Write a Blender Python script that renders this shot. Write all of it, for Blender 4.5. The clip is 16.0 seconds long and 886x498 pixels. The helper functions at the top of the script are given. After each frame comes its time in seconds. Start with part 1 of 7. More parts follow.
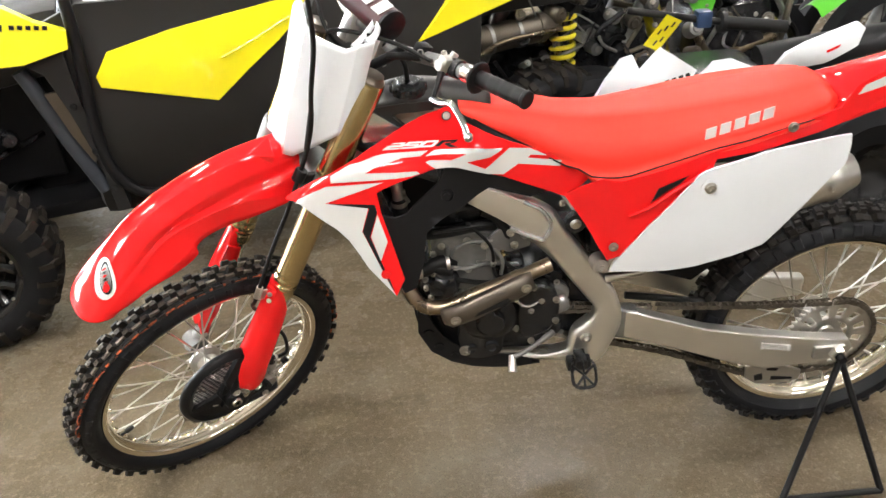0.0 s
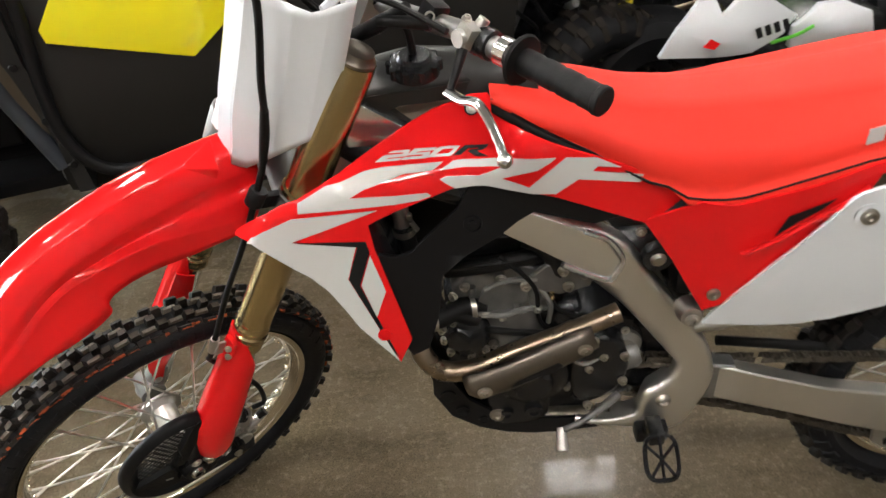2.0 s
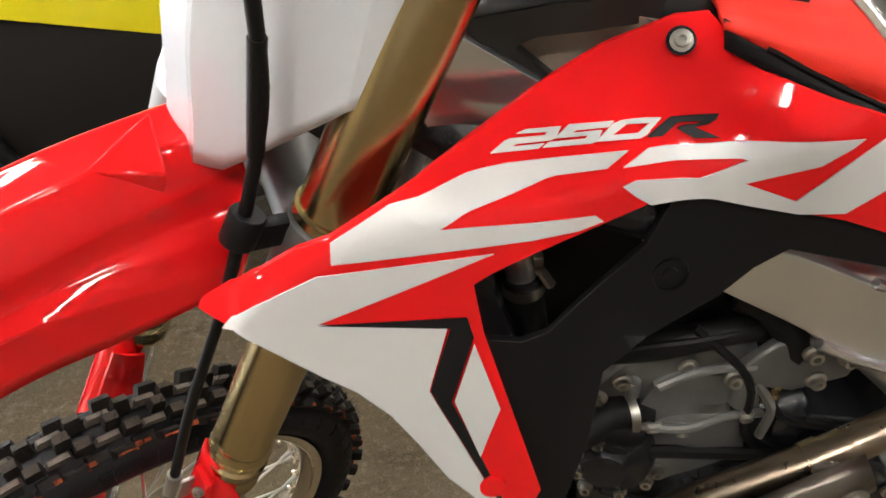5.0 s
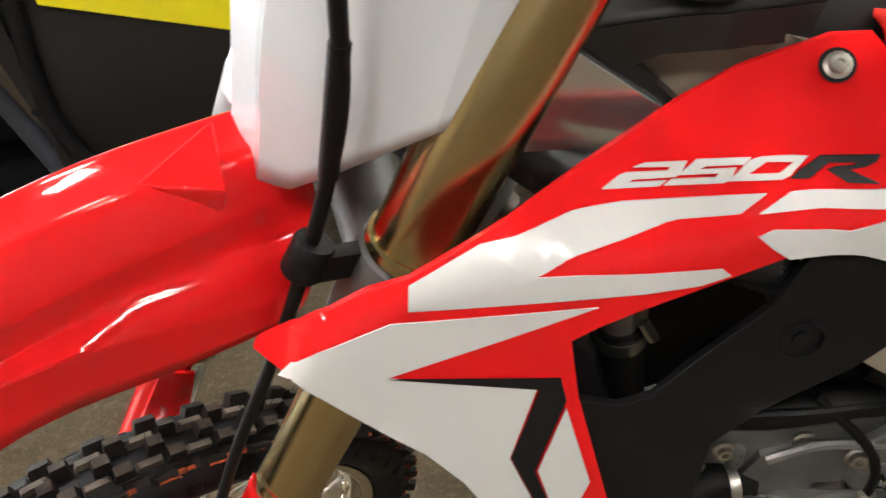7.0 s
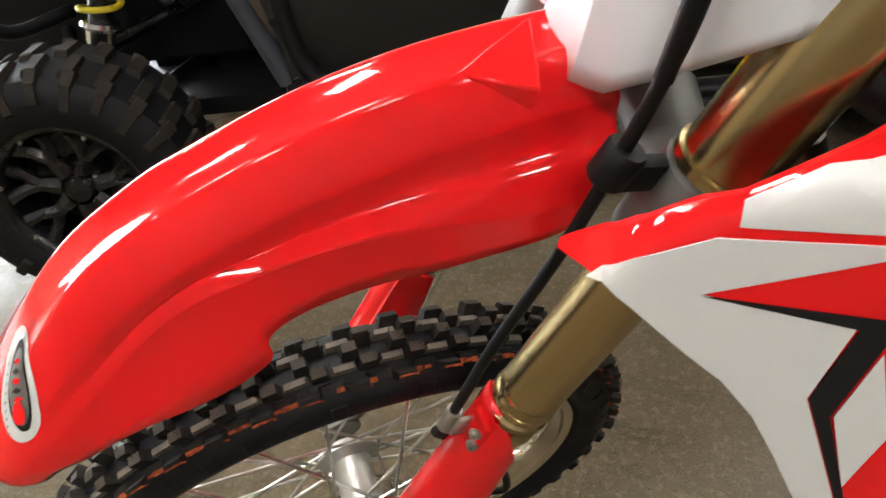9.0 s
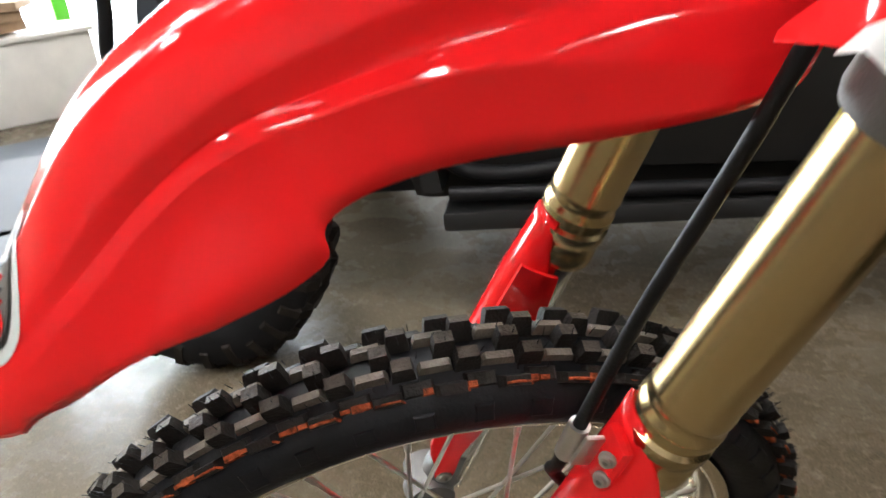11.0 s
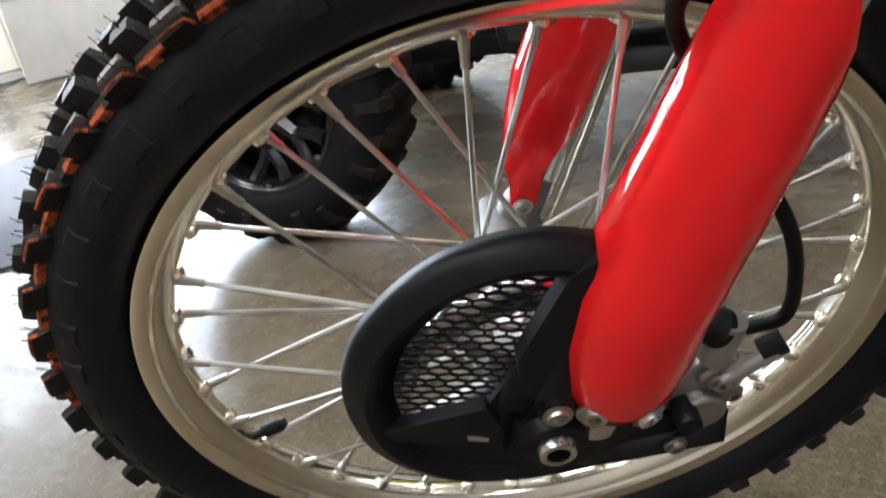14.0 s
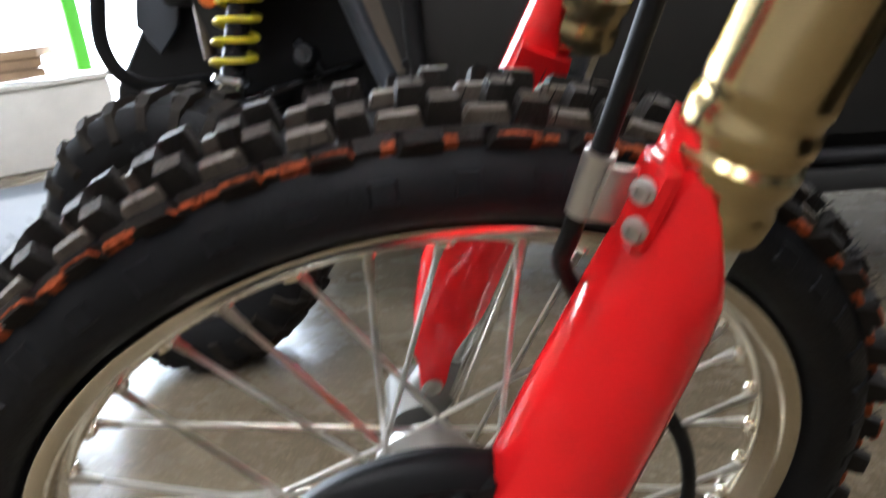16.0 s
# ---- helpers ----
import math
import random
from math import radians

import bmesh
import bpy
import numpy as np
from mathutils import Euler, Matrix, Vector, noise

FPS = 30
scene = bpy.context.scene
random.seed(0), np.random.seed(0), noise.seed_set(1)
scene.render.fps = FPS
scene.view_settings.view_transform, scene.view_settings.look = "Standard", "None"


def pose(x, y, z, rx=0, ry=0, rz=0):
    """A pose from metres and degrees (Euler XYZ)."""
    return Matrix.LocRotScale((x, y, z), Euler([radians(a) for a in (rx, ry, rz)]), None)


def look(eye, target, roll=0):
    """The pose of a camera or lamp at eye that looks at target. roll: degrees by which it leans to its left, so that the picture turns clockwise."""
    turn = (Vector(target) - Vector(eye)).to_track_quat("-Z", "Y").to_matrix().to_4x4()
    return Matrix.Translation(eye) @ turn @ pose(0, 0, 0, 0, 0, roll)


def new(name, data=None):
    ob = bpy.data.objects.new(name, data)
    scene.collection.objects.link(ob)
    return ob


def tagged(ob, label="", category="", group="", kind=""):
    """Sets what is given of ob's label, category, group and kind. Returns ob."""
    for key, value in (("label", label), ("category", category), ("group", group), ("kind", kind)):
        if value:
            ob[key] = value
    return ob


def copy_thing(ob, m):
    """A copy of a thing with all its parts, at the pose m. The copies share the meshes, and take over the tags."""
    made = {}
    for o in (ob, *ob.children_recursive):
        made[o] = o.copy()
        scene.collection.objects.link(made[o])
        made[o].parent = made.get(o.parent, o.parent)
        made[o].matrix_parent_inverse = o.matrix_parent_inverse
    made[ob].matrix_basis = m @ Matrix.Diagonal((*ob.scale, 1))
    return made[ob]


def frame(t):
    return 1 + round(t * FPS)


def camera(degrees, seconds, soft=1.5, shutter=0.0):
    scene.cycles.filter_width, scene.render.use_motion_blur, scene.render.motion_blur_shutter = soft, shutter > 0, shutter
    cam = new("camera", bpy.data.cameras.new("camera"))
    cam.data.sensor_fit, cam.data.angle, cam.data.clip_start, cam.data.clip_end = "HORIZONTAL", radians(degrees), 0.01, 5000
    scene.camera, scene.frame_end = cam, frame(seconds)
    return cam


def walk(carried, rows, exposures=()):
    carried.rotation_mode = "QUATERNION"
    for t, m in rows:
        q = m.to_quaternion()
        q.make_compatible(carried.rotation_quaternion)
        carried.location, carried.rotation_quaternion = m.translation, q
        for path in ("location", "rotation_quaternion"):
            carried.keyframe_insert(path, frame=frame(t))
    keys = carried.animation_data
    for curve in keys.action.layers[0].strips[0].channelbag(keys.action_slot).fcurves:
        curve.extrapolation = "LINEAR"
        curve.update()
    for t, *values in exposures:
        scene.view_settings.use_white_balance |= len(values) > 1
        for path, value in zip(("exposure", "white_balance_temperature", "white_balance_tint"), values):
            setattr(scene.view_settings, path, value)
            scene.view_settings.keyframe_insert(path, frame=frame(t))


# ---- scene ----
cam = camera(57.87, 16.0, 1.5, 0.5)
PATH = [
    (0, 0.5552, -1.6103, 1.5368, 59.91, 3.56, -3.70),
    (0.5, 0.5758, -1.5026, 1.5128, 58.87, 3.20, -2.44),
    (1, 0.5495, -1.3439, 1.4829, 57.61, 2.77, -4.07),
    (1.5, 0.5427, -1.2206, 1.4474, 56.07, 4.10, -4.62),
    (2, 0.5929, -1.0906, 1.4270, 55.12, 4.70, -1.76),
    (2.5, 0.6434, -1.0014, 1.4085, 54.16, 4.47, 3.27),
    (3, 0.5941, -0.9328, 1.3781, 53.42, 5.55, 4.72),
    (3.5, 0.4958, -0.8421, 1.3404, 53.05, 5.05, 1.36),
    (4, 0.4635, -0.7611, 1.2695, 54.14, 4.82, -2.40),
    (4.2, 0.4570, -0.7290, 1.2380, 54.64, 4.98, -2.82),
    (6.3, 0.4830, -0.5430, 1.1440, 56.95, 4.78, -0.48),
    (6.5, 0.4691, -0.5448, 1.1465, 56.92, 4.48, 0.08),
    (7, 0.4442, -0.5479, 1.1466, 56.82, 4.63, 2.62),
    (7.5, 0.4216, -0.5475, 1.1432, 56.42, 4.74, 5.44),
    (8, 0.3987, -0.5525, 1.1422, 55.90, 5.01, 9.16),
    (8.5, 0.3762, -0.5597, 1.1373, 54.87, 5.06, 12.90),
    (9, 0.3635, -0.5673, 1.1302, 54.15, 5.53, 15.92),
    (9.5, 0.3553, -0.5731, 1.1167, 53.12, 5.94, 17.19),
    (9.7, 0.3550, -0.5715, 1.1130, 52.60, 6.45, 17.55),
    (11.8, 0.3110, -0.4650, 0.7850, 72.01, 5.23, 28.29),
    (12, 0.3116, -0.4557, 0.7590, 71.47, 4.92, 27.15),
    (12.5, 0.3016, -0.4461, 0.7117, 71.01, 5.97, 25.79),
    (13, 0.2920, -0.4531, 0.6735, 70.00, 7.89, 27.85),
    (13.5, 0.2832, -0.4613, 0.6531, 68.02, 8.95, 29.98),
    (14, 0.2813, -0.4681, 0.6348, 65.28, 9.26, 31.55),
    (14.5, 0.2822, -0.4677, 0.6233, 62.87, 9.49, 31.93),
    (15, 0.2854, -0.4655, 0.6202, 62.50, 9.50, 31.85),
    (15.5, 0.2853, -0.4627, 0.6479, 65.71, 8.89, 30.82),
    (16, 0.2952, -0.4465, 0.6958, 71.75, 6.98, 26.91),
]
walk(cam, [(t, pose(x, y, z, rx, ry, rz)) for t, x, y, z, rx, ry, rz in PATH],
     [(0.0, 0.72, 6400), (0.35, 0.62, 6450), (0.9, 0.02, 6600), (2.0, 0.0, 6500), (6.5, 0.06, 6500), (9.7, 0.0, 6500), (12.0, 0.34, 5850), (12.8, 0.28, 5800), (14.0, 0.22, 5800), (16.0, 0.24, 5800)])

# ---- light ----
scene.view_settings.exposure = 0.0
world = bpy.data.worlds.new("world")
scene.world = world
world.use_nodes = True
wn = world.node_tree.nodes
sky = wn.new("ShaderNodeTexSky")
sky.sky_type, sky.sun_disc, sky.sun_elevation, sky.sun_rotation = "NISHITA", False, radians(38), radians(-60)
wn["Background"].inputs["Strength"].default_value = 0.12
world.node_tree.links.new(sky.outputs[0], wn["Background"].inputs["Color"])
CEILING = 3.6
LAMP_GLOW, DOOR_GLOW = 112.0, 22.0

# ---- helpers of this scene ----


def mat(name, col, rough=0.5, metal=0.0, coat=0.0, var=0.12, scale=9.0, bump=0.0, bscale=300.0, rvar=0.12, spec=0.5, dark=0.6):
    """A surface with colour variation at two scales, uneven gloss and a fine relief."""
    m = bpy.data.materials.new(name)
    m.use_nodes = True
    nt = m.node_tree
    n, l = nt.nodes, nt.links
    b = n["Principled BSDF"]
    tc = n.new("ShaderNodeTexCoord")
    big, fine = n.new("ShaderNodeTexNoise"), n.new("ShaderNodeTexNoise")
    big.inputs["Scale"].default_value, big.inputs["Detail"].default_value = scale, 4
    fine.inputs["Scale"].default_value, fine.inputs["Detail"].default_value = bscale, 3
    for t in (big, fine):
        l.new(tc.outputs["Object"], t.inputs["Vector"])
    both = n.new("ShaderNodeMath")
    both.operation = "MULTIPLY_ADD"
    both.inputs[1].default_value = 0.35
    l.new(fine.outputs["Fac"], both.inputs[0])
    l.new(big.outputs["Fac"], both.inputs[2])
    ramp = n.new("ShaderNodeMapRange")
    ramp.inputs[1].default_value, ramp.inputs[2].default_value = 0.4, 0.95
    ramp.inputs[3].default_value, ramp.inputs[4].default_value = 0.0, 1.0
    l.new(both.outputs[0], ramp.inputs[0])
    mix = n.new("ShaderNodeMix")
    mix.data_type = "RGBA"
    l.new(ramp.outputs[0], mix.inputs[0])
    mix.inputs[6].default_value = (*[c * (1 - var * dark) for c in col], 1)
    mix.inputs[7].default_value = (*[min(1, c * (1 + var * 0.5)) for c in col], 1)
    l.new(mix.outputs[2], b.inputs["Base Color"])
    rr = n.new("ShaderNodeMapRange")
    rr.inputs[1].default_value, rr.inputs[2].default_value = 0.3, 0.8
    rr.inputs[3].default_value, rr.inputs[4].default_value = max(0.03, rough - rvar * rough), rough + rvar * rough
    l.new(both.outputs[0], rr.inputs[0])
    l.new(rr.outputs[0], b.inputs["Roughness"])
    b.inputs["Metallic"].default_value = metal
    b.inputs["Specular IOR Level"].default_value = spec
    b.inputs["Coat Weight"].default_value, b.inputs["Coat Roughness"].default_value = coat, 0.035
    if bump:
        bp = n.new("ShaderNodeBump")
        bp.inputs["Strength"].default_value, bp.inputs["Distance"].default_value = bump, 0.002
        l.new(fine.outputs["Fac"], bp.inputs["Height"])
        l.new(bp.outputs[0], b.inputs["Normal"])
    return m


def glow(name, col, power):
    m = bpy.data.materials.new(name)
    m.use_nodes = True
    b = m.node_tree.nodes["Principled BSDF"]
    b.inputs["Base Color"].default_value = (*col, 1)
    b.inputs["Emission Color"].default_value = (*col, 1)
    b.inputs["Emission Strength"].default_value = power
    return m


RED = mat("red_plastic", (0.77, 0.0120, 0.0140), 0.10, coat=0.52, var=0.05, bscale=900, bump=0.004, spec=0.10)
RED_VINYL = mat("red_seat_vinyl", (0.80, 0.034, 0.020), 0.5, var=0.06, bscale=1100, bump=0.25, spec=0.22)
WHITE = mat("white_plastic", (0.69, 0.72, 0.76), 0.10, coat=0.6, var=0.04, bscale=700, bump=0.012)
DECAL_WHITE = mat("white_decal", (0.61, 0.615, 0.61), 0.24, coat=0.2, var=0.03)
DECAL_BLACK = mat("black_decal", (0.009, 0.009, 0.010), 0.4, coat=0.04, var=0.1, spec=0.2)
BLACK = mat("black_plastic", (0.007, 0.007, 0.0078), 0.42, var=0.3, bscale=800, bump=0.12, spec=0.18)
TANK = mat("dark_tank_plastic", (0.016, 0.0155, 0.0145), 0.4, var=0.2, bscale=600, bump=0.1, spec=0.4)
RUBBER = mat("black_rubber", (0.0055, 0.0055, 0.0057), 0.5, var=0.3, bscale=400, bump=0.2, spec=0.2)
TYRE = mat("tyre_rubber", (0.0052, 0.0058, 0.0078), 0.52, var=0.5, scale=30, bscale=260, bump=0.3, spec=0.26)
# paler rubber for block tops, coloured as if lit from above
LIT_TOP = mat("lit_tread_top", (0.050, 0.039, 0.029), 0.55, var=0.9, scale=70, bscale=420, bump=0.6, spec=0.22)
TREAD = mat("tread_rubber", (0.017, 0.0145, 0.0125), 0.66, var=0.9, scale=60, bscale=420, bump=0.6, spec=0.25)
# pale bridge colour imitates the light reflected by the smooth rubber
LIT_BRIDGE = mat("lit_tread_bridge", (0.125, 0.104, 0.082), 0.5, var=0.7, scale=60, bscale=420, bump=0.5, spec=0.35)
ORANGE = mat("orange_tyre_mark", (0.34, 0.075, 0.026), 0.85, var=1.7, scale=170, bscale=600, bump=0.5, spec=0.2)
GOLD = mat("gold_anodised", (0.54, 0.415, 0.215), 0.24, metal=1.0, var=0.03, scale=6, bscale=90, rvar=0.02)
DUCT = mat("bronze_tinted_panel", (0.34, 0.28, 0.22), 0.38, metal=0.3, var=0.3, scale=40)
RIM_GOLD = mat("rim_aluminium", (0.86, 0.79, 0.655), 0.19, metal=1.0, var=0.04, scale=10, bscale=120, rvar=0.06)
ALU = mat("cast_aluminium", (0.56, 0.545, 0.52), 0.4, metal=1.0, var=0.18, scale=30, bscale=600, bump=0.1)
FRAME_ALU = mat("frame_aluminium", (0.76, 0.745, 0.715), 0.30, metal=0.95, var=0.10, scale=7, bscale=900, bump=0.05)
BRIGHT_ALU = mat("bright_forged_aluminium", (0.72, 0.73, 0.76), 0.20, metal=0.9, var=0.05, scale=12, rvar=0.03)
CAST = mat("dull_cast_grey", (0.15, 0.147, 0.142), 0.46, metal=0.6, var=0.3, scale=40, bscale=600, bump=0.15)
SOOT = mat("sooty_exhaust_steel", (0.10, 0.086, 0.068), 0.36, metal=0.7, var=0.4, scale=30)
SHIELD = mat("bronze_shield_steel", (0.150, 0.130, 0.108), 0.34, metal=0.9, var=0.2, scale=22, bscale=300)
ENGINE = mat("engine_grey_casting", (0.25, 0.25, 0.245), 0.34, metal=0.75, var=0.4, scale=34, bscale=500, bump=0.2)
ENGINE_DARK = mat("engine_black_casting", (0.011, 0.0115, 0.013), 0.24, metal=0.1, var=0.4, scale=30, bscale=500, bump=0.2, spec=0.4)
CHROME = mat("bright_steel", (0.72, 0.71, 0.69), 0.16, metal=1.0, var=0.03, scale=20, bscale=100, rvar=0.05)
SPOKE = mat("steel_spoke", (0.60, 0.58, 0.54), 0.30, metal=1.0, var=0.06, scale=40, bscale=200)
BOLT = mat("zinc_bolt", (0.48, 0.46, 0.42), 0.30, metal=1.0, var=0.2, scale=120)
PIPE = mat("titanium_pipe", (0.27, 0.215, 0.155), 0.27, metal=1.0, var=0.12, scale=14, bscale=120, rvar=0.06)
CHAIN = mat("dark_chain_steel", (0.12, 0.105, 0.085), 0.42, metal=0.8, var=0.4, scale=90)
PAPER = mat("label_paper", (0.7, 0.69, 0.66), 0.55, var=0.06)
MAROON = mat("maroon_bar_pad", (0.045, 0.006, 0.009), 0.45, var=0.2)
YELLOW = mat("yellow_plastic", (0.86, 0.76, 0.012), 0.22, coat=0.4, var=0.05)
UTV_BODY = mat("charcoal_body_plastic", (0.0125, 0.0118, 0.011), 0.5, var=0.25, bscale=700, bump=0.15, spec=0.28)
UTV_GREY = mat("dark_grey_fender", (0.015, 0.0148, 0.0148), 0.46, var=0.25, bscale=700, bump=0.1, spec=0.25)
UTV_TYRE = mat("atv_tyre_rubber", (0.0065, 0.0067, 0.0078), 0.6, var=0.6, scale=26, bscale=200, bump=0.35, spec=0.16)
UTV_TREAD = mat("dusty_atv_tread", (0.017, 0.014, 0.0115), 0.7, var=0.8, scale=30, bscale=200, bump=0.4, spec=0.14)
STEEL_BLUE = mat("blue_grey_painted_steel", (0.040, 0.046, 0.056), 0.42, var=0.25, scale=14, bscale=500, bump=0.06, spec=0.4)
CALIPER = mat("grey_caliper_casting", (0.36, 0.335, 0.31), 0.42, metal=0.85, var=0.3, scale=40, bscale=600, bump=0.2)
GLOSS_BLACK = mat("gloss_black_rim", (0.006, 0.006, 0.0065), 0.25, coat=0.15, var=0.2, spec=0.35)
SPRING = mat("yellow_spring", (0.62, 0.52, 0.02), 0.3, var=0.15, scale=60)
GREEN = mat("green_paint", (0.10, 0.48, 0.03), 0.35, var=0.1)
BLUE_TOTE = mat("blue_plastic", (0.014, 0.035, 0.085), 0.4, var=0.15)
CARD = mat("brown_cardboard", (0.33, 0.22, 0.13), 0.75, var=0.3, scale=12, bump=0.1)
WALL = mat("painted_wall", (0.30, 0.28, 0.26), 0.7, var=0.15, scale=2.5, bscale=160, bump=0.06)
CEIL = mat("ceiling_paint", (0.20, 0.19, 0.18), 0.8, var=0.2, scale=2)
MAT_FLOOR = mat("dark_floor_mat", (0.05, 0.055, 0.065), 0.8, var=0.4, scale=14, bscale=300, bump=0.4)
CREAM = mat("cream_panel", (0.62, 0.57, 0.47), 0.5, var=0.12, scale=4)
OFFWHITE = mat("off_white_box", (0.68, 0.66, 0.62), 0.5, var=0.15, scale=9)
AMBER = mat("amber_reflector", (0.6, 0.13, 0.015), 0.25, coat=0.3)
LAMP = glow("lamp_diffuser", (1.0, 0.955, 0.89), LAMP_GLOW)
DAY = glow("daylight", (0.92, 0.97, 1.0), DOOR_GLOW)


def concrete():
    """Polished concrete: cloudy patches, trowel streaks, fine aggregate and uneven gloss."""
    m = mat("polished_concrete", (0.116, 0.092, 0.060), 0.085, var=0.45, scale=240.0, bscale=520, bump=0.03, rvar=0.5, dark=0.9)
    nt = m.node_tree
    n, l = nt.nodes, nt.links
    b = n["Principled BSDF"]
    old = b.inputs["Base Color"].links[0].from_socket
    tc = n.new("ShaderNodeTexCoord")

    def noise(scale, detail, rough=0.55, stretch=(1, 1, 1)):
        mp = n.new("ShaderNodeMapping")
        mp.inputs["Scale"].default_value = stretch
        t = n.new("ShaderNodeTexNoise")
        t.inputs["Scale"].default_value, t.inputs["Detail"].default_value, t.inputs["Roughness"].default_value = scale, detail, rough
        l.new(tc.outputs["Object"], mp.inputs["Vector"])
        l.new(mp.outputs[0], t.inputs["Vector"])
        return t.outputs["Fac"]

    def ramp(src, a, z, lo, hi):
        r = n.new("ShaderNodeMapRange")
        r.inputs[1].default_value, r.inputs[2].default_value, r.inputs[3].default_value, r.inputs[4].default_value = a, z, lo, hi
        l.new(src, r.inputs[0])
        return r.outputs[0]

    def layer(base, fac, colour, mode="MIX"):
        x = n.new("ShaderNodeMix")
        x.data_type, x.blend_type = "RGBA", mode
        l.new(fac, x.inputs[0])
        l.new(base, x.inputs[6])
        x.inputs[7].default_value = (*colour, 1)
        return x.outputs[2]

    col = layer(old, ramp(noise(2.6, 7, 0.62), 0.47, 0.68, 0.0, 0.6), (0.145, 0.125, 0.09))
    col = layer(col, ramp(noise(5.5, 8, 0.65, (0.45, 1.6, 1)), 0.31, 0.48, 0.66, 0.0), (0.54, 0.51, 0.47), "MULTIPLY")
    col = layer(col, ramp(noise(60, 5, 0.65), 0.51, 0.68, 0.0, 0.55), (0.205, 0.172, 0.122))
    col = layer(col, ramp(noise(170, 3, 0.6), 0.57, 0.68, 0.0, 0.6), (0.045, 0.036, 0.025))
    l.new(col, b.inputs["Base Color"])
    l.new(ramp(noise(22, 6, 0.7), 0.35, 0.65, 0.04, 0.12), b.inputs["Specular IOR Level"])
    l.new(ramp(noise(22, 6, 0.7), 0.42, 0.60, 0.012, 0.08), b.inputs["Coat Weight"])
    l.new(ramp(noise(4.0, 7, 0.65), 0.3, 0.7, 0.012, 0.035), b.inputs["Coat Roughness"])
    swell = n.new("ShaderNodeBump")
    swell.inputs["Strength"].default_value, swell.inputs["Distance"].default_value = 0.10, 0.002
    l.new(noise(38, 4, 0.6), swell.inputs["Height"])
    l.new(b.inputs["Normal"].links[0].from_socket, swell.inputs["Normal"])
    l.new(swell.outputs[0], b.inputs["Normal"])
    dent = n.new("ShaderNodeBump")
    dent.inputs["Strength"].default_value, dent.inputs["Distance"].default_value = 0.035, 0.002
    l.new(noise(30, 5, 0.65), dent.inputs["Height"])
    l.new(dent.outputs[0], b.inputs["Coat Normal"])
    l.new(ramp(noise(6.0, 7, 0.65), 0.3, 0.7, 0.20, 0.34), b.inputs["Roughness"])
    return m


FLOOR = concrete()


def join(bm, other):
    me = bpy.data.meshes.new("tmp")
    other.to_mesh(me)
    other.free()
    bm.from_mesh(me)
    bpy.data.meshes.remove(me)
    return bm


def part(name, bm, material, parent=None, label="", xf=None, smooth=38, solid=0.0, bevel=0.0):
    """Links a bmesh as one mesh object, in world places, under a thing or a part."""
    if xf is not None:
        bm.transform(xf)
    bmesh.ops.recalc_face_normals(bm, faces=bm.faces)
    me = bpy.data.meshes.new(name)
    bm.to_mesh(me)
    bm.free()
    me.polygons.foreach_set("use_smooth", [True] * len(me.polygons))
    me.set_sharp_from_angle(angle=radians(smooth))
    me.materials.append(material)
    ob = new(name, me)
    if parent is not None:
        ob.parent = parent
        ob.matrix_parent_inverse = parent.matrix_world.inverted()
    if solid:
        s = ob.modifiers.new("thickness", "SOLIDIFY")
        s.thickness, s.offset = solid, 0
    if bevel:
        v = ob.modifiers.new("edge", "BEVEL")
        v.width, v.segments, v.limit_method, v.angle_limit = bevel, 2, "ANGLE", radians(40)
    if label:
        tagged(ob, label=label)
    return ob


def thing(name, place, label, category, group="", kind=""):
    """An empty at the base of a thing, to hold its parts."""
    e = new(name)
    e.empty_display_size = 0.05
    e.matrix_world = pose(*place)
    bpy.context.view_layer.update()
    return tagged(e, label, category, group, kind)


def spline(pts, n=6, closed=False):
    """Points on a smooth curve through pts."""
    p = [Vector(q) for q in pts]
    k = len(p)
    out = []
    for i in range(k if closed else k - 1):
        a = p[(i - 1) % k] if closed or i > 0 else p[0] * 2 - p[1]
        b, c = p[i], p[(i + 1) % k]
        d = p[(i + 2) % k] if closed or i + 2 < k else p[-1] * 2 - p[-2]
        for j in range(n):
            t = j / n
            out.append(0.5 * (2 * b + (c - a) * t + (2 * a - 5 * b + 4 * c - d) * t * t + (3 * b - a - 3 * c + d) * t ** 3))
    if not closed:
        out.append(p[-1])
    return out


def sweep(pts, r, seg=10, cap=True, closed=False, flat=1.0):
    """A tube along pts; r is a radius or one for each point; flat squashes its section."""
    bm = bmesh.new()
    p = [Vector(q) for q in pts]
    k = len(p)
    rad = r if isinstance(r, (list, tuple)) else [r] * k
    rings, side = [], None
    for i in range(k):
        a = p[(i - 1) % k] if closed or i else p[i]
        b = p[(i + 1) % k] if closed or i < k - 1 else p[i]
        t = (b - a).normalized()
        if side is None:
            side = t.orthogonal().normalized()
        side = (side - t * side.dot(t)).normalized()
        up = t.cross(side)
        rings.append([bm.verts.new(p[i] + rad[i] * (math.cos(2 * math.pi * j / seg) * side + flat * math.sin(2 * math.pi * j / seg) * up)) for j in range(seg)])
    for i in range(k if closed else k - 1):
        u, v = rings[i], rings[(i + 1) % k]
        for j in range(seg):
            bm.faces.new((u[j], u[(j + 1) % seg], v[(j + 1) % seg], v[j]))
    if cap and not closed:
        bm.faces.new(rings[0])
        bm.faces.new(rings[-1])
    return bm


def rod(a, b, r, r2=None, seg=12):
    return sweep([a, b], [r, r if r2 is None else r2], seg)


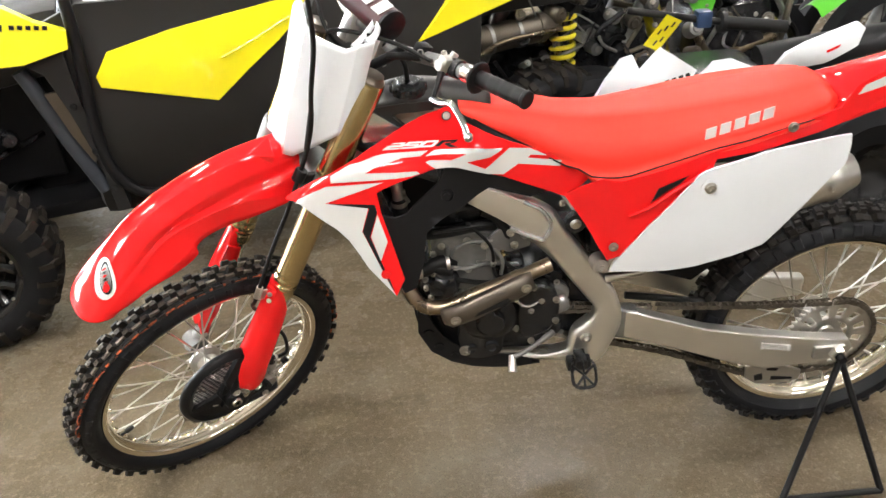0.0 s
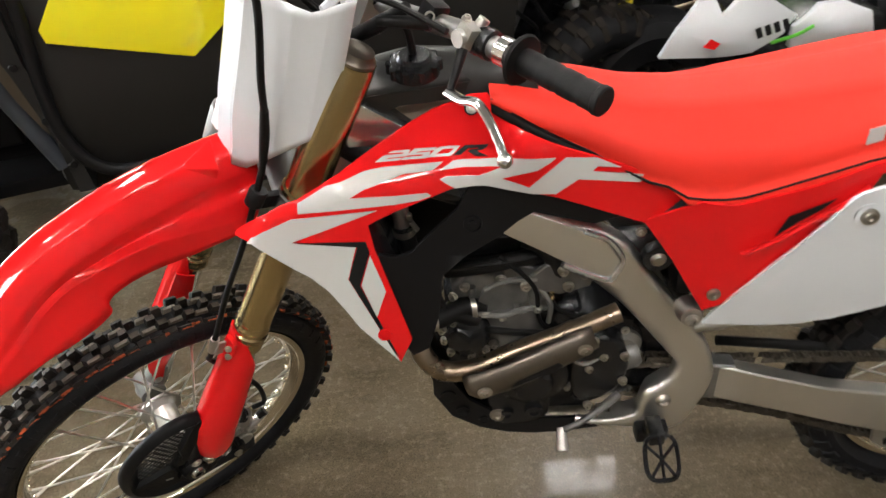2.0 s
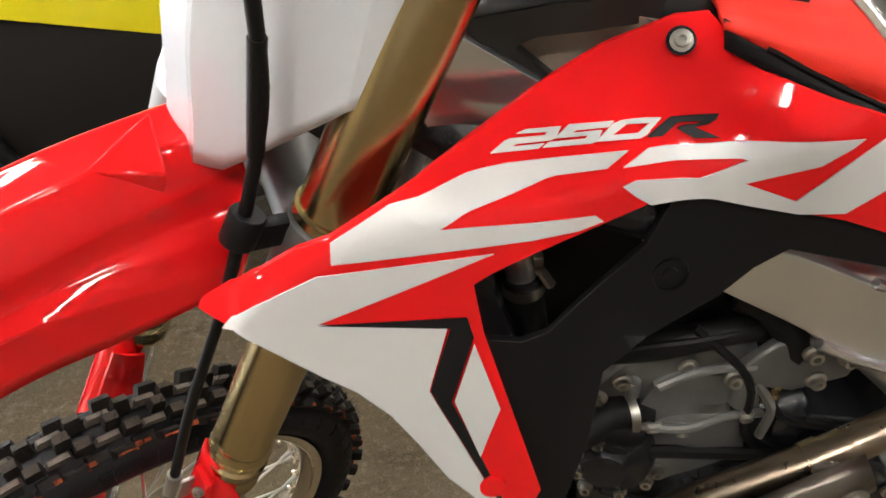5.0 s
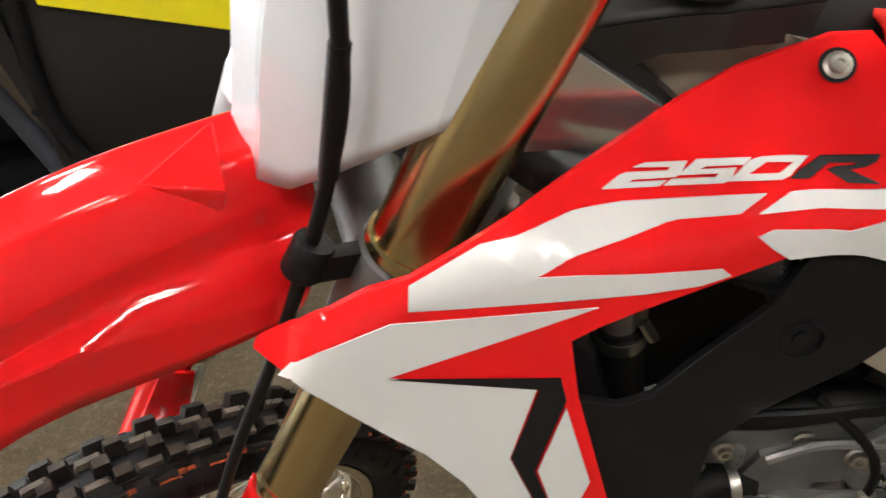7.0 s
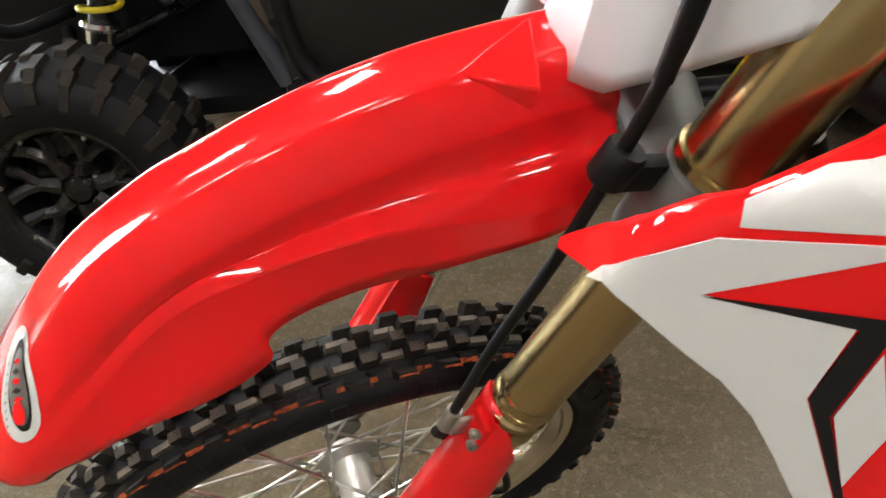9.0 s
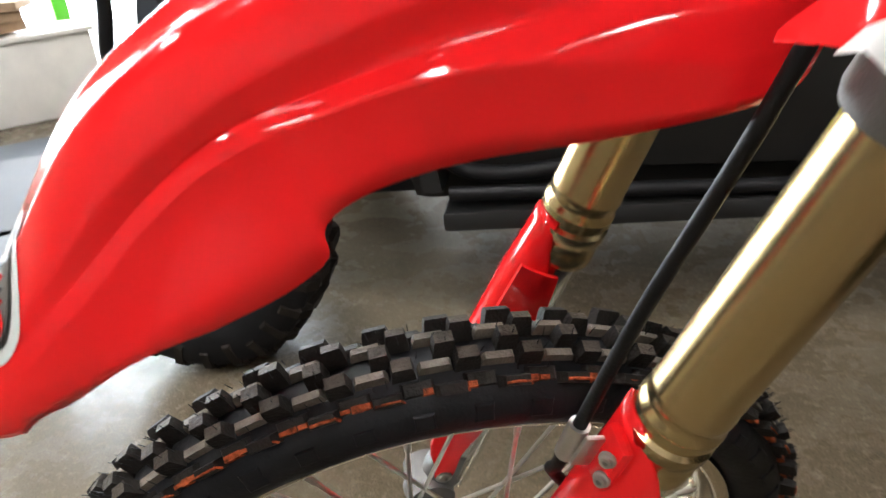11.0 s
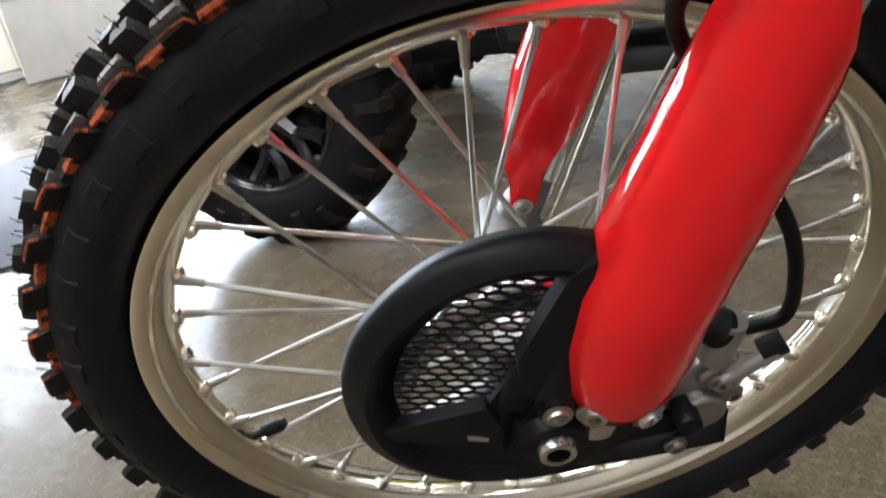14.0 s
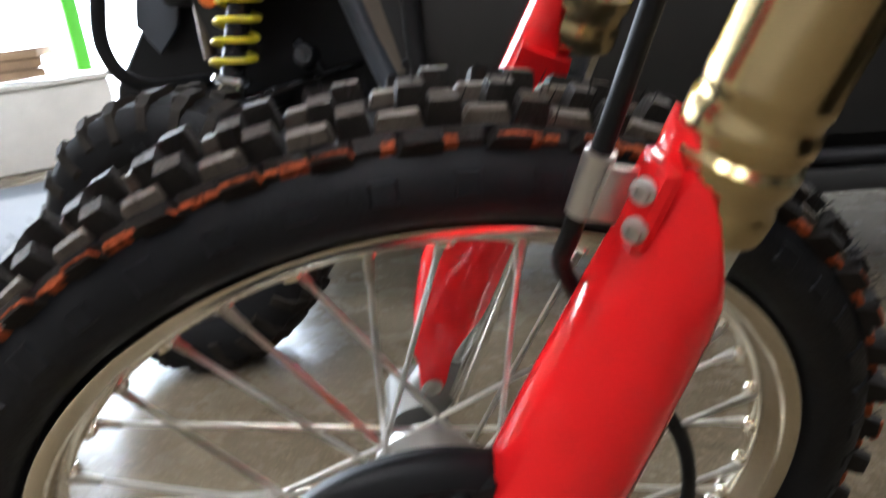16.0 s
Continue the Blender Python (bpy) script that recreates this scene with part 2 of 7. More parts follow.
def turned(profile, a, axis, seg=24, closed=False):
    """A body turned round an axis through a: profile rows are radius and distance along the axis."""
    q = Vector(axis).normalized().to_track_quat("Z", "Y").to_matrix()
    bm = bmesh.new()
    rings = []
    for r, h in profile:
        rings.append([bm.verts.new(Vector(a) + q @ Vector((r * math.cos(2 * math.pi * j / seg), r * math.sin(2 * math.pi * j / seg), h))) for j in range(seg)])
    k = len(rings)
    for i in range(k if closed else k - 1):
        u, v = rings[i], rings[(i + 1) % k]
        for j in range(seg):
            bm.faces.new((u[j], u[(j + 1) % seg], v[(j + 1) % seg], v[j]))
    if not closed:
        if profile[0][0] > 1e-4:
            bm.faces.new(rings[0])
        if profile[-1][0] > 1e-4:
            bm.faces.new(rings[-1])
        bmesh.ops.remove_doubles(bm, verts=bm.verts, dist=1e-6)
    return bm


def box(c, size, bevel=0.0, turn=None, seg=2):
    bm = bmesh.new()
    bmesh.ops.create_cube(bm, size=1.0)
    bm.transform(Matrix.Diagonal((*size, 1)))
    if bevel:
        bmesh.ops.bevel(bm, geom=list(bm.edges), offset=bevel, segments=seg, affect="EDGES", profile=0.6)
    if turn is not None:
        bm.transform(turn)
    bm.transform(Matrix.Translation(c))
    return bm


def plate(outline, y, thick=0.004, step=0.03, round_it=0, smooth_n=0):
    """A sheet cut to an outline of x and z, bent to y(x, z), thick towards +y."""
    if smooth_n:
        outline = [(v.x, v.z) for v in spline([(a, 0, b) for a, b in outline], smooth_n, True)]
    f = y if callable(y) else (lambda a, b: y)
    bm = bmesh.new()
    bm.faces.new([bm.verts.new((a, 0, b)) for a, b in outline])
    bm.normal_update()
    bmesh.ops.triangulate(bm, faces=bm.faces)
    if callable(y):
        xs, zs = [a for a, _ in outline], [b for _, b in outline]
        for axis, lo, hi in ((0, min(xs), max(xs)), (2, min(zs), max(zs))):
            k = int((hi - lo) / step)
            for i in range(1, k + 1):
                co, no = [0, 0, 0], [0, 0, 0]
                co[axis], no[axis] = lo + (hi - lo) * i / (k + 1), 1
                bmesh.ops.bisect_plane(bm, geom=list(bm.verts) + list(bm.edges) + list(bm.faces), plane_co=co, plane_no=no, dist=1e-5)
    for v in bm.verts:
        v.co.y = f(v.co.x, v.co.z)
    got = bmesh.ops.extrude_face_region(bm, geom=list(bm.faces))
    for v in got["geom"]:
        if isinstance(v, bmesh.types.BMVert):
            v.co.y += thick
    return bm


def grid(rows):
    """A sheet through rows of points."""
    bm = bmesh.new()
    vs = [[bm.verts.new(p) for p in row] for row in rows]
    for a, b in zip(vs, vs[1:]):
        for i in range(len(a) - 1):
            bm.faces.new((a[i], a[i + 1], b[i + 1], b[i]))
    return bm


def bolt(a, axis, r=0.007, h=0.005):
    """A flanged bolt head with a socket."""
    return turned([(0, 0), (r * 1.35, 0), (r * 1.35, h * 0.35), (r, h * 0.5), (r * 0.9, h), (r * 0.5, h), (r * 0.45, h * 0.4), (0, h * 0.4)], a, axis, 14)


def lerp(x, table):
    """A value read from rows of x and value."""
    for (a, u), (b, v) in zip(table, table[1:]):
        if x <= b:
            t = min(1, max(0, (x - a) / (b - a)))
            return u + (v - u) * t
    return table[-1][1]


# The bike leans on its stand; the front end is steered to its left.
BIKE = pose(0.0484, 0.0634, 0.0, 5.92)
FORK = Matrix(((0.7052, -0.541, 0.4582, 0.0096), (0.643, 0.7604, -0.0917, -0.0036), (-0.2989, 0.3593, 0.8841, 0.322), (0, 0, 0, 1)))

# ---- the showroom ----
X0, X1, Y0, Y1 = -4.8, 6.5, -4.5, 6.0
tagged(part("floor", box(((X0 + X1) / 2 - 4, 0.75, -0.1), (X1 - X0 + 12, 14.5, 0.2)), FLOOR), "polished speckled grey-brown concrete showroom floor", "floor", kind="structure")
tagged(part("ceiling", box(((X0 + X1) / 2, (Y0 + Y1) / 2, CEILING + 0.16), (X1 - X0 + 0.4, Y1 - Y0 + 0.4, 0.2)), CEIL), "plain dim painted showroom ceiling", "ceiling", kind="structure")
for nm, c, s in (("wall_north", ((X0 + X1) / 2, Y1 + 0.1, CEILING / 2), (X1 - X0 + 0.4, 0.2, CEILING)),
                 ("wall_south", ((X0 + X1) / 2, Y0 - 0.1, CEILING / 2), (X1 - X0 + 0.4, 0.2, CEILING)),
                 ("wall_east", (X1 + 0.1, (Y0 + Y1) / 2, CEILING / 2), (0.2, Y1 - Y0, CEILING))):
    tagged(part(nm, box(c, s), WALL), "plain painted showroom wall", "wall", kind="structure")
# the west wall has a wide glazed door opening
DOOR0, DOOR1, DOORH = 2.75, 5.6, 2.9
WIN0, WIN1, WINZ0, WINZ1 = 0.5, 2.2, 0.4, 2.5
wall = box((X0 - 0.1, (Y0 + WIN0) / 2, CEILING / 2), (0.2, WIN0 - Y0, CEILING))
join(wall, box((X0 - 0.1, (WIN1 + DOOR0) / 2, CEILING / 2), (0.2, DOOR0 - WIN1, CEILING)))
join(wall, box((X0 - 0.1, (WIN0 + WIN1) / 2, WINZ0 / 2), (0.2, WIN1 - WIN0, WINZ0)))
join(wall, box((X0 - 0.1, (WIN0 + WIN1) / 2, (WINZ1 + CEILING) / 2), (0.2, WIN1 - WIN0, CEILING - WINZ1)))
join(wall, box((X0 - 0.1, (DOOR1 + Y1) / 2, CEILING / 2), (0.2, Y1 - DOOR1, CEILING)))
join(wall, box((X0 - 0.1, (DOOR0 + DOOR1) / 2, (DOORH + CEILING) / 2), (0.2, DOOR1 - DOOR0, CEILING - DOORH)))
tagged(part("wall_west", wall, CREAM), "cream panelled wall with a wide daylit doorway", "wall", kind="structure")
for y in (2.42, 2.6):
    tagged(part("trim", box((X0 + 0.012, y, 0.5), (0.024, 0.05, 1.0), 0.004), CREAM), "cream vertical batten on the wall", "trim", kind="structure")
win = box((X0 - 0.1, WIN0 + 0.025, (WINZ0 + WINZ1) / 2), (0.08, 0.05, WINZ1 - WINZ0))
for y in (WIN1 - 0.025, WIN0 + 0.45, WIN0 + 0.9, WIN0 + 1.3):
    join(win, box((X0 - 0.1, y, (WINZ0 + WINZ1) / 2), (0.08, 0.05, WINZ1 - WINZ0)))
for z in (WINZ0 + 0.025, 1.1, 1.75, WINZ1 - 0.025):
    join(win, box((X0 - 0.1, (WIN0 + WIN1) / 2, z), (0.07, WIN1 - WIN0 - 0.1, 0.05)))
tagged(part("window_1", win, OFFWHITE), "off-white framed window with bright daylight", "window", kind="structure")
tagged(part("door_1", box((X0 + 0.02, 3.62, 1.45), (0.14, 0.13, 2.9), 0.01), GREEN), "bright green painted upright of the open doorway", "door", kind="structure")
tagged(part("backdrop", box((X0 - 3.4, 2.2, 1.9), (0.05, 14.0, 4.2)), DAY), "overexposed daylight outside the open doorway", "backdrop", kind="structure")

sun = new("sun", bpy.data.lights.new("sun", "SUN"))
sun.data.energy, sun.data.angle, sun.data.color = 5.0, radians(0.6), (1.0, 0.96, 0.9)
sun.matrix_world = look((-6, 5, 4), (-1.6, 1.4, 0))
doorlight = new("doorway_daylight", bpy.data.lights.new("doorway_daylight", "AREA"))
doorlight.data.shape, doorlight.data.size, doorlight.data.size_y, doorlight.data.energy = "RECTANGLE", 2.7, 2.7, 480
doorlight.data.color = (0.87, 0.94, 1.0)
doorlight.matrix_world = look((X0 + 0.05, 4.2, 1.45), (0, 3.0, 1.0))


def ceiling_lamp(x, y, w, d):
    t = thing("ceiling_lamp", (x, y, CEILING), "glowing rectangular white ceiling lamp in a thin frame", "lamp", "ceiling lamps")
    f = box((x, y, CEILING + 0.03), (w + 0.06, d + 0.06, 0.06), 0.006)
    part("frame", f, OFFWHITE, t)
    part("diffuser", box((x, y, CEILING - 0.008), (w, d, 0.014), 0.004), LAMP, t, "glowing milky diffuser")
    return t


first = ceiling_lamp(1.37, 2.95, 0.54, 0.29)
# the other lamps are unseen, added overhead to light the rest of the room
for lx, ly in ((3.6, 4.75), (-0.7, 4.75), (-2.8, 4.75), (-2.6, 0.1), (-0.6, 0.1), (3.4, 0.1), (-2.6, -2.6), (-0.6, -2.6), (1.4, -2.6), (3.4, -2.6)):
    copy_thing(first, pose(lx, ly, CEILING))

# ---- knobbly tyres and wheels ----


def tyre_profile(r_rim, r_out, half, w_rim):
    """A closed section of radius and side, from bead to bead and back inside."""
    h = r_out - r_rim
    outer = [(r_rim - 0.006, -w_rim + 0.005), (r_rim + 0.004, -w_rim + 0.001), (r_rim + 0.14 * h, -w_rim - 0.008), (r_rim + 0.30 * h, -half * 0.92), (r_rim + 0.48 * h, -half), (r_rim + 0.66 * h, -half * 0.95),
             (r_rim + 0.80 * h, -half * 0.81), (r_rim + 0.90 * h, -half * 0.60), (r_rim + 0.97 * h, -half * 0.34), (r_out, 0.0)]
    return outer + [(r, -y) for r, y in reversed(outer[:-1])] + [(r_rim - 0.012, 0.0)]


def block(a, r, y, tilt, dy, da, h, off=0.0):
    """A tread block at angle a: its base on radius r at side y, tilted, dy wide, da long, h high, off to the side."""
    bm = bmesh.new()
    rows = []
    for k, g in ((-0.35, 1.22), (0.75, 1.06), (1.0, 0.94)):
        ring = []
        for u, v in ((-1, -1), (1, -1), (1, 1), (-1, 1)):
            ring.append(bm.verts.new((u * da * g / 2, off + v * dy * g / 2, k * h)))
        rows.append(ring)
    for p, q in zip(rows, rows[1:]):
        for j in range(4):
            bm.faces.new((p[j], p[(j + 1) % 4], q[(j + 1) % 4], q[j]))
    bm.faces.new(rows[-1])
    m = Matrix.Rotation(-a, 4, "Y") @ Matrix.Translation((r, y, 0)) @ Matrix(((0, 0, 1, 0), (0, 1, 0, 0), (-1, 0, 0, 0), (0, 0, 0, 1))) @ Matrix.Rotation(tilt, 4, "X")
    bm.transform(m)
    return bm


def merged(parts):
    """Many small bodies as one mesh, quickly."""
    vs, fs = [], []
    for bm in parts:
        off = len(vs)
        bm.verts.index_update()
        vs += [v.co.copy() for v in bm.verts]
        fs += [[off + v.index for v in f.verts] for f in bm.faces]
        bm.free()
    me = bpy.data.meshes.new("tmp")
    me.from_pydata(vs, [], fs)
    bm = bmesh.new()
    bm.from_mesh(me)
    bpy.data.meshes.remove(me)
    return bm


def moto_wheel(name, parent, xf, r_rim, r_tyre, half, w_rim, pitches, spokes_n, wide, phase=0.0, mark=False):
    """A spoked motocross wheel round its y axis: tyre with tread, rim, hub, spokes and nipples."""
    w = thing(name, tuple(xf.translation), "", "") if parent is None else part(name, turned([(0.017, -0.055), (0.02, -0.05), (0.038, -0.046), (0.041, -0.036), (0.026, -0.028), (0.024, 0), (0.026, 0.028), (0.041, 0.036), (0.038, 0.046), (0.02, 0.05), (0.017, 0.055)], (0, 0, 0), (0, 1, 0), 28), ALU, parent, "spoked wheel on a cast aluminium hub", xf)
    tyre = part("tyre", turned([(r, y) for r, y in tyre_profile(r_rim, r_tyre, half, w_rim)], (0, 0, 0), (0, 1, 0), 120, True), TYRE, w, "black knobbly off-road tyre", xf)
    rng = random.Random(7)
    blocks, lugs, ramps = [], [], []
    step = 2 * math.pi / pitches

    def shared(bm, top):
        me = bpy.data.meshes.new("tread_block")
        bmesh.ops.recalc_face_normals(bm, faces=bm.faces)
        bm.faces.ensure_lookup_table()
        # the top face gets the second, paler material to imitate overhead light
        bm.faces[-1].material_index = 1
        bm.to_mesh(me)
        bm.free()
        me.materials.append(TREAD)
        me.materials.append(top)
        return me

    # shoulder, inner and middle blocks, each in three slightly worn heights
    shapes = [[shared(block(at, r_tyre - low, side * half, tilt, across, length + worn * 0.5, height + worn), TREAD if side < -0.5 else LIT_TOP) for worn in (-0.0011, 0.0, 0.0010)]
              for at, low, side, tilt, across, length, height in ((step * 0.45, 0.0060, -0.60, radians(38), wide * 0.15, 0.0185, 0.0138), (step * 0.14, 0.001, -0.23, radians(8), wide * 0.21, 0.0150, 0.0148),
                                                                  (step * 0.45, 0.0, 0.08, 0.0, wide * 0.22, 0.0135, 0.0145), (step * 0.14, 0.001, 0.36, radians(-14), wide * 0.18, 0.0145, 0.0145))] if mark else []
    for i in range(pitches):
        a = 2 * math.pi * i / pitches + phase
        da = 2 * math.pi / pitches
        j = lambda: rng.uniform(-0.0012, 0.0012)
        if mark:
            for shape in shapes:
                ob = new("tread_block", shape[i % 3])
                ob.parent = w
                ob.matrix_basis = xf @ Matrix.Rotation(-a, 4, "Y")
        for s in (-1, 1):
            # shoulder block with a second one beside it, a low ramp between the shoulder blocks, and a shield on the sidewall
            if mark:
                lugs.append(block(a + da * 0.95, r_tyre - 0.0205, s * half * 0.935, s * -radians(66), 0.012 + 3 * j(), 0.014 + 2 * j(), 0.0014 + 0.4 * j()))
                blocks.append(block(a + da * 0.97, r_tyre - 0.006, s * half * 0.51, s * -radians(30), wide * 0.20, 0.020, 0.0058 + j()))
                ramps.append(block(a + da * 0.64, r_tyre - 0.001, s * half * (0.24 if s < 0 else 0.34), s * -radians(8), wide * 0.13, 0.0205, 0.0068 + j()))
                if s > 0:
                    blocks.append(block(a + da * 0.45, r_tyre - 0.0055, half * 0.53, -radians(35), wide * 0.22, 0.0185 + j(), 0.0150 + j()))
                continue
            blocks.append(block(a, r_tyre - 0.0055, s * half * 0.51, s * -radians(35), wide * 0.26, 0.0185 + j(), 0.0168 + j()))
            blocks.append(block(a + da * 0.06, r_tyre - 0.001, s * half * 0.20, s * -radians(8), wide * 0.20, 0.0165 + j(), 0.0138 + j()))
            blocks.append(block(a + da * 0.52, r_tyre - 0.006, s * half * 0.51, s * -radians(30), wide * 0.18, 0.020, 0.0052 + j()))
            lugs.append(block(a + da * 0.04, r_tyre - 0.0215, s * half * 0.915, s * -radians(66), 0.024, 0.0185, 0.0030))
        if mark:
            continue
        blocks.append(block(a + da * 0.5, r_tyre, half * 0.10, 0.0, wide * 0.30, 0.015, 0.0135 + j()))
        blocks.append(block(a + da * 0.56, r_tyre - 0.001, -half * 0.16, radians(4), wide * 0.14, 0.014, 0.012 + j()))
    hairs = []
    for i in range(pitches * 2):
        a = math.pi * i / pitches + phase
        for y in (-0.55, -0.25, 0.0, 0.25, 0.55):
            for off in (-0.012, 0.012):
                if rng.random() < 0.5:
                    a1 = a + off + rng.uniform(-0.004, 0.004)
                    rr = r_tyre + 0.0115 - 0.010 * y * y * 2
                    yy = y * half + rng.uniform(-0.003, 0.003)
                    hairs.append(rod((rr * math.cos(a1), yy, rr * math.sin(a1)), ((rr + 0.008) * math.cos(a1 + rng.uniform(-0.004, 0.004)), yy + rng.uniform(-0.002, 0.002), (rr + 0.008) * math.sin(a1)), 0.0005, 0.0003, 3))
    tagged(part("moulding_hairs", merged(hairs), TYRE, w, "thin rubber moulding hairs", xf), kind="stuff")
    tagged(part("sidewall_relief", merged(lugs), TYRE, w, "low rubber lugs on the sidewall", xf, smooth=20), kind="stuff")
    tread = part("tread", merged(blocks), TREAD, w, "square rubber tread blocks", xf, smooth=20)
    tagged(tread, kind="stuff")
    if mark:
        tagged(part("tread_ramp", merged(ramps), LIT_BRIDGE, w, "low bridges between the tread blocks, painted pale as if catching light", xf, smooth=20), kind="stuff")
    # orange mould line that steps over the shoulder blocks
    if mark:
        strokes = []
        for i in range(int(pitches * 0.03), int(pitches * 0.56)):
            a0 = 2 * math.pi * i / pitches + phase
            da = 2 * math.pi / pitches
            if rng.random() < 0.93:
                pts = [((r_tyre + r) * math.cos(a0 + da * (f + 0.45)), -half * (y + rng.uniform(-0.005, 0.005)), (r_tyre + r) * math.sin(a0 + da * (f + 0.45))) for f, r, y in ((-0.25, -0.001, 0.79), (-0.20, 0.0038, 0.82), (0.0, 0.0043, 0.82), (0.19, 0.0040, 0.82))]
                strokes.append(sweep(pts, rng.uniform(0.0008, 0.0014), 6))
            for q in range(3):
                if rng.random() < 0.8:
                    strokes.append(block(a0 + da * (0.80 + 0.16 * q + rng.uniform(-0.02, 0.02)), r_tyre - 0.006, -half * 0.51, radians(30), rng.uniform(0.0028, 0.0052), 0.0070, 0.0072, -wide * 0.065))
        tagged(part("mould_line", merged(strokes), ORANGE, w, "worn orange mould line round the shoulder", xf), kind="stuff")
    # half of the rim: an outward lip, a flat flange, a groove and a rounded well
    face = [(0.0022, 1.0, 0.005), (-0.0005, 1.0, 0.0052), (-0.0085, 1.0, 0.0015), (-0.0095, 0.97, 0.0), (-0.0105, 0.86, 0.0), (-0.0125, 0.80, 0.0), (-0.0165, 0.62, 0.0), (-0.0205, 0.42, 0.0), (-0.0225, 0.22, 0.0)]
    back = [(0.0026, 1.0, 0.002), (-0.0005, 1.0, -0.003), (-0.008, 0.86, 0.0), (-0.013, 0.50, 0.0), (-0.019, 0.2, 0.0)]
    side = lambda rows, sgn: [(r_rim + d, sgn * (w_rim * f + e)) for d, f, e in rows]
    rim = side(back, -1) + [(r_rim - 0.0195, 0.0)] + side(back[::-1], 1) + side(face, 1) + [(r_rim - 0.0230, 0.0)] + side(face[::-1], -1)
    part("rim", turned(rim, (0, 0, 0), (0, 1, 0), 120, True), RIM_GOLD, w, "pale anodised aluminium rim", xf)
    rn = r_rim - 0.0222
    ball = part("nipple_seat", merged([turned([(0, -0.003), (0.0065, -0.002), (0.0075, 0.003), (0.004, 0.006), (0, 0.007)], Vector((rn * math.cos(a), 0, rn * math.sin(a))), (-math.cos(a), 0, -math.sin(a)), 10) for a in [2 * math.pi * (i + 0.5) / spokes_n for i in range(spokes_n)]]), RIM_GOLD, w, "raised dimples for the spokes", xf)
    tagged(ball, kind="stuff")
    for i in range(spokes_n):
        a = 2 * math.pi * (i + 0.5) / spokes_n
        s = -1 if i % 2 else 1
        lead = (1 if (i // 2) % 2 else -1) * 1.05
        e = Vector((rn * math.cos(a), s * 0.004, rn * math.sin(a)))
        h = Vector((0.037 * math.cos(a + lead), s * 0.040, 0.037 * math.sin(a + lead)))
        way = (h - e).normalized()
        part("spoke", rod(e, h, 0.0019, 0.0022, 6), SPOKE, w, "", xf)
        part("nipple", turned([(0, -0.001), (0.0036, 0), (0.0036, 0.009), (0.003, 0.013), (0.003, 0.02), (0, 0.0205)], e, way, 8), BOLT, w, "", xf)
    va = radians(222)
    part("valve", sweep([Vector((rr * math.cos(va), 0, rr * math.sin(va))) for rr in (rn + 0.002, rn - 0.012, rn - 0.012, rn - 0.028, rn - 0.033)], [0.004, 0.004, 0.0062, 0.0062, 0.004], 10), BLACK, w, "black valve cap", xf)
    return w

# ---- the motocross bike ----
bike = thing("motocross_bike", (0.7, 0.06, 0.0), "red and white motocross bike leaning on a side stand", "motorcycle")


def moved(bm, x, y, z):
    bm.transform(Matrix.Translation((x, y, z)))
    return bm


def bpart(name, bm, material, parent=None, label="", **kw):
    return part(name, bm, material, parent or bike, label, BIKE, **kw)


def fpart(name, bm, material, parent=None, label="", **kw):
    return part(name, bm, material, parent or bike, label, FORK, **kw)


front_wheel = moto_wheel("front_wheel", bike, FORK @ Matrix.Rotation(radians(2), 4, "Y"), 0.279, 0.338, 0.041, 0.021, 48, 36, 0.046, mark=True)
rear_xf = BIKE @ pose(1.472, -0.05, 0.333)
rear_wheel = moto_wheel("rear_wheel", bike, rear_xf, 0.254, 0.322, 0.055, 0.025, 42, 32, 0.06, 0.05)


def shroud_crest(x):
    """The height at which the side of the tank cover folds over towards the tank."""
    return lerp(x, [(0.25, 0.856), (0.262, 0.873), (0.272, 0.887), (0.285, 0.904), (0.30, 0.917), (0.33, 0.930), (0.345, 0.936), (0.40, 0.942), (0.43, 0.934), (0.60, 0.934), (0.70, 0.955)])


def shroud_y(x, z):
    """The side face of the tank cover: it narrows to the knees, and leans in over the tank."""
    y = min(-0.199 + 0.23 * (x - 0.344) + 0.16 * (z - 0.93), -0.148)
    over = z - shroud_crest(x)
    over = 0.5 * (over + math.sqrt(over * over + 0.000036))
    return y + 1.1 * over * min(1.0, max(0.0, (0.70 - x) / 0.08))


# radiator shroud
shroud = bpart("radiator_shroud", plate([(0.2539, 0.8952), (0.2545, 0.8969), (0.2575, 0.8997), (0.2641, 0.9051), (0.2799, 0.9167), (0.2957, 0.9255), (0.3103, 0.9313), (0.3244, 0.9365), (0.3445, 0.9410), (0.3815, 0.9525), (0.405, 0.960), (0.4294, 0.9655), (0.4496, 0.9719), (0.4894, 0.984), (0.5313, 0.9939), (0.56, 0.9995), (0.575, 1.0025), (0.597, 1.0022), (0.6087, 0.9899), (0.62, 0.9767), (0.6393, 0.9716), (0.6806, 0.9600), (0.715, 0.946),
    (0.76, 0.926), (0.83, 0.892), (0.865, 0.876), (0.835, 0.845), (0.805, 0.82), (0.742, 0.850), (0.68, 0.879), (0.625, 0.897), (0.57, 0.913), (0.543, 0.915), (0.512, 0.909), (0.466, 0.900), (0.440, 0.894), (0.427, 0.889), (0.431, 0.85),
    (0.446, 0.78), (0.4647, 0.6925), (0.4447, 0.658), (0.4182, 0.70), (0.396, 0.735), (0.380, 0.772), (0.364, 0.805), (0.345, 0.832), (0.3259, 0.8516), (0.3090, 0.8701), (0.2951, 0.8855), (0.2812, 0.8994), (0.2699, 0.8983), (0.2612, 0.8963), (0.2540, 0.8947)], shroud_y, 0.004, 0.008), RED, None, "glossy red radiator shroud", bevel=0.0018)


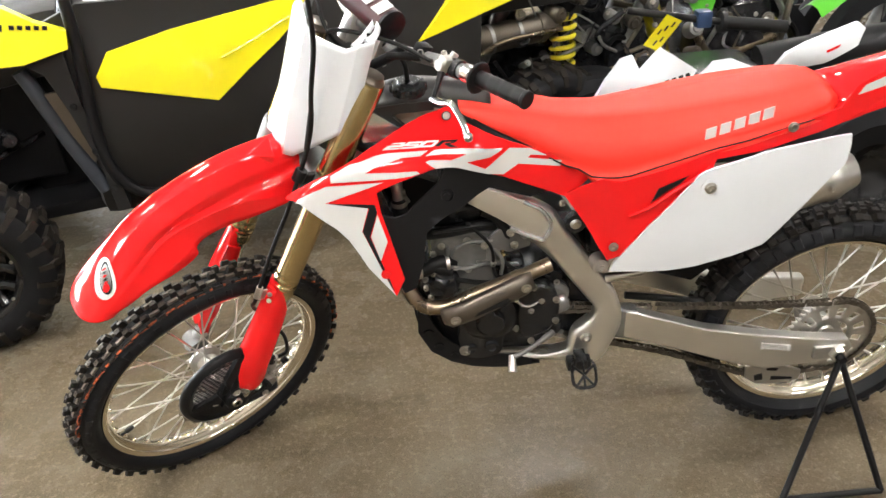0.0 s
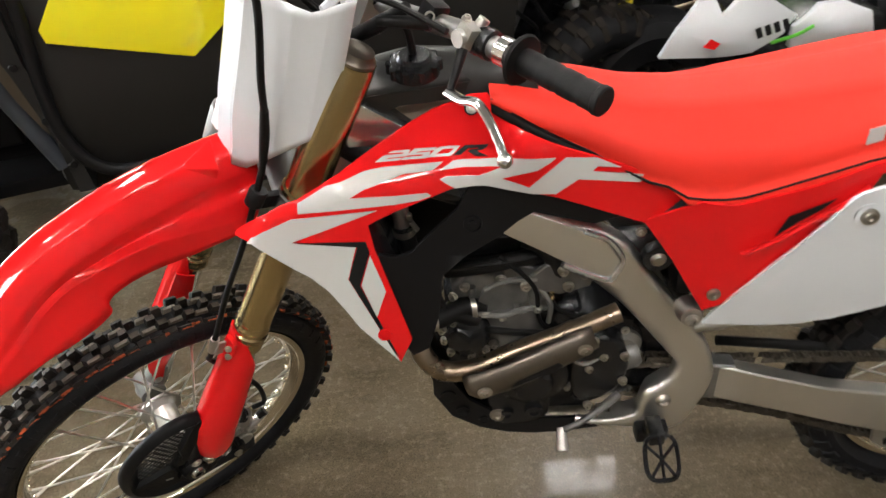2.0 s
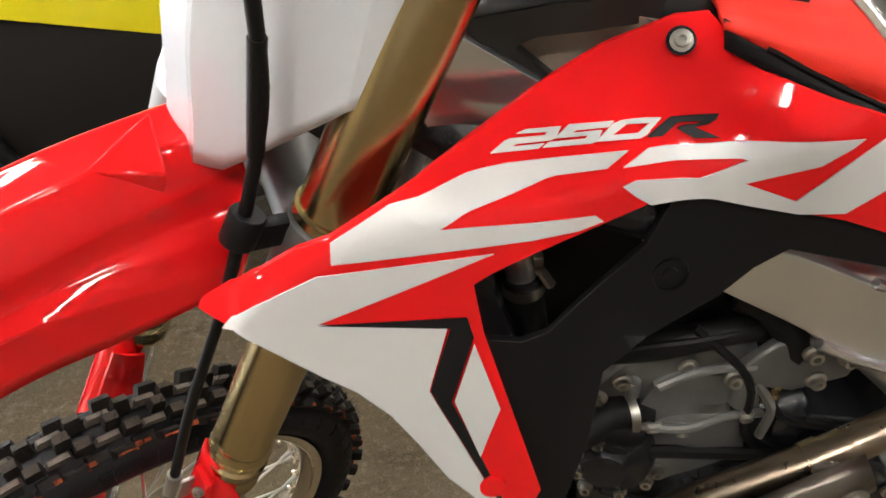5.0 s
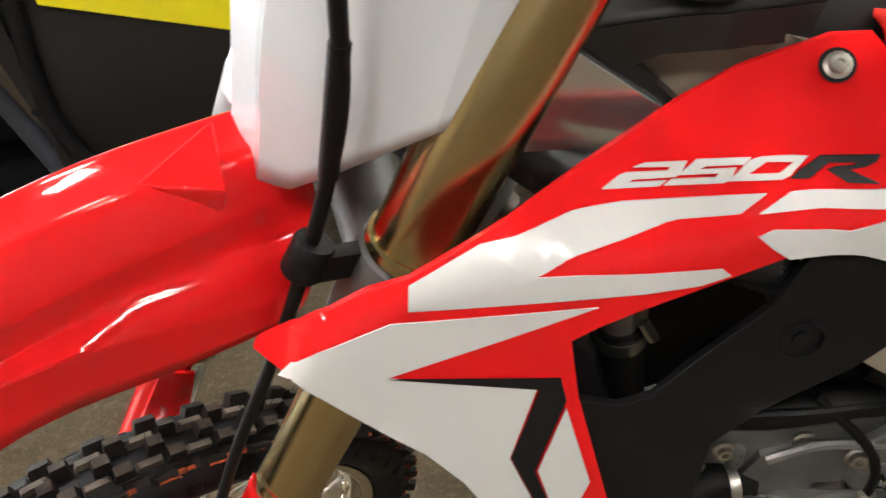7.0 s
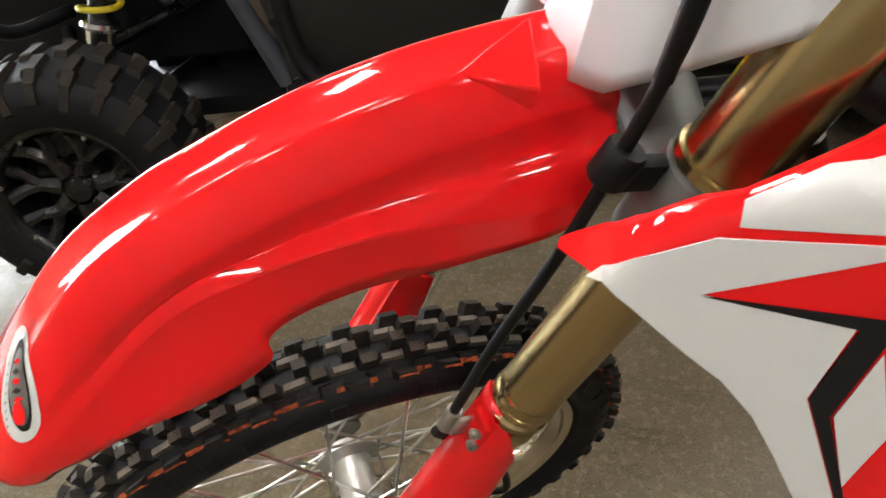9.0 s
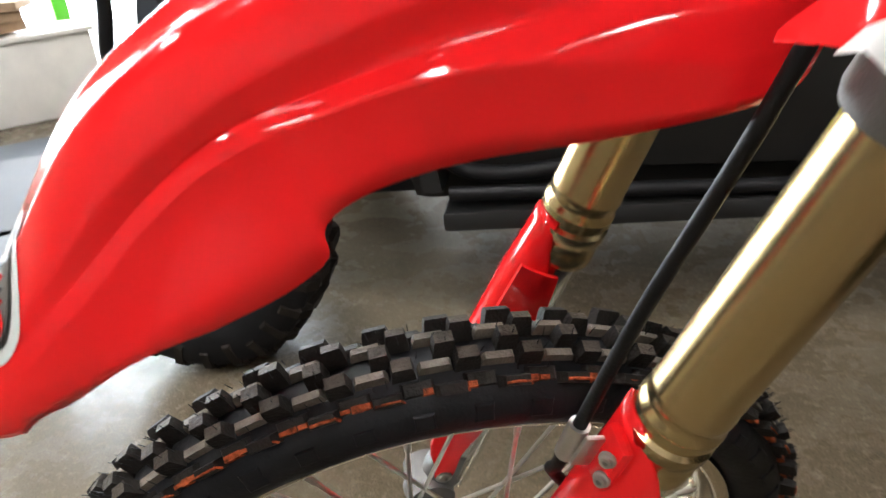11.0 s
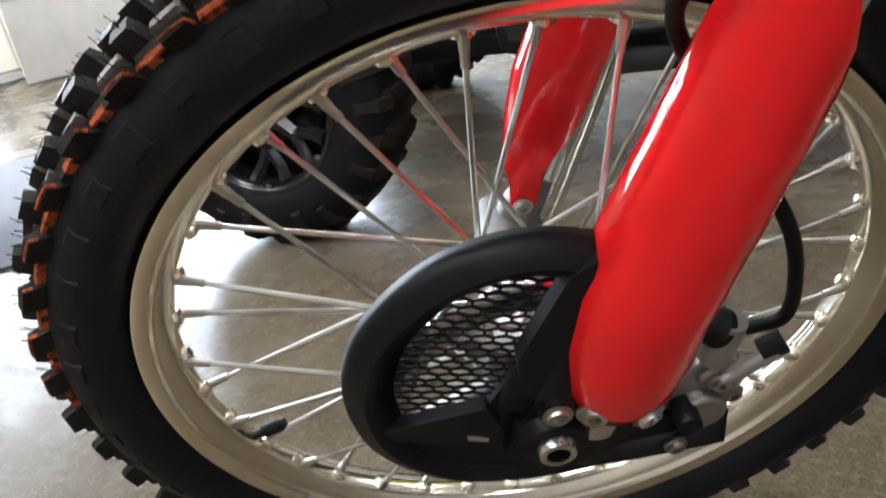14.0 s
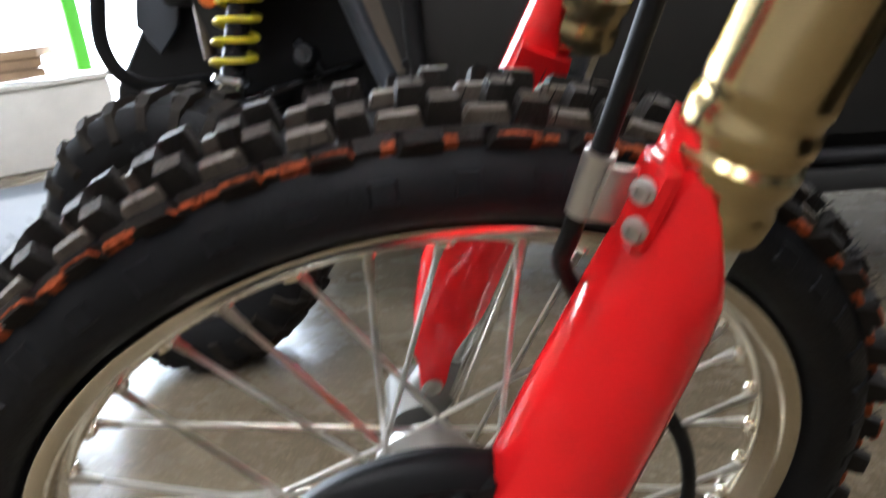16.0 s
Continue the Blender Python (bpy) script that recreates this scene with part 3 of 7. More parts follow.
def decal(name, pts, material, label, lift=0.0018, y=shroud_y, owner=None):
    bpart(name, plate(pts, lambda a, b: y(a, b) - lift, 0.0008, 0.008), material, owner or shroud, label)


decal("stripe", [(0.3440, 0.9280), (0.3450, 0.9394), (0.3814, 0.9506), (0.4252, 0.9534), (0.4401, 0.9537), (0.455, 0.9535), (0.4848, 0.9511), (0.5318, 0.9470), (0.5165, 0.9418), (0.4838, 0.9441), (0.4778, 0.9439), (0.4536, 0.9407), (0.4238, 0.9376), (0.4085, 0.9333), (0.4681, 0.9226), (0.5074, 0.9172), (0.5125, 0.9120), (0.4963, 0.9096), (0.4656, 0.9113), (0.4235, 0.9167)], DECAL_WHITE, "white angular stripe graphic")
decal("stripe", [(0.527, 0.9404), (0.545, 0.9460), (0.5867, 0.9445), (0.6768, 0.9440), (0.6701, 0.9375), (0.6528, 0.9266), (0.6058, 0.9188), (0.6422, 0.9005), (0.6900, 0.9435), (0.7300, 0.9395), (0.7628, 0.9209), (0.7317, 0.9255), (0.7246, 0.9187), (0.801, 0.9052), (0.7885, 0.8946), (0.7070, 0.9075), (0.6775, 0.8862), (0.6463, 0.8895), (0.6128, 0.9003), (0.5872, 0.9094), (0.5668, 0.9131), (0.5445, 0.9150), (0.5337, 0.9238), (0.5258, 0.9314), (0.5345, 0.9332), (0.5762, 0.9262), (0.6069, 0.9350), (0.6023, 0.9363)], DECAL_WHITE, "white angular stripe graphic")
decal("spear", [(0.2729, 0.8973), (0.2809, 0.9052), (0.2963, 0.9126), (0.3106, 0.9166), (0.3344, 0.9228), (0.441, 0.9085), (0.393, 0.9005), (0.329, 0.8905), (0.408, 0.864), (0.391, 0.817), (0.437, 0.678), (0.443, 0.662), (0.4183, 0.7006), (0.3961, 0.7356), (0.3800, 0.7726), (0.3640, 0.8056), (0.3452, 0.8325), (0.3260, 0.8519), (0.3091, 0.8704), (0.2952, 0.8858), (0.2813, 0.8997)], DECAL_WHITE, "white spear graphic")
decal("spear_edge", [(0.331, 0.8895), (0.421, 0.8675), (0.424, 0.851), (0.405, 0.803), (0.443, 0.668), (0.438, 0.677), (0.392, 0.817), (0.4095, 0.8625)], DECAL_BLACK, "black edge of the graphic", 0.0021)
decal("spear_edge", [(0.424, 0.846), (0.407, 0.803), (0.421, 0.746), (0.429, 0.765), (0.438, 0.785)], DECAL_WHITE, "white wedge of the graphic", 0.0024)

# displacement figures, slanted, with square shoulders
FIGURES = (
    [(0.4623, 0.9644), (0.4685, 0.9652), (0.4910, 0.9632), (0.4868, 0.9592), (0.4837, 0.9586), (0.4618, 0.9603), (0.4581, 0.9596), (0.4791, 0.9579), (0.4750, 0.9565), (0.4449, 0.9590), (0.4545, 0.9626), (0.4585, 0.9630), (0.4801, 0.9611), (0.4821, 0.9623)],
    [(0.4963, 0.9632), (0.5254, 0.9604), (0.5211, 0.9585), (0.5008, 0.9603), (0.4969, 0.9595), (0.5169, 0.9578), (0.5133, 0.9542), (0.5095, 0.9535), (0.4777, 0.9564), (0.4821, 0.9580), (0.5053, 0.9559), (0.5076, 0.9571), (0.4859, 0.9590)],
    [(0.5306, 0.9600), (0.5558, 0.9582), (0.5456, 0.9519), (0.5405, 0.9510), (0.5120, 0.9538), (0.5243, 0.9593), (0.5303, 0.9600), (0.5330, 0.9580), (0.5226, 0.9548), (0.5397, 0.9532), (0.5486, 0.9564), (0.5333, 0.9580)])
for figure, name in zip(FIGURES, "250"):
    decal("lettering", figure, DECAL_WHITE, "white slanted figure " + name, 0.0022)
decal("lettering", [(0.5454, 0.9507), (0.5619, 0.9582), (0.5923, 0.9574), (0.5903, 0.9551), (0.5843, 0.9532), (0.5756, 0.9525), (0.5908, 0.9467), (0.5743, 0.9478), (0.5646, 0.9529), (0.5700, 0.9539), (0.5787, 0.9540), (0.5802, 0.9550), (0.5659, 0.9555), (0.5550, 0.9500)], DECAL_BLACK, "black slanted letter R", 0.0022)

bpart("bolt", bolt((0.5745, -0.0890, 0.9925), (-0.08, -0.72, 0.7), 0.0056, 0.0045), BOLT, shroud)
bpart("washer", turned([(0.0062, 0.0015), (0.0085, 0.0003), (0.0098, 0.002), (0.0062, 0.002)], (0.5745, -0.0878, 0.9915), (-0.08, -0.72, 0.7), 20, True), BLACK, shroud)
bpart("bolt", turned([(0, 0), (0.010, 0.001), (0.0098, 0.004), (0.0, 0.006)], (0.428, shroud_y(0.428, 0.715) - 0.001, 0.715), (0, -1, 0.15), 18), RED, shroud, "red push pin")


# black radiator guard behind the shroud
def cover_y(x, z):
    return shroud_y(x, z) + 0.004 + 0.012 * min(1, max(0, (0.60 - x) / 0.1))


bpart("radiator_cover", plate([(0.433, 0.83), (0.457, 0.82), (0.477, 0.822), (0.546, 0.877), (0.571, 0.923), (0.619, 0.919), (0.675, 0.901), (0.785, 0.839), (0.733, 0.824), (0.649, 0.854), (0.601, 0.825), (0.549, 0.80), (0.517, 0.775), (0.505, 0.705), (0.487, 0.655), (0.462, 0.648), (0.44, 0.70), (0.43, 0.76)], cover_y, 0.006, 0.03), BLACK, None, "matt black radiator side cover", bevel=0.002)
bpart("bolt", turned([(0, -0.001), (0.0055, -0.001), (0.0055, 0.003), (0.0108, 0.004), (0.0125, 0.0), (0.0135, 0.003), (0.0, 0.006)], (0.5635, cover_y(0.5635, 0.851) - 0.002, 0.851), (0, 1, -0.15), 18), BLACK, None, "black recessed bolt")
bpart("radiator", box((0.445, -0.10, 0.76), (0.035, 0.09, 0.24), 0.004, Matrix.Rotation(radians(-14), 4, "Y")), ENGINE_DARK, None, "black finned radiator")
bpart("coolant_pipe", sweep(spline([(0.460, -0.108, 0.90), (0.463, -0.11, 0.87), (0.466, -0.11, 0.815)], 5), 0.0125, 16), ALU, None, "pale coolant pipe stub")
# black sheet added to darken the opening behind the radiator
bpart("dark_filler", plate([(0.435, 0.93), (0.63, 0.90), (0.61, 0.80), (0.53, 0.735), (0.45, 0.70)], -0.074, 0.015), RUBBER, None, "added black sheet standing in for the shade behind the radiator")

# tank and filler
tank_rows = []
for i in range(13):
    x = 0.395 + 0.27 * i / 12
    top = lerp(x, [(0.395, 0.995), (0.43, 1.035), (0.50, 1.05), (0.58, 1.04), (0.665, 1.03)])
    half = lerp(x, [(0.395, 0.035), (0.45, 0.038), (0.55, 0.040), (0.665, 0.05)])
    low = lerp(x, [(0.395, 0.93), (0.45, 0.95), (0.665, 0.93)])
    tank_rows.append([(x, -0.02 + half * math.cos(math.pi * k / 12) * (1 if k < 12 else 1), low + (top - low) * math.sin(math.pi * k / 12) ** 0.55) for k in range(13)])
bpart("fuel_tank", grid(tank_rows), TANK, None, "dark grey plastic fuel tank", solid=0.004)
cap = bpart("filler_cap", turned([(0, 0.026), (0.02, 0.026), (0.023, 0.021), (0.031, 0.018), (0.034, 0.011), (0.033, 0.0), (0, 0)], (0.505, -0.06, 1.037), (0.05, -0.1, 1), 26), ENGINE_DARK, None, "black knurled fuel filler cap")
for k in range(10):
    a = 2 * math.pi * k / 10
    bpart("cap_rib", rod((0.505 + 0.0325 * math.cos(a), -0.06 + 0.0325 * math.sin(a), 1.039), (0.505 + 0.0325 * math.cos(a), -0.063 + 0.0325 * math.sin(a), 1.054), 0.005, 0.0045, 8), ENGINE_DARK, cap)
bpart("breather_hose", sweep(spline([(0.505, -0.06, 1.062), (0.50, -0.06, 1.10), (0.475, -0.05, 1.13), (0.44, -0.03, 1.12)], 6), 0.0055, 8), RUBBER, None, "thin black breather hose")
bpart("tank_cover", grid([[(x, -0.02 - (0.065 - 0.5 * max(0.0, x - 0.515)) * k / 6, lerp(x, [(0.427, 1.013), (0.432, 1.02), (0.46, 1.022), (0.498, 1.025), (0.525, 1.023), (0.556, 1.017), (0.60, 1.010)]) + 0.018 * math.cos(k / 6 * math.pi / 2)) for k in range(7)] for x in [0.427 + 0.0173 * i for i in range(11)]]), TANK, None, "dark grey tank cover", solid=0.004)
bpart("tank_rim", plate([(0.427, 1.013), (0.432, 1.020), (0.46, 1.022), (0.498, 1.025), (0.525, 1.023), (0.556, 1.017), (0.60, 1.010), (0.60, 0.99), (0.543, 0.999), (0.53, 1.002), (0.51, 1.0045), (0.482, 1.004), (0.468, 0.999), (0.472, 0.995), (0.496, 0.971), (0.52, 0.95), (0.495, 0.945), (0.483, 0.957)], lambda x, z: -0.087 + 0.5 * max(0.0, x - 0.515), 0.014, 0.012), TANK, None, "dark moulded arch of the tank cover", bevel=0.003)
bpart("strap_rib", rod((0.437, -0.088, 1.012), (0.492, -0.088, 0.960), 0.0022, None, 8), TANK, None, "raised edge of the strap")
bpart("air_duct", plate([(0.46, 1.0), (0.48, 1.012), (0.54, 1.008), (0.58, 0.99), (0.56, 0.95), (0.50, 0.94), (0.485, 0.965)], lambda x, z: -0.070 + 0.12 * max(0.0, x - 0.54), 0.006, 0.02), DUCT, None, "bronze panel inside the tank cover")
bpart("frame_gusset", moved(plate([(0.405, 0.955), (0.414, 1.008), (0.432, 1.018), (0.492, 0.972), (0.475, 0.938), (0.42, 0.922)], lambda x, z: -0.10 + 0.25 * max(0.0, 0.975 - z - 0.3 * (x - 0.42)), 0.02, 0.012), 0.0, 0.004, -0.002), BRIGHT_ALU, None, "bright aluminium head gusset", bevel=0.004)

# seat
seat_rows, shade_rows = [], ([], [])
for i in range(31):
    u = i / 30
    x = 0.60 + 0.75 * u
    low = lerp(x, [(0.60, 1.0), (0.619, 0.99), (0.655, 0.97), (0.723, 0.938), (0.794, 0.896), (0.86, 0.874), (0.914, 0.872), (0.952, 0.885), (1.02, 0.904), (1.077, 0.921), (1.16, 0.937), (1.26, 0.953), (1.33, 0.957), (1.35, 0.968)])
    top = max(low + 0.006, lerp(x, [(0.60, 1.008), (0.63, 1.004), (0.667, 0.996), (0.728, 0.985), (0.80, 0.966), (0.88, 0.958), (1.0, 0.961), (1.1, 0.97), (1.24, 0.984), (1.31, 0.992), (1.335, 0.99), (1.35, 0.978)]))
    half = lerp(x, [(0.60, 0.055), (0.68, 0.085), (0.80, 0.115), (0.95, 0.13), (1.15, 0.13), (1.27, 0.11), (1.33, 0.085), (1.35, 0.06)])
    wt = lerp(x, [(0.60, 0.045), (0.88, 0.046), (1.2, 0.058), (1.35, 0.04)])
    # in front the cover ends at its seam, over a black strip that paints the shaded gap; behind it laps over the side
    # panel
    flap = [(-half * 1.13, low - 0.012), (-half * 1.06, low - 0.003)]
    if x < 0.73:
        for side_rows, sgn in zip(shade_rows, (1, -1)):
            side_rows.append([(x, -0.035 + sgn * y, z) for y, z in flap + [(-half * 0.985, low + 0.005)]])
    if x < 0.85:
        flap = [(-half * 1.012, low + 0.0022), (-half * 1.008, low + 0.0030)]
    row = flap + [(-half, low + 0.004)] + [(-half + (half - wt) * g - 0.006 * math.sin(f * math.pi), low + (top - 0.005 - low) * f) for f, g in ((0.2, 0.06), (0.4, 0.14), (0.58, 0.24), (0.66, 0.30), (0.70, 0.36), (0.75, 0.46), (0.86, 0.70), (0.94, 0.88))] + [(-wt, top - 0.0035), (-wt * 0.9, top - 0.0008), (-wt * 0.5, top), (0, top)]
    seat_rows.append([(x, -0.035 + y, z) for y, z in row] + [(x, -0.035 - y, z) for y, z in reversed(row[:-1])])
seat = bpart("seat", grid(seat_rows), RED_VINYL, None, "long red vinyl seat", solid=0.004, smooth=50)
for side_rows in shade_rows:
    bpart("shade_strip", grid(side_rows), RUBBER, seat, "black strip painted as the shaded gap under the seat", solid=0.003)
bpart("seat_trim", sweep([Vector(row[1]) + Vector((0, -0.0035, -0.001)) for row in seat_rows[1:-1]], 0.0019, 8), RUBBER, seat, "dark seam under the seat")
# faded maker's mark on the seat as plain bars
for k in range(5):
    s = 0.0285
    x = 1.065 + k * s
    bar = box((0, 0, 0), (0.021, 0.001, 0.0225), 0.0, Matrix.Rotation(radians(-15), 4, "Y") @ Matrix(((1, 0, 0.25, 0), (0, 1, 0, 0), (0, 0, 1, 0), (0, 0, 0, 1))))
    bar.transform(Matrix.Translation((x + 0.012, -0.1665 + 0.0035 * k, 0.949 + 0.0062 * k)))
    bpart("printed_bar", bar, DECAL_WHITE, seat, "white printed mark on the seat")

# side panels
side = bpart("side_cowl", plate([(0.80, 0.825), (0.835, 0.85), (0.868, 0.872), (0.91, 0.868), (1.02, 0.899), (1.077, 0.916), (1.16, 0.932), (1.26, 0.95), (1.345, 0.962), (1.372, 1.004), (1.45, 1.035), (1.60, 1.075), (1.62, 1.02), (1.47, 0.957), (1.39, 0.935), (1.31, 0.92), (1.24, 0.914), (1.18, 0.906), (1.09, 0.90),
    (1.085, 0.885), (1.045, 0.795), (0.95, 0.70), (0.889, 0.675), (0.84, 0.765)], lambda x, z: lerp(x, [(0.80, -0.147), (0.88, -0.182), (1.0, -0.192), (1.2, -0.175), (1.35, -0.135), (1.6, -0.09)]) + 0.05 * max(0, z - 0.9), 0.004, 0.03), RED, None, "red rear side cowl", bevel=0.0018)
bpart("scoop", plate([(0.965, 0.818), (0.978, 0.85), (1.035, 0.874), (1.02, 0.858), (0.992, 0.84)], -0.1945, 0.001), DECAL_BLACK, side, "dark air scoop slot")
bpart("scoop_lip", sweep(spline([(0.925, -0.193, 0.79), (0.965, -0.199, 0.812), (1.0, -0.199, 0.838), (1.05, -0.196, 0.868), (1.075, -0.193, 0.888)], 5), 0.004, 8), RED, side)


def panel_y(x, z):
    return lerp(x, [(0.88, -0.185), (1.0, -0.203), (1.15, -0.206), (1.34, -0.175)]) + 0.10 * max(0, z - 0.86) + 0.08 * max(0, 0.72 - z)


panel = bpart("number_panel", plate([(0.894, 0.644), (0.9055, 0.6725), (0.969, 0.768), (1.053, 0.877), (1.064, 0.884), (1.0843, 0.891), (1.178, 0.914), (1.265, 0.918), (1.359, 0.922), (1.362, 0.9), (1.3606, 0.872), (1.3563, 0.8554), (1.28, 0.7655), (1.222, 0.698), (1.213, 0.6895), (1.148, 0.6735), (1.074, 0.652), (1.028, 0.6465), (0.959, 0.6435)], panel_y, 0.005, 0.03), WHITE, None, "glossy white side number panel", bevel=0.002)
bpart("bolt", bolt((1.0765, panel_y(1.0765, 0.850) - 0.003, 0.850), (0, -1, 0.1), 0.009, 0.006), BOLT, panel)
bpart("bolt_recess", turned([(0.012, -0.001), (0.018, -0.002), (0.019, 0.002), (0.012, 0.002)], (1.0765, panel_y(1.0765, 0.850) - 0.001, 0.850), (0, -1, 0.1), 20, True), WHITE, panel)
bpart("bolt", bolt((0.898, -0.192, 0.716), (0, -1, 0.1), 0.0075, 0.006), BOLT, side)
bpart("bolt", bolt((1.236, -0.171, 0.95), (0, -1, 0.1), 0.0075, 0.006), BOLT, side)
bpart("rear_fender", grid([[(1.345 + 0.45 * u, -0.03 + 0.10 * v * (1 - 0.25 * u), 0.972 + 0.115 * u - 0.035 * v * v - 0.01 * (abs(v) > 0.95)) for v in [k / 6 - 1 for k in range(13)]] for u in [k / 8 for k in range(9)]]), RED, None, "red rear fender", solid=0.004)
bpart("fender_decal", plate([(1.375, 0.985), (1.388, 1.003), (1.60, 1.062), (1.61, 1.04), (1.46, 1.0)], lambda x, z: lerp(x, [(1.34, -0.137), (1.6, -0.092)]) + 0.05 * max(0, z - 0.9) - 0.002, 0.001, 0.05), DECAL_WHITE, side, "white tail graphic")
bpart("mud_flap", plate([(1.26, 0.90), (1.36, 0.945), (1.60, 1.03), (1.60, 1.01), (1.38, 0.90)], -0.07, 0.01), WHITE, None, "off-white inner fender edge")

# muffler
muf = Vector((1.12, 0.05, 0.60))
mend = Vector((1.47, 0.05, 0.755))
way = (mend - muf).normalized()
bpart("muffler", join(turned([(0.03, 0), (0.05, 0.02), (0.053, 0.05), (0.053, 0.30), (0.056, 0.305), (0.056, 0.325), (0.05, 0.335), (0.04, 0.37), (0.036, 0.375), (0.02, 0.375), (0.018, 0.33), (0, 0.33)], (1.10, -0.045, 0.66), (0.36, 0.0, 0.105), 32), bolt((1.39, -0.103, 0.75), (0, -1, 0.1), 0.006, 0.004)), ALU, None, "brushed aluminium muffler with a conical end")

# main frame: twin spars, pivot plates and cradle
spar_y = -0.137
SPAR = [((0.555, 0.846), (0.60, 0.888)), ((0.605, 0.815), (0.652, 0.848)), ((0.650, 0.785), (0.697, 0.822)), ((0.690, 0.748), (0.742, 0.802)), ((0.730, 0.710), (0.785, 0.772)), ((0.783, 0.650), (0.822, 0.712)), ((0.832, 0.580), (0.864, 0.648)), ((0.864, 0.535), (0.902, 0.588)), ((0.882, 0.508), (0.930, 0.545)), ((0.876, 0.485), (0.945, 0.490)), ((0.855, 0.466), (0.942, 0.446)), ((0.833, 0.452), (0.926, 0.405)), ((0.826, 0.425), (0.904, 0.362)), ((0.822, 0.402), (0.868, 0.352)), ((0.798, 0.390), (0.80, 0.372)), ((0.758, 0.391), (0.76, 0.382))]


def spar(side, deep):
    """A hollow-looking forged beam between an inner and an outer edge, with rounded flanks."""
    inner = spline([(a[0], 0, a[1]) for a, b in SPAR], 4)
    outer = spline([(b[0], 0, b[1]) for a, b in SPAR], 4)
    section = [(0.0, 0.62), (0.0, 0.25), (0.05, 0.10), (0.14, 0.025), (0.30, 0.0), (0.50, -0.02), (0.72, 0.0), (0.87, 0.03), (0.95, 0.11), (1.0, 0.26), (1.0, 0.62), (0.9, 1.0), (0.1, 1.0)]
    bm = bmesh.new()
    rings = []
    for a, b in zip(inner, outer):
        y0 = spar_y - 0.02 * min(1, max(0, (0.62 - (a.z + b.z) / 2) / 0.2))
        rings.append([bm.verts.new((a.x + (b.x - a.x) * f, (y0 if side < 0 else 0.10) + deep * (g if side < 0 else 1 - g), a.z + (b.z - a.z) * f)) for f, g in section])
    for u, v in zip(rings, rings[1:]):
        for k in range(len(section)):
            bm.faces.new((u[k], u[(k + 1) % len(section)], v[(k + 1) % len(section)], v[k]))
    bm.faces.new(rings[0])
    bm.faces.new(rings[-1])
    return bm


frame_part = bpart("frame_spar", spar(-1, 0.042), FRAME_ALU, None, "thick satin aluminium frame spar and pivot plate", smooth=50)
bpart("spar_sleeve", plate([(0.56, 0.853), (0.604, 0.868), (0.658, 0.8435), (0.705, 0.816), (0.752, 0.788), (0.7735, 0.7485), (0.7585, 0.7195), (0.7255, 0.7335), (0.70, 0.751), (0.656, 0.784), (0.612, 0.815)], lambda x, z: spar_y - 0.0075 + 0.004 * abs((x - 0.62) * 0.6 + (z - 0.83) * 0.8) / 0.03, 0.012, 0.02), FRAME_ALU, frame_part, "forged sleeve welded over the spar", bevel=0.004)
bpart("weld_seam", sweep(spline([(0.690, -0.1445, 0.754), (0.726, -0.1445, 0.731), (0.757, -0.1440, 0.7165), (0.766, -0.1440, 0.724), (0.7765, -0.1430, 0.748), (0.770, -0.143, 0.768), (0.752, -0.143, 0.793), (0.72, -0.143, 0.812)], 6), [0.0052] * 22 + [0.0046] * 21, 8), BRIGHT_ALU, frame_part, "bright weld bead")
bpart("pivot_bolt", join(turned([(0.008, 0.003), (0.012, 0.0), (0.0135, -0.004), (0.0135, -0.012), (0.008, -0.012)], (0.864, -0.160, 0.436), (0, -1, 0), 24, True), turned([(0, -0.006), (0.011, -0.006), (0.011, -0.01), (0, -0.01)], (0.864, -0.160, 0.436), (0, -1, 0), 20)), BOLT, frame_part, "swingarm pivot bolt")
bpart("engine_mount", join(turned([(0, 0), (0.02, 0), (0.02, 0.02), (0.016, 0.03), (0.008, 0.03), (0.008, 0.026), (0, 0.026)], (0.878, -0.15, 0.655), (0, -1, 0.1), 20), bolt((0.878, -0.182, 0.655), (0, -1, 0.1), 0.008, 0.006)), ALU, frame_part)
for x, z in ((0.80, 0.80),):
    bpart("bolt", bolt((x, -0.14, z), (0, -1, 0), 0.006, 0.005), BOLT, frame_part)
bpart("frame_spar", spar(1, 0.034), FRAME_ALU, None, "thick satin aluminium frame spar", smooth=50)
bpart("gearbox_rear", box((0.845, -0.02, 0.56), (0.13, 0.15, 0.20), 0.03), ENGINE_DARK, None, "black rear casing of the gearbox")
bpart("head_tube", rod((0.315, -0.02, 0.78), (0.435, -0.02, 1.015), 0.032, 0.032, 24), ALU, None, "cast steering head")
for s in (-1, 1):
    bpart("frame_tube", sweep([(0.40, -0.02 + s * 0.045, 0.95), (0.47, -0.02 + s * 0.085, 0.915), (0.56, -0.02 + s * 0.10, 0.885)], [0.026, 0.024, 0.025], 12, flat=0.65), ENGINE_DARK, None, "dark frame beam")
    bpart("down_tube", sweep(spline([(0.39, -0.02, 0.86), (0.46, -0.02 + s * 0.02, 0.62), (0.52, -0.02 + s * 0.05, 0.45), (0.60, -0.02 + s * 0.09, 0.385), (0.78, -0.02 + s * 0.11, 0.375)], 6), 0.016, 12), CHAIN, None, "dark cradle tube")
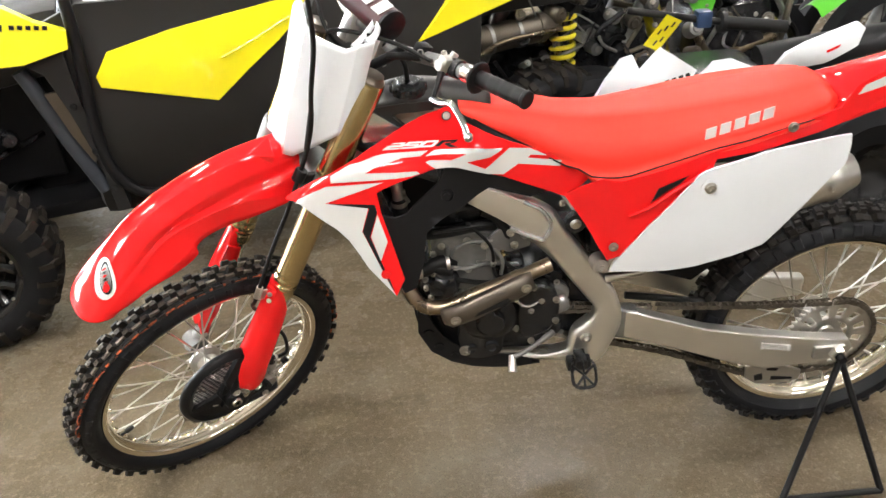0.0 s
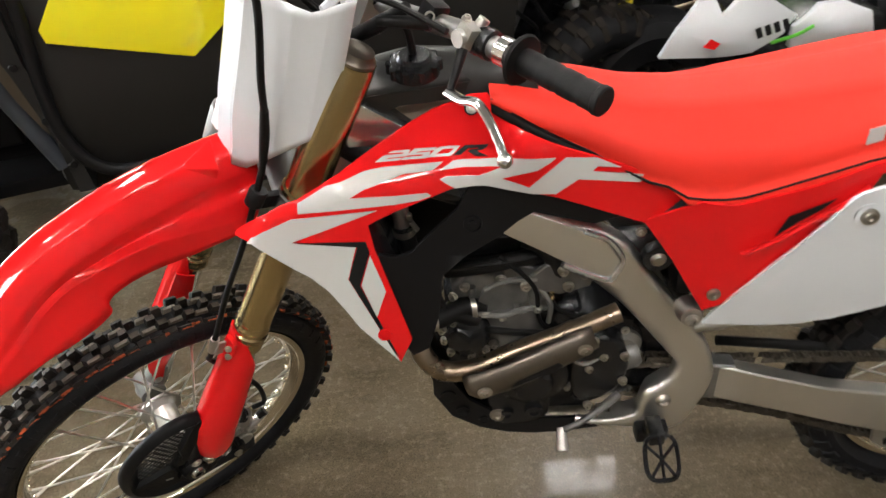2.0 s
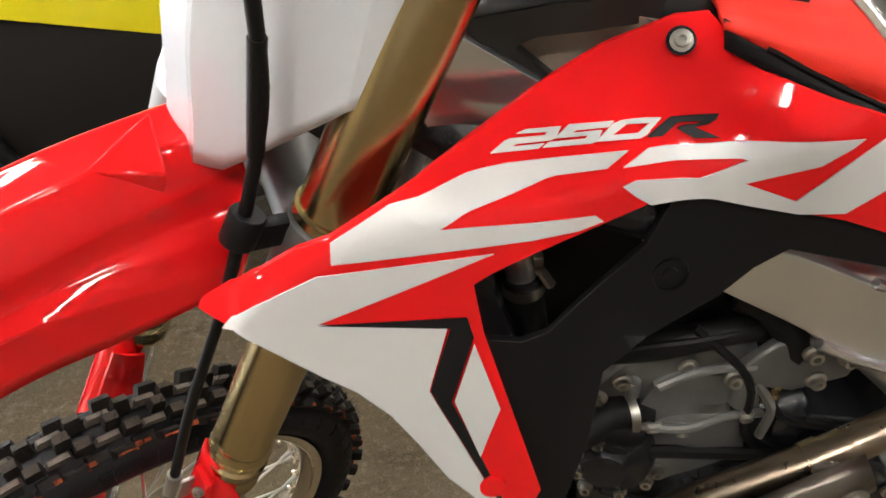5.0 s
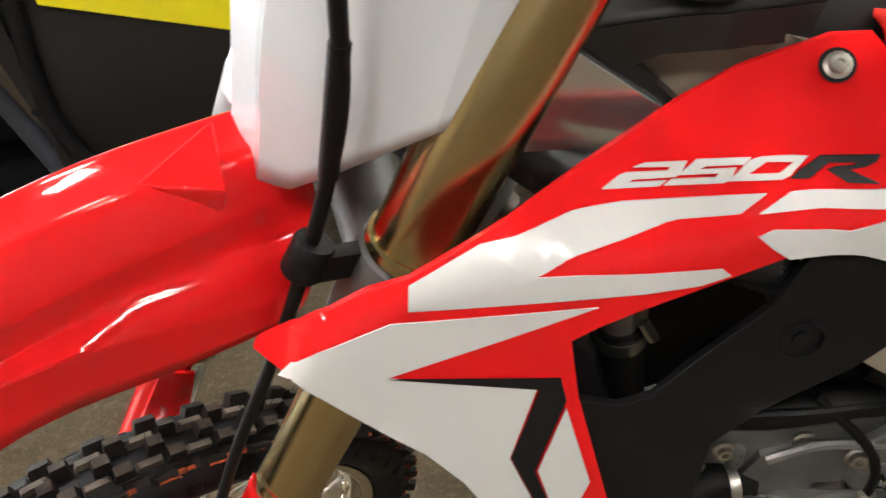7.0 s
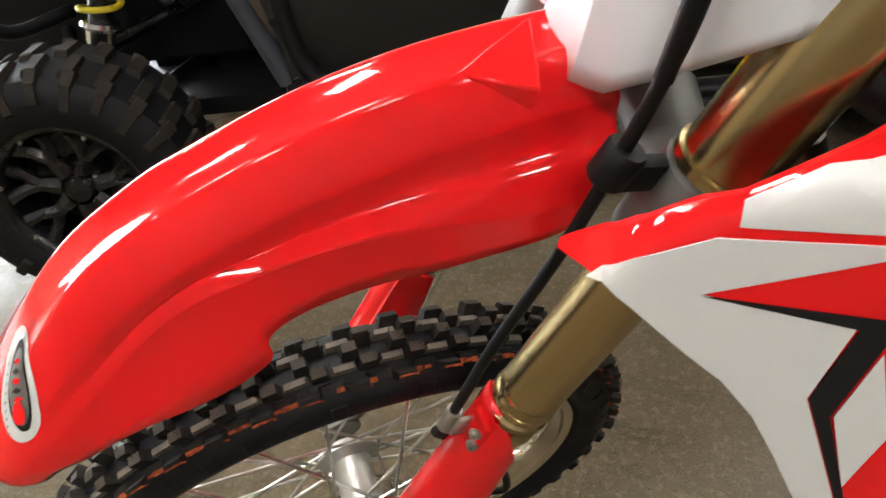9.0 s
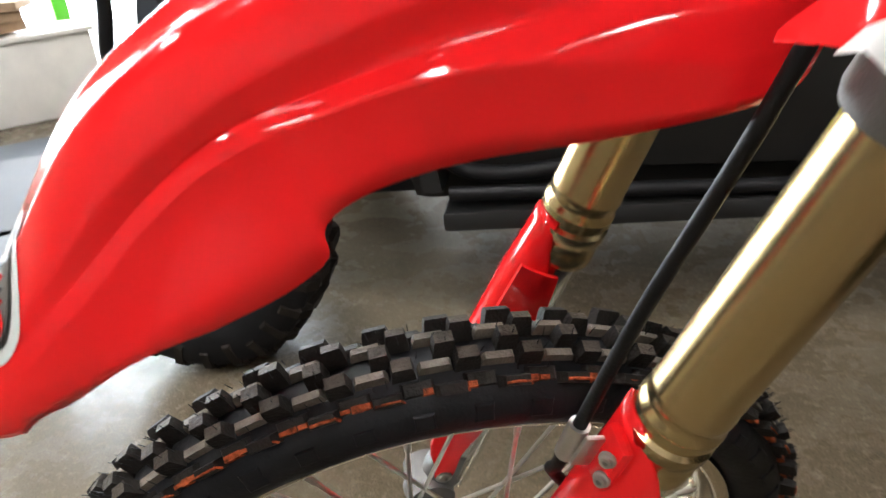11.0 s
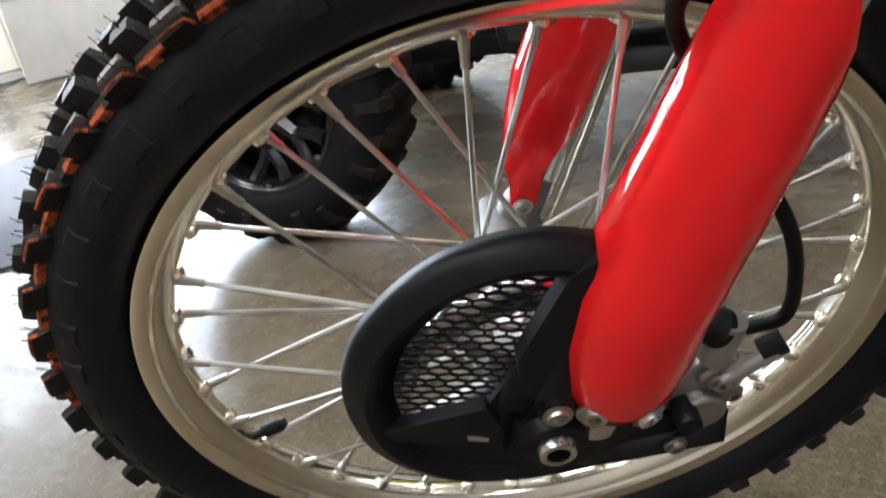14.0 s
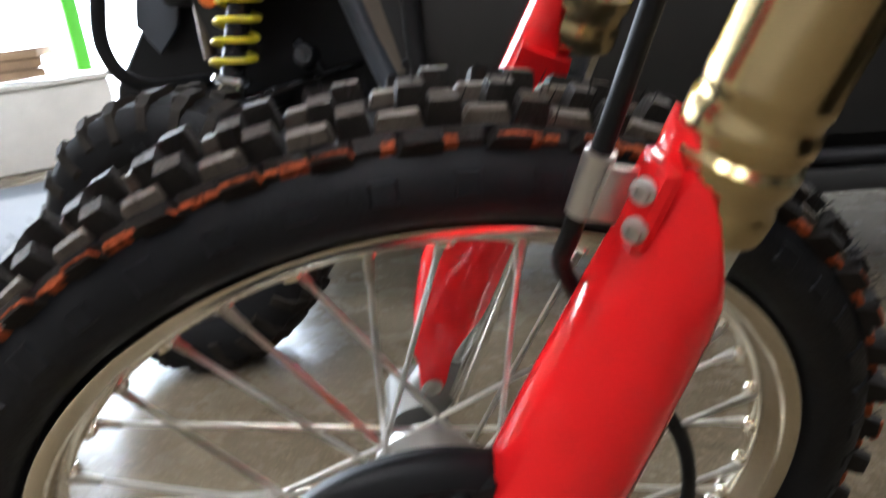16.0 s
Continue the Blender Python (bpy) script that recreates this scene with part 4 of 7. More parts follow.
bpart("skid_plate", grid([[(x, -0.02 + 0.115 * v - 0.0, z + 0.03 * v * v) for v in [k / 5 - 1 for k in range(11)]] for x, z in spline([(0.477, 0.56), (0.48, 0.48), (0.505, 0.42), (0.54, 0.385), (0.61, 0.345), (0.68, 0.328), (0.76, 0.33)], 4) and [(p.x, p.y) for p in spline([(0.477, 0.56, 0), (0.481, 0.49, 0), (0.503, 0.425, 0), (0.54, 0.38, 0), (0.61, 0.335, 0), (0.68, 0.318, 0), (0.76, 0.322, 0)], 4)]]), BLACK, None, "black plastic skid plate", solid=0.005)
bpart("skid_wing", plate([(0.483, 0.556), (0.500, 0.548), (0.512, 0.515), (0.537, 0.463), (0.583, 0.416), (0.651, 0.396), (0.72, 0.388), (0.745, 0.378), (0.74, 0.358), (0.651, 0.354), (0.600, 0.364), (0.5525, 0.385), (0.506, 0.424), (0.480, 0.485)], lambda x, z: -0.142 - 0.02 * max(0, 0.6 - x), 0.006, 0.04), BLACK, None, "black skid plate side with round holes", bevel=0.003)
for hx, hz, hr in ((0.503, 0.478, 0.011), (0.525, 0.437, 0.009), (0.56, 0.407, 0.007)):
    bpart("skid_hole", turned([(0, 0.0), (hr, 0.0), (hr * 1.25, 0.0015), (hr * 1.3, -0.002), (0, -0.002)], (hx, -0.1435 - 0.02 * max(0, 0.6 - hx), hz), (0, -1, 0), 18), RUBBER, None, "dark round hole in the skid plate")

# engine
eng = bpart("crankcase", plate([(0.52, 0.60), (0.60, 0.63), (0.70, 0.625), (0.79, 0.60), (0.83, 0.55), (0.815, 0.46), (0.76, 0.40), (0.66, 0.375), (0.57, 0.39), (0.525, 0.45), (0.51, 0.53)], -0.115, 0.22, smooth_n=3), ENGINE_DARK, None, "black cast engine case", bevel=0.01)
bpart("ignition_cover", turned([(0.0, 0.058), (0.028, 0.058), (0.032, 0.054), (0.034, 0.042), (0.06, 0.036), (0.067, 0.028), (0.07, 0.0), (0, 0)], (0.643, -0.115, 0.513), (0, -1, 0.02), 36), ENGINE_DARK, eng, "round black ignition cover")
bpart("clamp_bar", box((0.638, -0.166, 0.548), (0.026, 0.014, 0.075), 0.004, Matrix.Rotation(radians(8), 4, "Y")), ENGINE_DARK, eng)
bpart("sprocket_cover", plate([(0.72, 0.60), (0.78, 0.59), (0.80, 0.53), (0.78, 0.47), (0.72, 0.45), (0.705, 0.52)], -0.155, 0.04, smooth_n=3), ENGINE_DARK, eng, "black sprocket cover", bevel=0.006)
for i, (x, z) in enumerate(((0.585, 0.575), (0.70, 0.565), (0.705, 0.455), (0.59, 0.445), (0.655, 0.425), (0.74, 0.60), (0.79, 0.56), (0.79, 0.50), (0.735, 0.445))):
    bpart("bolt", bolt((x, -0.122 - (0.035 if x > 0.71 else 0), z), (0, -1, 0), 0.006, 0.009), BOLT, eng)
bpart("drain_plug", bolt((0.585, -0.145, 0.42), (0, -1, 0), 0.011, 0.008), BOLT, eng, "bright drain plug")
cyl = bpart("cylinder", plate([(0.555, 0.66), (0.665, 0.655), (0.682, 0.62), (0.68, 0.55), (0.57, 0.55), (0.552, 0.60)], -0.106, 0.16, smooth_n=2), ENGINE, None, "grey cast cylinder", bevel=0.009)
head = bpart("cylinder_head", plate([(0.523, 0.695), (0.544, 0.718), (0.573, 0.729), (0.641, 0.733), (0.664, 0.72), (0.664, 0.662), (0.62, 0.654), (0.57, 0.66), (0.53, 0.668)], -0.112, 0.17), ENGINE, None, "grey cast cylinder head", bevel=0.008)
bpart("head_cover", plate([(0.525, 0.735), (0.53, 0.765), (0.56, 0.785), (0.64, 0.787), (0.662, 0.77), (0.665, 0.735)], -0.098, 0.15), ENGINE_DARK, None, "dark valve cover", bevel=0.01)
bpart("gasket", plate([(0.535, 0.728), (0.545, 0.738), (0.655, 0.742), (0.662, 0.734)], -0.114, 0.15), RUBBER, head, "black gasket line")
for x, z, r, h in ((0.652, 0.676, 0.011, 0.036), (0.556, 0.69, 0.006, 0.022)):
    bpart("boss", turned([(0, 0), (r * 0.9, 0), (r, 0.004), (r * 1.05, h * 0.6), (r * 0.9, h), (0, h)], (x, -0.117, z - h / 2), (0.05, -0.1, 1), 16), ENGINE, head)
for x, z, r, ax in ((0.601, 0.712, 0.0065, (0, -1, 0)), (0.546, 0.703, 0.006, (0, -1, 0)), (0.574, 0.65, 0.0065, (0, -0.7, -0.7)), (0.601, 0.64, 0.006, (0, -0.6, -0.8)), (0.638, 0.70, 0.0065, (0, -1, 0.2)), (0.655, 0.652, 0.006, (0, -1, -0.3)), (0.528, 0.685, 0.0055, (-0.4, -1, 0)), (0.66, 0.712, 0.0055, (0, -1, 0))):
    bpart("bolt", bolt((x, -0.119 if ax[2] == 0 else -0.126, z), ax, r, 0.008), BOLT, head)
bpart("head_web", plate([(0.560, 0.655), (0.575, 0.690), (0.602, 0.700), (0.648, 0.694), (0.655, 0.668), (0.628, 0.646), (0.585, 0.640)], lambda x, z: -0.117 - 0.05 * max(0, z - 0.66), 0.02, 0.015), ENGINE, head, "grey cast web of the head", bevel=0.004)
bpart("head_web", plate([(0.572, 0.640), (0.600, 0.646), (0.660, 0.640), (0.668, 0.580), (0.650, 0.556), (0.590, 0.552), (0.575, 0.590)], lambda x, z: -0.116 - 0.012 * math.sin((x - 0.57) / 0.1 * math.pi), 0.02, 0.012), CAST, cyl, "dull grey cylinder barrel", bevel=0.005)
for q in ([(0.560, -0.128, 0.652), (0.60, -0.134, 0.648), (0.635, -0.130, 0.655), (0.672, -0.122, 0.645)], [(0.575, -0.128, 0.70), (0.61, -0.128, 0.715), (0.655, -0.125, 0.712)], [(0.66, -0.125, 0.69), (0.675, -0.13, 0.66), (0.672, -0.128, 0.62)]):
    bpart("cast_rib", sweep(spline(q, 6), 0.0042, 8), ENGINE, head)
bpart("rib", plate([(0.614, 0.668), (0.645, 0.657), (0.65, 0.63), (0.617, 0.638)], -0.117, 0.014), ALU, cyl, "bare aluminium rib", bevel=0.004)
for k in range(3):
    bpart("fin", box((0.62, -0.108, 0.578 + 0.018 * k), (0.105, 0.008, 0.005), 0.0018), ENGINE, cyl)
bpart("brass_sender", turned([(0, 0), (0.007, 0), (0.007, 0.012), (0.004, 0.015), (0.004, 0.026), (0, 0.027)], (0.675, -0.12, 0.66), (0.1, -0.3, 1), 8), GOLD, cyl, "small brass sender")
flange = bpart("pump_cover", turned([(0, 0.03), (0.02, 0.03), (0.026, 0.024), (0.04, 0.018), (0.045, 0.008), (0.046, -0.02), (0, -0.02)], (0.537, -0.115, 0.606), (-0.25, -1, 0.1), 30), ENGINE_DARK, None, "black water pump cover")
for x, z in ((0.506, 0.63), (0.508, 0.606), (0.516, 0.578), (0.548, 0.566), (0.572, 0.578), (0.525, 0.644)):
    bpart("bolt", bolt((x, -0.134, z), (-0.25, -1, 0.1), 0.0055, 0.009), BOLT, flange)
for q in ([(0.501, -0.125, 0.665), (0.531, -0.13, 0.655), (0.561, -0.125, 0.635)], [(0.52, -0.10, 0.722), (0.573, -0.115, 0.737), (0.64, -0.11, 0.742), (0.70, -0.09, 0.72)]):
    bpart("rubber_hose", sweep(spline(q, 5), 0.0125, 12), RUBBER, None, "thick black rubber hose")
for q in ([(0.53, -0.12, 0.74), (0.60, -0.125, 0.748), (0.66, -0.115, 0.745)], [(0.60, -0.12, 0.76), (0.65, -0.13, 0.70), (0.66, -0.125, 0.62), (0.70, -0.12, 0.57)], [(0.67, -0.12, 0.70), (0.69, -0.125, 0.64), (0.76, -0.125, 0.61), (0.80, -0.11, 0.57)], [(0.53, -0.135, 0.57), (0.60, -0.14, 0.545), (0.70, -0.14, 0.555)]):
    bpart("wire", sweep(spline(q, 5), 0.0038, 7), RUBBER, None, "thin black wire")
bpart("throttle_body", join(turned([(0.018, 0), (0.03, 0.004), (0.032, 0.02), (0.028, 0.03), (0.03, 0.034), (0.03, 0.055), (0.02, 0.06)], (0.672, -0.085, 0.60), (1, 0, 0.2), 22), box((0.70, -0.115, 0.622), (0.03, 0.02, 0.03), 0.006)), ENGINE_DARK, None, "black throttle body")
bpart("starter_motor", join(turned([(0, 0), (0.022, 0), (0.026, 0.006), (0.027, 0.05), (0.022, 0.058), (0, 0.06)], (0.765, -0.125, 0.515), (1, 0.1, 0.25), 20), turned([(0, 0.012), (0.014, 0.012), (0.018, 0.004), (0.018, 0), (0, 0)], (0.775, -0.135, 0.505), (0, -1, 0), 18)), ENGINE, None, "grey starter motor end")
bpart("clutch_arm", sweep(spline([(0.70, -0.15, 0.567), (0.715, -0.155, 0.55), (0.732, -0.155, 0.546), (0.758, -0.15, 0.556)], 5), 0.0042, 8), CHROME, None, "small bright clutch arm")
for x, z in ((0.70, 0.568), (0.758, 0.556), (0.735, 0.53)):
    bpart("bolt", bolt((x, -0.153, z), (0, -1, 0), 0.0055, 0.007), BOLT, eng)
bpart("frame_tab", plate([(0.782, 0.61), (0.81, 0.60), (0.806, 0.565), (0.785, 0.552)], -0.12, 0.006), BLACK, None, "black frame tab", bevel=0.002)
bpart("tab_eye", turned([(0.003, 0), (0.007, 0), (0.007, 0.004), (0.003, 0.004)], (0.797, -0.121, 0.58), (0, -1, 0), 14, True), ALU, None)
low_cover = bpart("side_cover", plate([(0.575, 0.50), (0.62, 0.515), (0.668, 0.50), (0.672, 0.41), (0.625, 0.385), (0.575, 0.405)], -0.146, 0.03, smooth_n=2), ENGINE_DARK, None, "black engine side cover", bevel=0.009)
for x, z, r in ((0.646, 0.425, 0.015), (0.60, 0.423, 0.011), (0.765, 0.495, 0.010), (0.717, 0.46, 0.008)):
    bpart("plug", turned([(0, 0.002), (r * 0.5, 0.002), (r * 0.55, 0.005), (r, 0.005), (r * 1.1, 0), (0, -0.002)], (x, -0.148, z), (0, -1, 0), 18), ENGINE_DARK, low_cover)
bpart("lower_rail", sweep(spline([(0.72, -0.140, 0.386), (0.75, -0.150, 0.387), (0.78, -0.153, 0.389), (0.82, -0.152, 0.396)], 6), 0.006, 10), FRAME_ALU, None, "satin lower frame rail")
bpart("mount_bracket", plate([(0.640, 0.712), (0.668, 0.738), (0.70, 0.742), (0.742, 0.715), (0.735, 0.690), (0.690, 0.678), (0.655, 0.690)], -0.128, 0.01), CAST, None, "aluminium head stay", bevel=0.002)
for x, z in ((0.692, 0.737), (0.722, 0.728), (0.70, 0.705)):
    bpart("bolt", bolt((x, -0.138, z), (0, -1, 0), 0.0065, 0.009), BOLT)
bpart("coil_hose", sweep(spline([(0.64, -0.10, 0.775), (0.665, -0.11, 0.765), (0.685, -0.115, 0.735), (0.69, -0.11, 0.70)], 6), 0.016, 12), RUBBER, None, "thick black hose")
bpart("coolant_hose", sweep(spline([(0.4655, -0.11, 0.826), (0.468, -0.11, 0.79), (0.476, -0.10, 0.72)], 6), 0.0155, 16), RUBBER, None, "black coolant hose")
bpart("hose_clip", turned([(0.0155, -0.005), (0.0168, -0.005), (0.0168, 0.005), (0.0155, 0.005)], (0.4665, -0.11, 0.815), (-0.05, 0.0, 1), 22, True), BOLT, None, "steel hose clip")
bpart("hose_screw", merged([rod((0.478, -0.121, 0.838), (0.486, -0.121, 0.822), 0.0042, None, 8), box((0.477, -0.118, 0.845), (0.008, 0.008, 0.01), 0.002)]), BOLT)
bpart("coolant_hose", sweep(spline([(0.455, -0.14, 0.66), (0.50, -0.135, 0.655), (0.54, -0.12, 0.66), (0.57, -0.11, 0.645)], 6), 0.017, 12), RUBBER, None, "black coolant hose")
for x, y, z in ((0.495, -0.138, 0.657), (0.555, -0.116, 0.655)):
    bpart("hose_clip", turned([(0.0175, -0.004), (0.019, -0.004), (0.019, 0.004), (0.0175, 0.004)], (x, y, z), (1, 0.2, -0.05), 18, True), BOLT, None, "steel hose clip")
bpart("wire_loom", sweep(spline([(0.50, -0.12, 0.70), (0.53, -0.135, 0.64), (0.60, -0.13, 0.61), (0.70, -0.13, 0.59), (0.78, -0.13, 0.575)], 6), 0.006, 8), RUBBER, None, "thin black wiring")
bpart("shock_linkage", join(rod((0.83, -0.09, 0.72), (0.86, -0.05, 0.50), 0.03, 0.03, 18), turned([(0.008, 0.0), (0.019, 0.0), (0.022, 0.006), (0.022, 0.02), (0.008, 0.02)], (0.828, -0.125, 0.748), (0, -1, 0), 22, True)), ENGINE_DARK, None, "black rear shock and its mount")
bpart("shock_bolt", turned([(0, 0), (0.012, 0), (0.012, 0.006), (0.008, 0.01), (0, 0.01)], (0.828, -0.14, 0.748), (0, -1, 0), 16), BOLT)
bpart("airbox", box((0.98, -0.03, 0.76), (0.24, 0.22, 0.20), 0.02), BLACK, None, "black air box behind the panels")
bpart("inner_fender", plate([(0.93, 0.66), (1.20, 0.69), (1.24, 0.66), (1.20, 0.56), (1.13, 0.50), (0.97, 0.56)], -0.06, 0.10), BLACK, None, "black inner mudguard")
bpart("shifter", sweep(spline([(0.785, -0.160, 0.466), (0.755, -0.18, 0.462), (0.715, -0.20, 0.452), (0.688, -0.205, 0.443)], 5), [0.007] * 5 + [0.0055] * 11, 10), CAST, None, "dull steel gear lever")
bpart("shifter_tip", merged([rod((0.685, -0.200, 0.443), (0.684, -0.214, 0.432), 0.0075, 0.0085, 14), rod((0.684, -0.214, 0.432), (0.683, -0.228, 0.420), 0.0088, 0.0098, 16)]), ALU, None, "grey gear lever tip")
bpart("brake_arm", sweep(spline([(0.905, -0.13, 0.585), (0.95, -0.14, 0.60), (0.99, -0.14, 0.605)], 4), [0.011] * 4 + [0.009] * 4 + [0.005], 10), ALU, None, "aluminium subframe tube")

# sprocket cover and chain run inside the frame
sprocket = bpart("sprocket_cover", plate([(0.76, 0.560), (0.80, 0.580), (0.86, 0.55), (0.888, 0.50), (0.878, 0.44), (0.84, 0.402), (0.78, 0.396), (0.735, 0.42), (0.735, 0.52)], -0.100, 0.03), ENGINE_DARK, None, "black sprocket cover", bevel=0.004)
bpart("cover_disc", turned([(0, 0.012), (0.018, 0.012), (0.022, 0.008), (0.030, 0.006), (0.032, 0.0), (0, -0.004)], (0.795, -0.118, 0.545), (0, -1, 0.1), 24), ENGINE, sprocket, "grey cast cover")
bpart("cover_disc", turned([(0, 0.008), (0.012, 0.008), (0.020, 0.005), (0.022, 0.0), (0, -0.004)], (0.79, -0.118, 0.445), (0, -1, 0.1), 24), ENGINE_DARK, sprocket)
for x, z in ((0.772, 0.522), (0.822, 0.520), (0.80, 0.577), (0.765, 0.455), (0.812, 0.428), (0.845, 0.425)):
    bpart("bolt", bolt((x, -0.118, z), (0, -1, 0), 0.005, 0.005), CAST, sprocket)
for k in range(11):
    bpart("chain_link", box((0.765 + 0.0125 * k, -0.121 - 0.002 * (k % 2), 0.497 - 0.0012 * k), (0.0145, 0.004, 0.011), 0.0018), CHAIN, sprocket)

# exhaust header with heat shield
hdr = bpart("exhaust_header", sweep(spline([(0.50, -0.10, 0.695), (0.475, -0.15, 0.675), (0.473, -0.185, 0.64), (0.50, -0.195, 0.604), (0.55, -0.19, 0.596), (0.62, -0.18, 0.617), (0.70, -0.17, 0.638), (0.775, -0.155, 0.657)], 8), 0.0160, 18), PIPE, None, "bronze-tinted steel exhaust header")
bpart("pipe_band", turned([(0.0158, -0.008), (0.0178, -0.008), (0.0178, 0.008), (0.0158, 0.008)], (0.70, -0.17, 0.638), (0.085, 0.015, 0.024), 20, True), PIPE, hdr)
bpart("pipe_clamp", merged([box((0.702, -0.186, 0.648), (0.022, 0.006, 0.010), 0.002), rod((0.700, -0.188, 0.644), (0.708, -0.188, 0.654), 0.003, None, 8)]), BOLT, hdr, "steel clamp screw")
shield = []
for u, z0, w, y in ((0.537, 0.580, 0.018, -0.222), (0.55, 0.583, 0.025, -0.230), (0.60, 0.600, 0.027, -0.228), (0.66, 0.622, 0.027, -0.219), (0.71, 0.640, 0.026, -0.211), (0.733, 0.648, 0.02, -0.205)):
    shield.append([(u - 0.32 * w * math.sin(a), y + 0.02 * (1 - math.cos(a)), z0 + w * math.sin(a)) for a in [radians(k) for k in (-80, -50, -25, 0, 25, 50, 80)]])
bpart("heat_shield", grid(shield), SHIELD, hdr, "grey metal heat shield", solid=0.003)
bpart("shield_slot", plate([(0.602, 0.592), (0.612, 0.602), (0.675, 0.626), (0.682, 0.618), (0.67, 0.61)], lambda x, z: lerp(x, [(0.60, -0.2315), (0.685, -0.2185)]), 0.001, 0.03), DECAL_BLACK, hdr, "dark slot in the shield")
for x, y, z in ((0.563, -0.2315, 0.588), (0.715, -0.2115, 0.642)):
    bpart("bolt", bolt((x, y, z), (0, -1, 0), 0.0085, 0.005), BOLT, hdr)

# swingarm, chain and sprocket
arm = bpart("swingarm", plate([(0.935, 0.492), (0.985, 0.484), (1.06, 0.455), (1.15, 0.42), (1.28, 0.388), (1.415, 0.362), (1.50, 0.352), (1.515, 0.325), (1.50, 0.295), (1.44, 0.285), (1.31, 0.275), (1.20, 0.315), (1.09, 0.363), (0.99, 0.402), (0.94, 0.416)], lambda x, z: lerp(x, [(0.93, -0.135), (1.0, -0.147), (1.5, -0.154)]), 0.028, 0.06), FRAME_ALU, None, "satin aluminium swingarm", bevel=0.006)
bpart("swingarm_casting", plate([(0.93, 0.498), (0.985, 0.487), (0.975, 0.402), (0.935, 0.412)], -0.1395, 0.03), ENGINE, arm, "darker cast swingarm root", bevel=0.004)
bpart("swingarm", plate([(0.935, 0.492), (1.15, 0.42), (1.415, 0.362), (1.50, 0.352), (1.50, 0.295), (1.31, 0.275), (1.09, 0.363), (0.94, 0.416)], 0.085, 0.03), FRAME_ALU, None, "satin aluminium swingarm", bevel=0.006)
bpart("label", plate([(1.285, 0.368), (1.36, 0.352), (1.36, 0.335), (1.285, 0.348)], -0.1565, 0.001), PAPER, arm, "white paper label")
for k in range(4):
    bpart("label_line", plate([(1.292, 0.3615 - 0.0035 * k), (1.35, 0.3495 - 0.0035 * k), (1.35, 0.3485 - 0.0035 * k), (1.292, 0.3605 - 0.0035 * k)], -0.1572, 0.0005), DECAL_BLACK, arm)
bpart("axle_block", box((1.455, -0.156, 0.322), (0.075, 0.014, 0.036), 0.004), ALU, arm, "chain adjuster block")
bpart("axle_nut", join(turned([(0.012, 0), (0.02, 0), (0.02, 0.012), (0.016, 0.018), (0.011, 0.018)], (1.472, -0.16, 0.322), (0, -1, 0), 6, True), turned([(0, 0.004), (0.011, 0.004), (0.011, 0.01), (0, 0.01)], (1.472, -0.16, 0.322), (0, -1, 0), 16)), BOLT, arm, "rear axle nut")
SC = Vector((1.472, -0.112, 0.333))
[]
teeth = 48
bmS = bmesh.new()
rings = []
for r_, jag in ((0.106, 0.005), (0.098, 0), (0.088, 0), (0.06, 0), (0.048, 0)):
    rings.append([(r_ + (jag if k % 4 in (1, 2) else -jag)) for k in range(teeth * 4)])
prof = [[bmS.verts.new(SC + Vector((rr[k] * math.cos(2 * math.pi * k / (teeth * 4)), 0, rr[k] * math.sin(2 * math.pi * k / (teeth * 4))))) for k in range(teeth * 4)] for rr in rings]
N4 = teeth * 4
for a, b, lo, hi in ((0, 1, 0, 1), (1, 2, 0, 1), (2, 3, 0.35, 0.65), (3, 4, 0, 1)):
    for k in range(N4):
        ph = (k % (N4 // 12)) / (N4 / 12)
        if a == 2 and lo < ph < hi + 0.2:
            continue
        bmS.faces.new((prof[a][k], prof[a][(k + 1) % N4], prof[b][(k + 1) % N4], prof[b][k]))
bpart("rear_sprocket", bmS, ALU, rear_wheel, "drilled aluminium rear sprocket", solid=0.006)
# chain: links along both runs and round the sprocket
front_s = Vector((0.80, -0.112, 0.455))
rc, rf = 0.108, 0.035
loop = []
for k in range(19):
    a = radians(100 - 190 * k / 18)
    loop.append(SC + Vector((rc * math.cos(a), 0, rc * math.sin(a))))
loop += [Vector((1.30, -0.112, 0.225)), Vector((1.05, -0.112, 0.335)), front_s + Vector((0.0, 0, -rf)), front_s + Vector((-rf, 0, 0)), front_s + Vector((0, 0, rf + 0.01)), Vector((1.0, -0.112, 0.478)), Vector((1.25, -0.112, 0.452))]
dense = spline(loop, 16, True)
link, acc, links = 0.0159, 0.0, []
last = dense[0]
for q in dense[1:] + dense[:1]:
    acc += (q - last).length
    if acc >= link:
        t = (q - last).normalized()
        links.append((q.copy(), math.atan2(t.z, t.x)))
        acc -= link
    last = q
cl = []
for i, (q, a) in enumerate(links):
    s = 0.007 if i % 2 else 0.0052
    for d in (-s, s):
        cl.append(box(q + Vector((0, d, 0)), (0.0195, 0.0016, 0.0125), 0.0, Matrix.Rotation(-a, 4, "Y")))
    cl.append(rod(q + Vector((0, -0.009, 0)), q + Vector((0, 0.009, 0)), 0.0045, None, 6))
bpart("drive_chain", merged(cl), CHAIN, None, "dark oiled drive chain", smooth=30)
bpart("chain_guide", plate([(1.275, 0.262), (1.31, 0.27), (1.36, 0.262), (1.42, 0.235), (1.42, 0.205), (1.37, 0.195), (1.31, 0.20), (1.28, 0.225)], -0.128, 0.008), ALU, None, "cut-out aluminium chain guide", bevel=0.002)
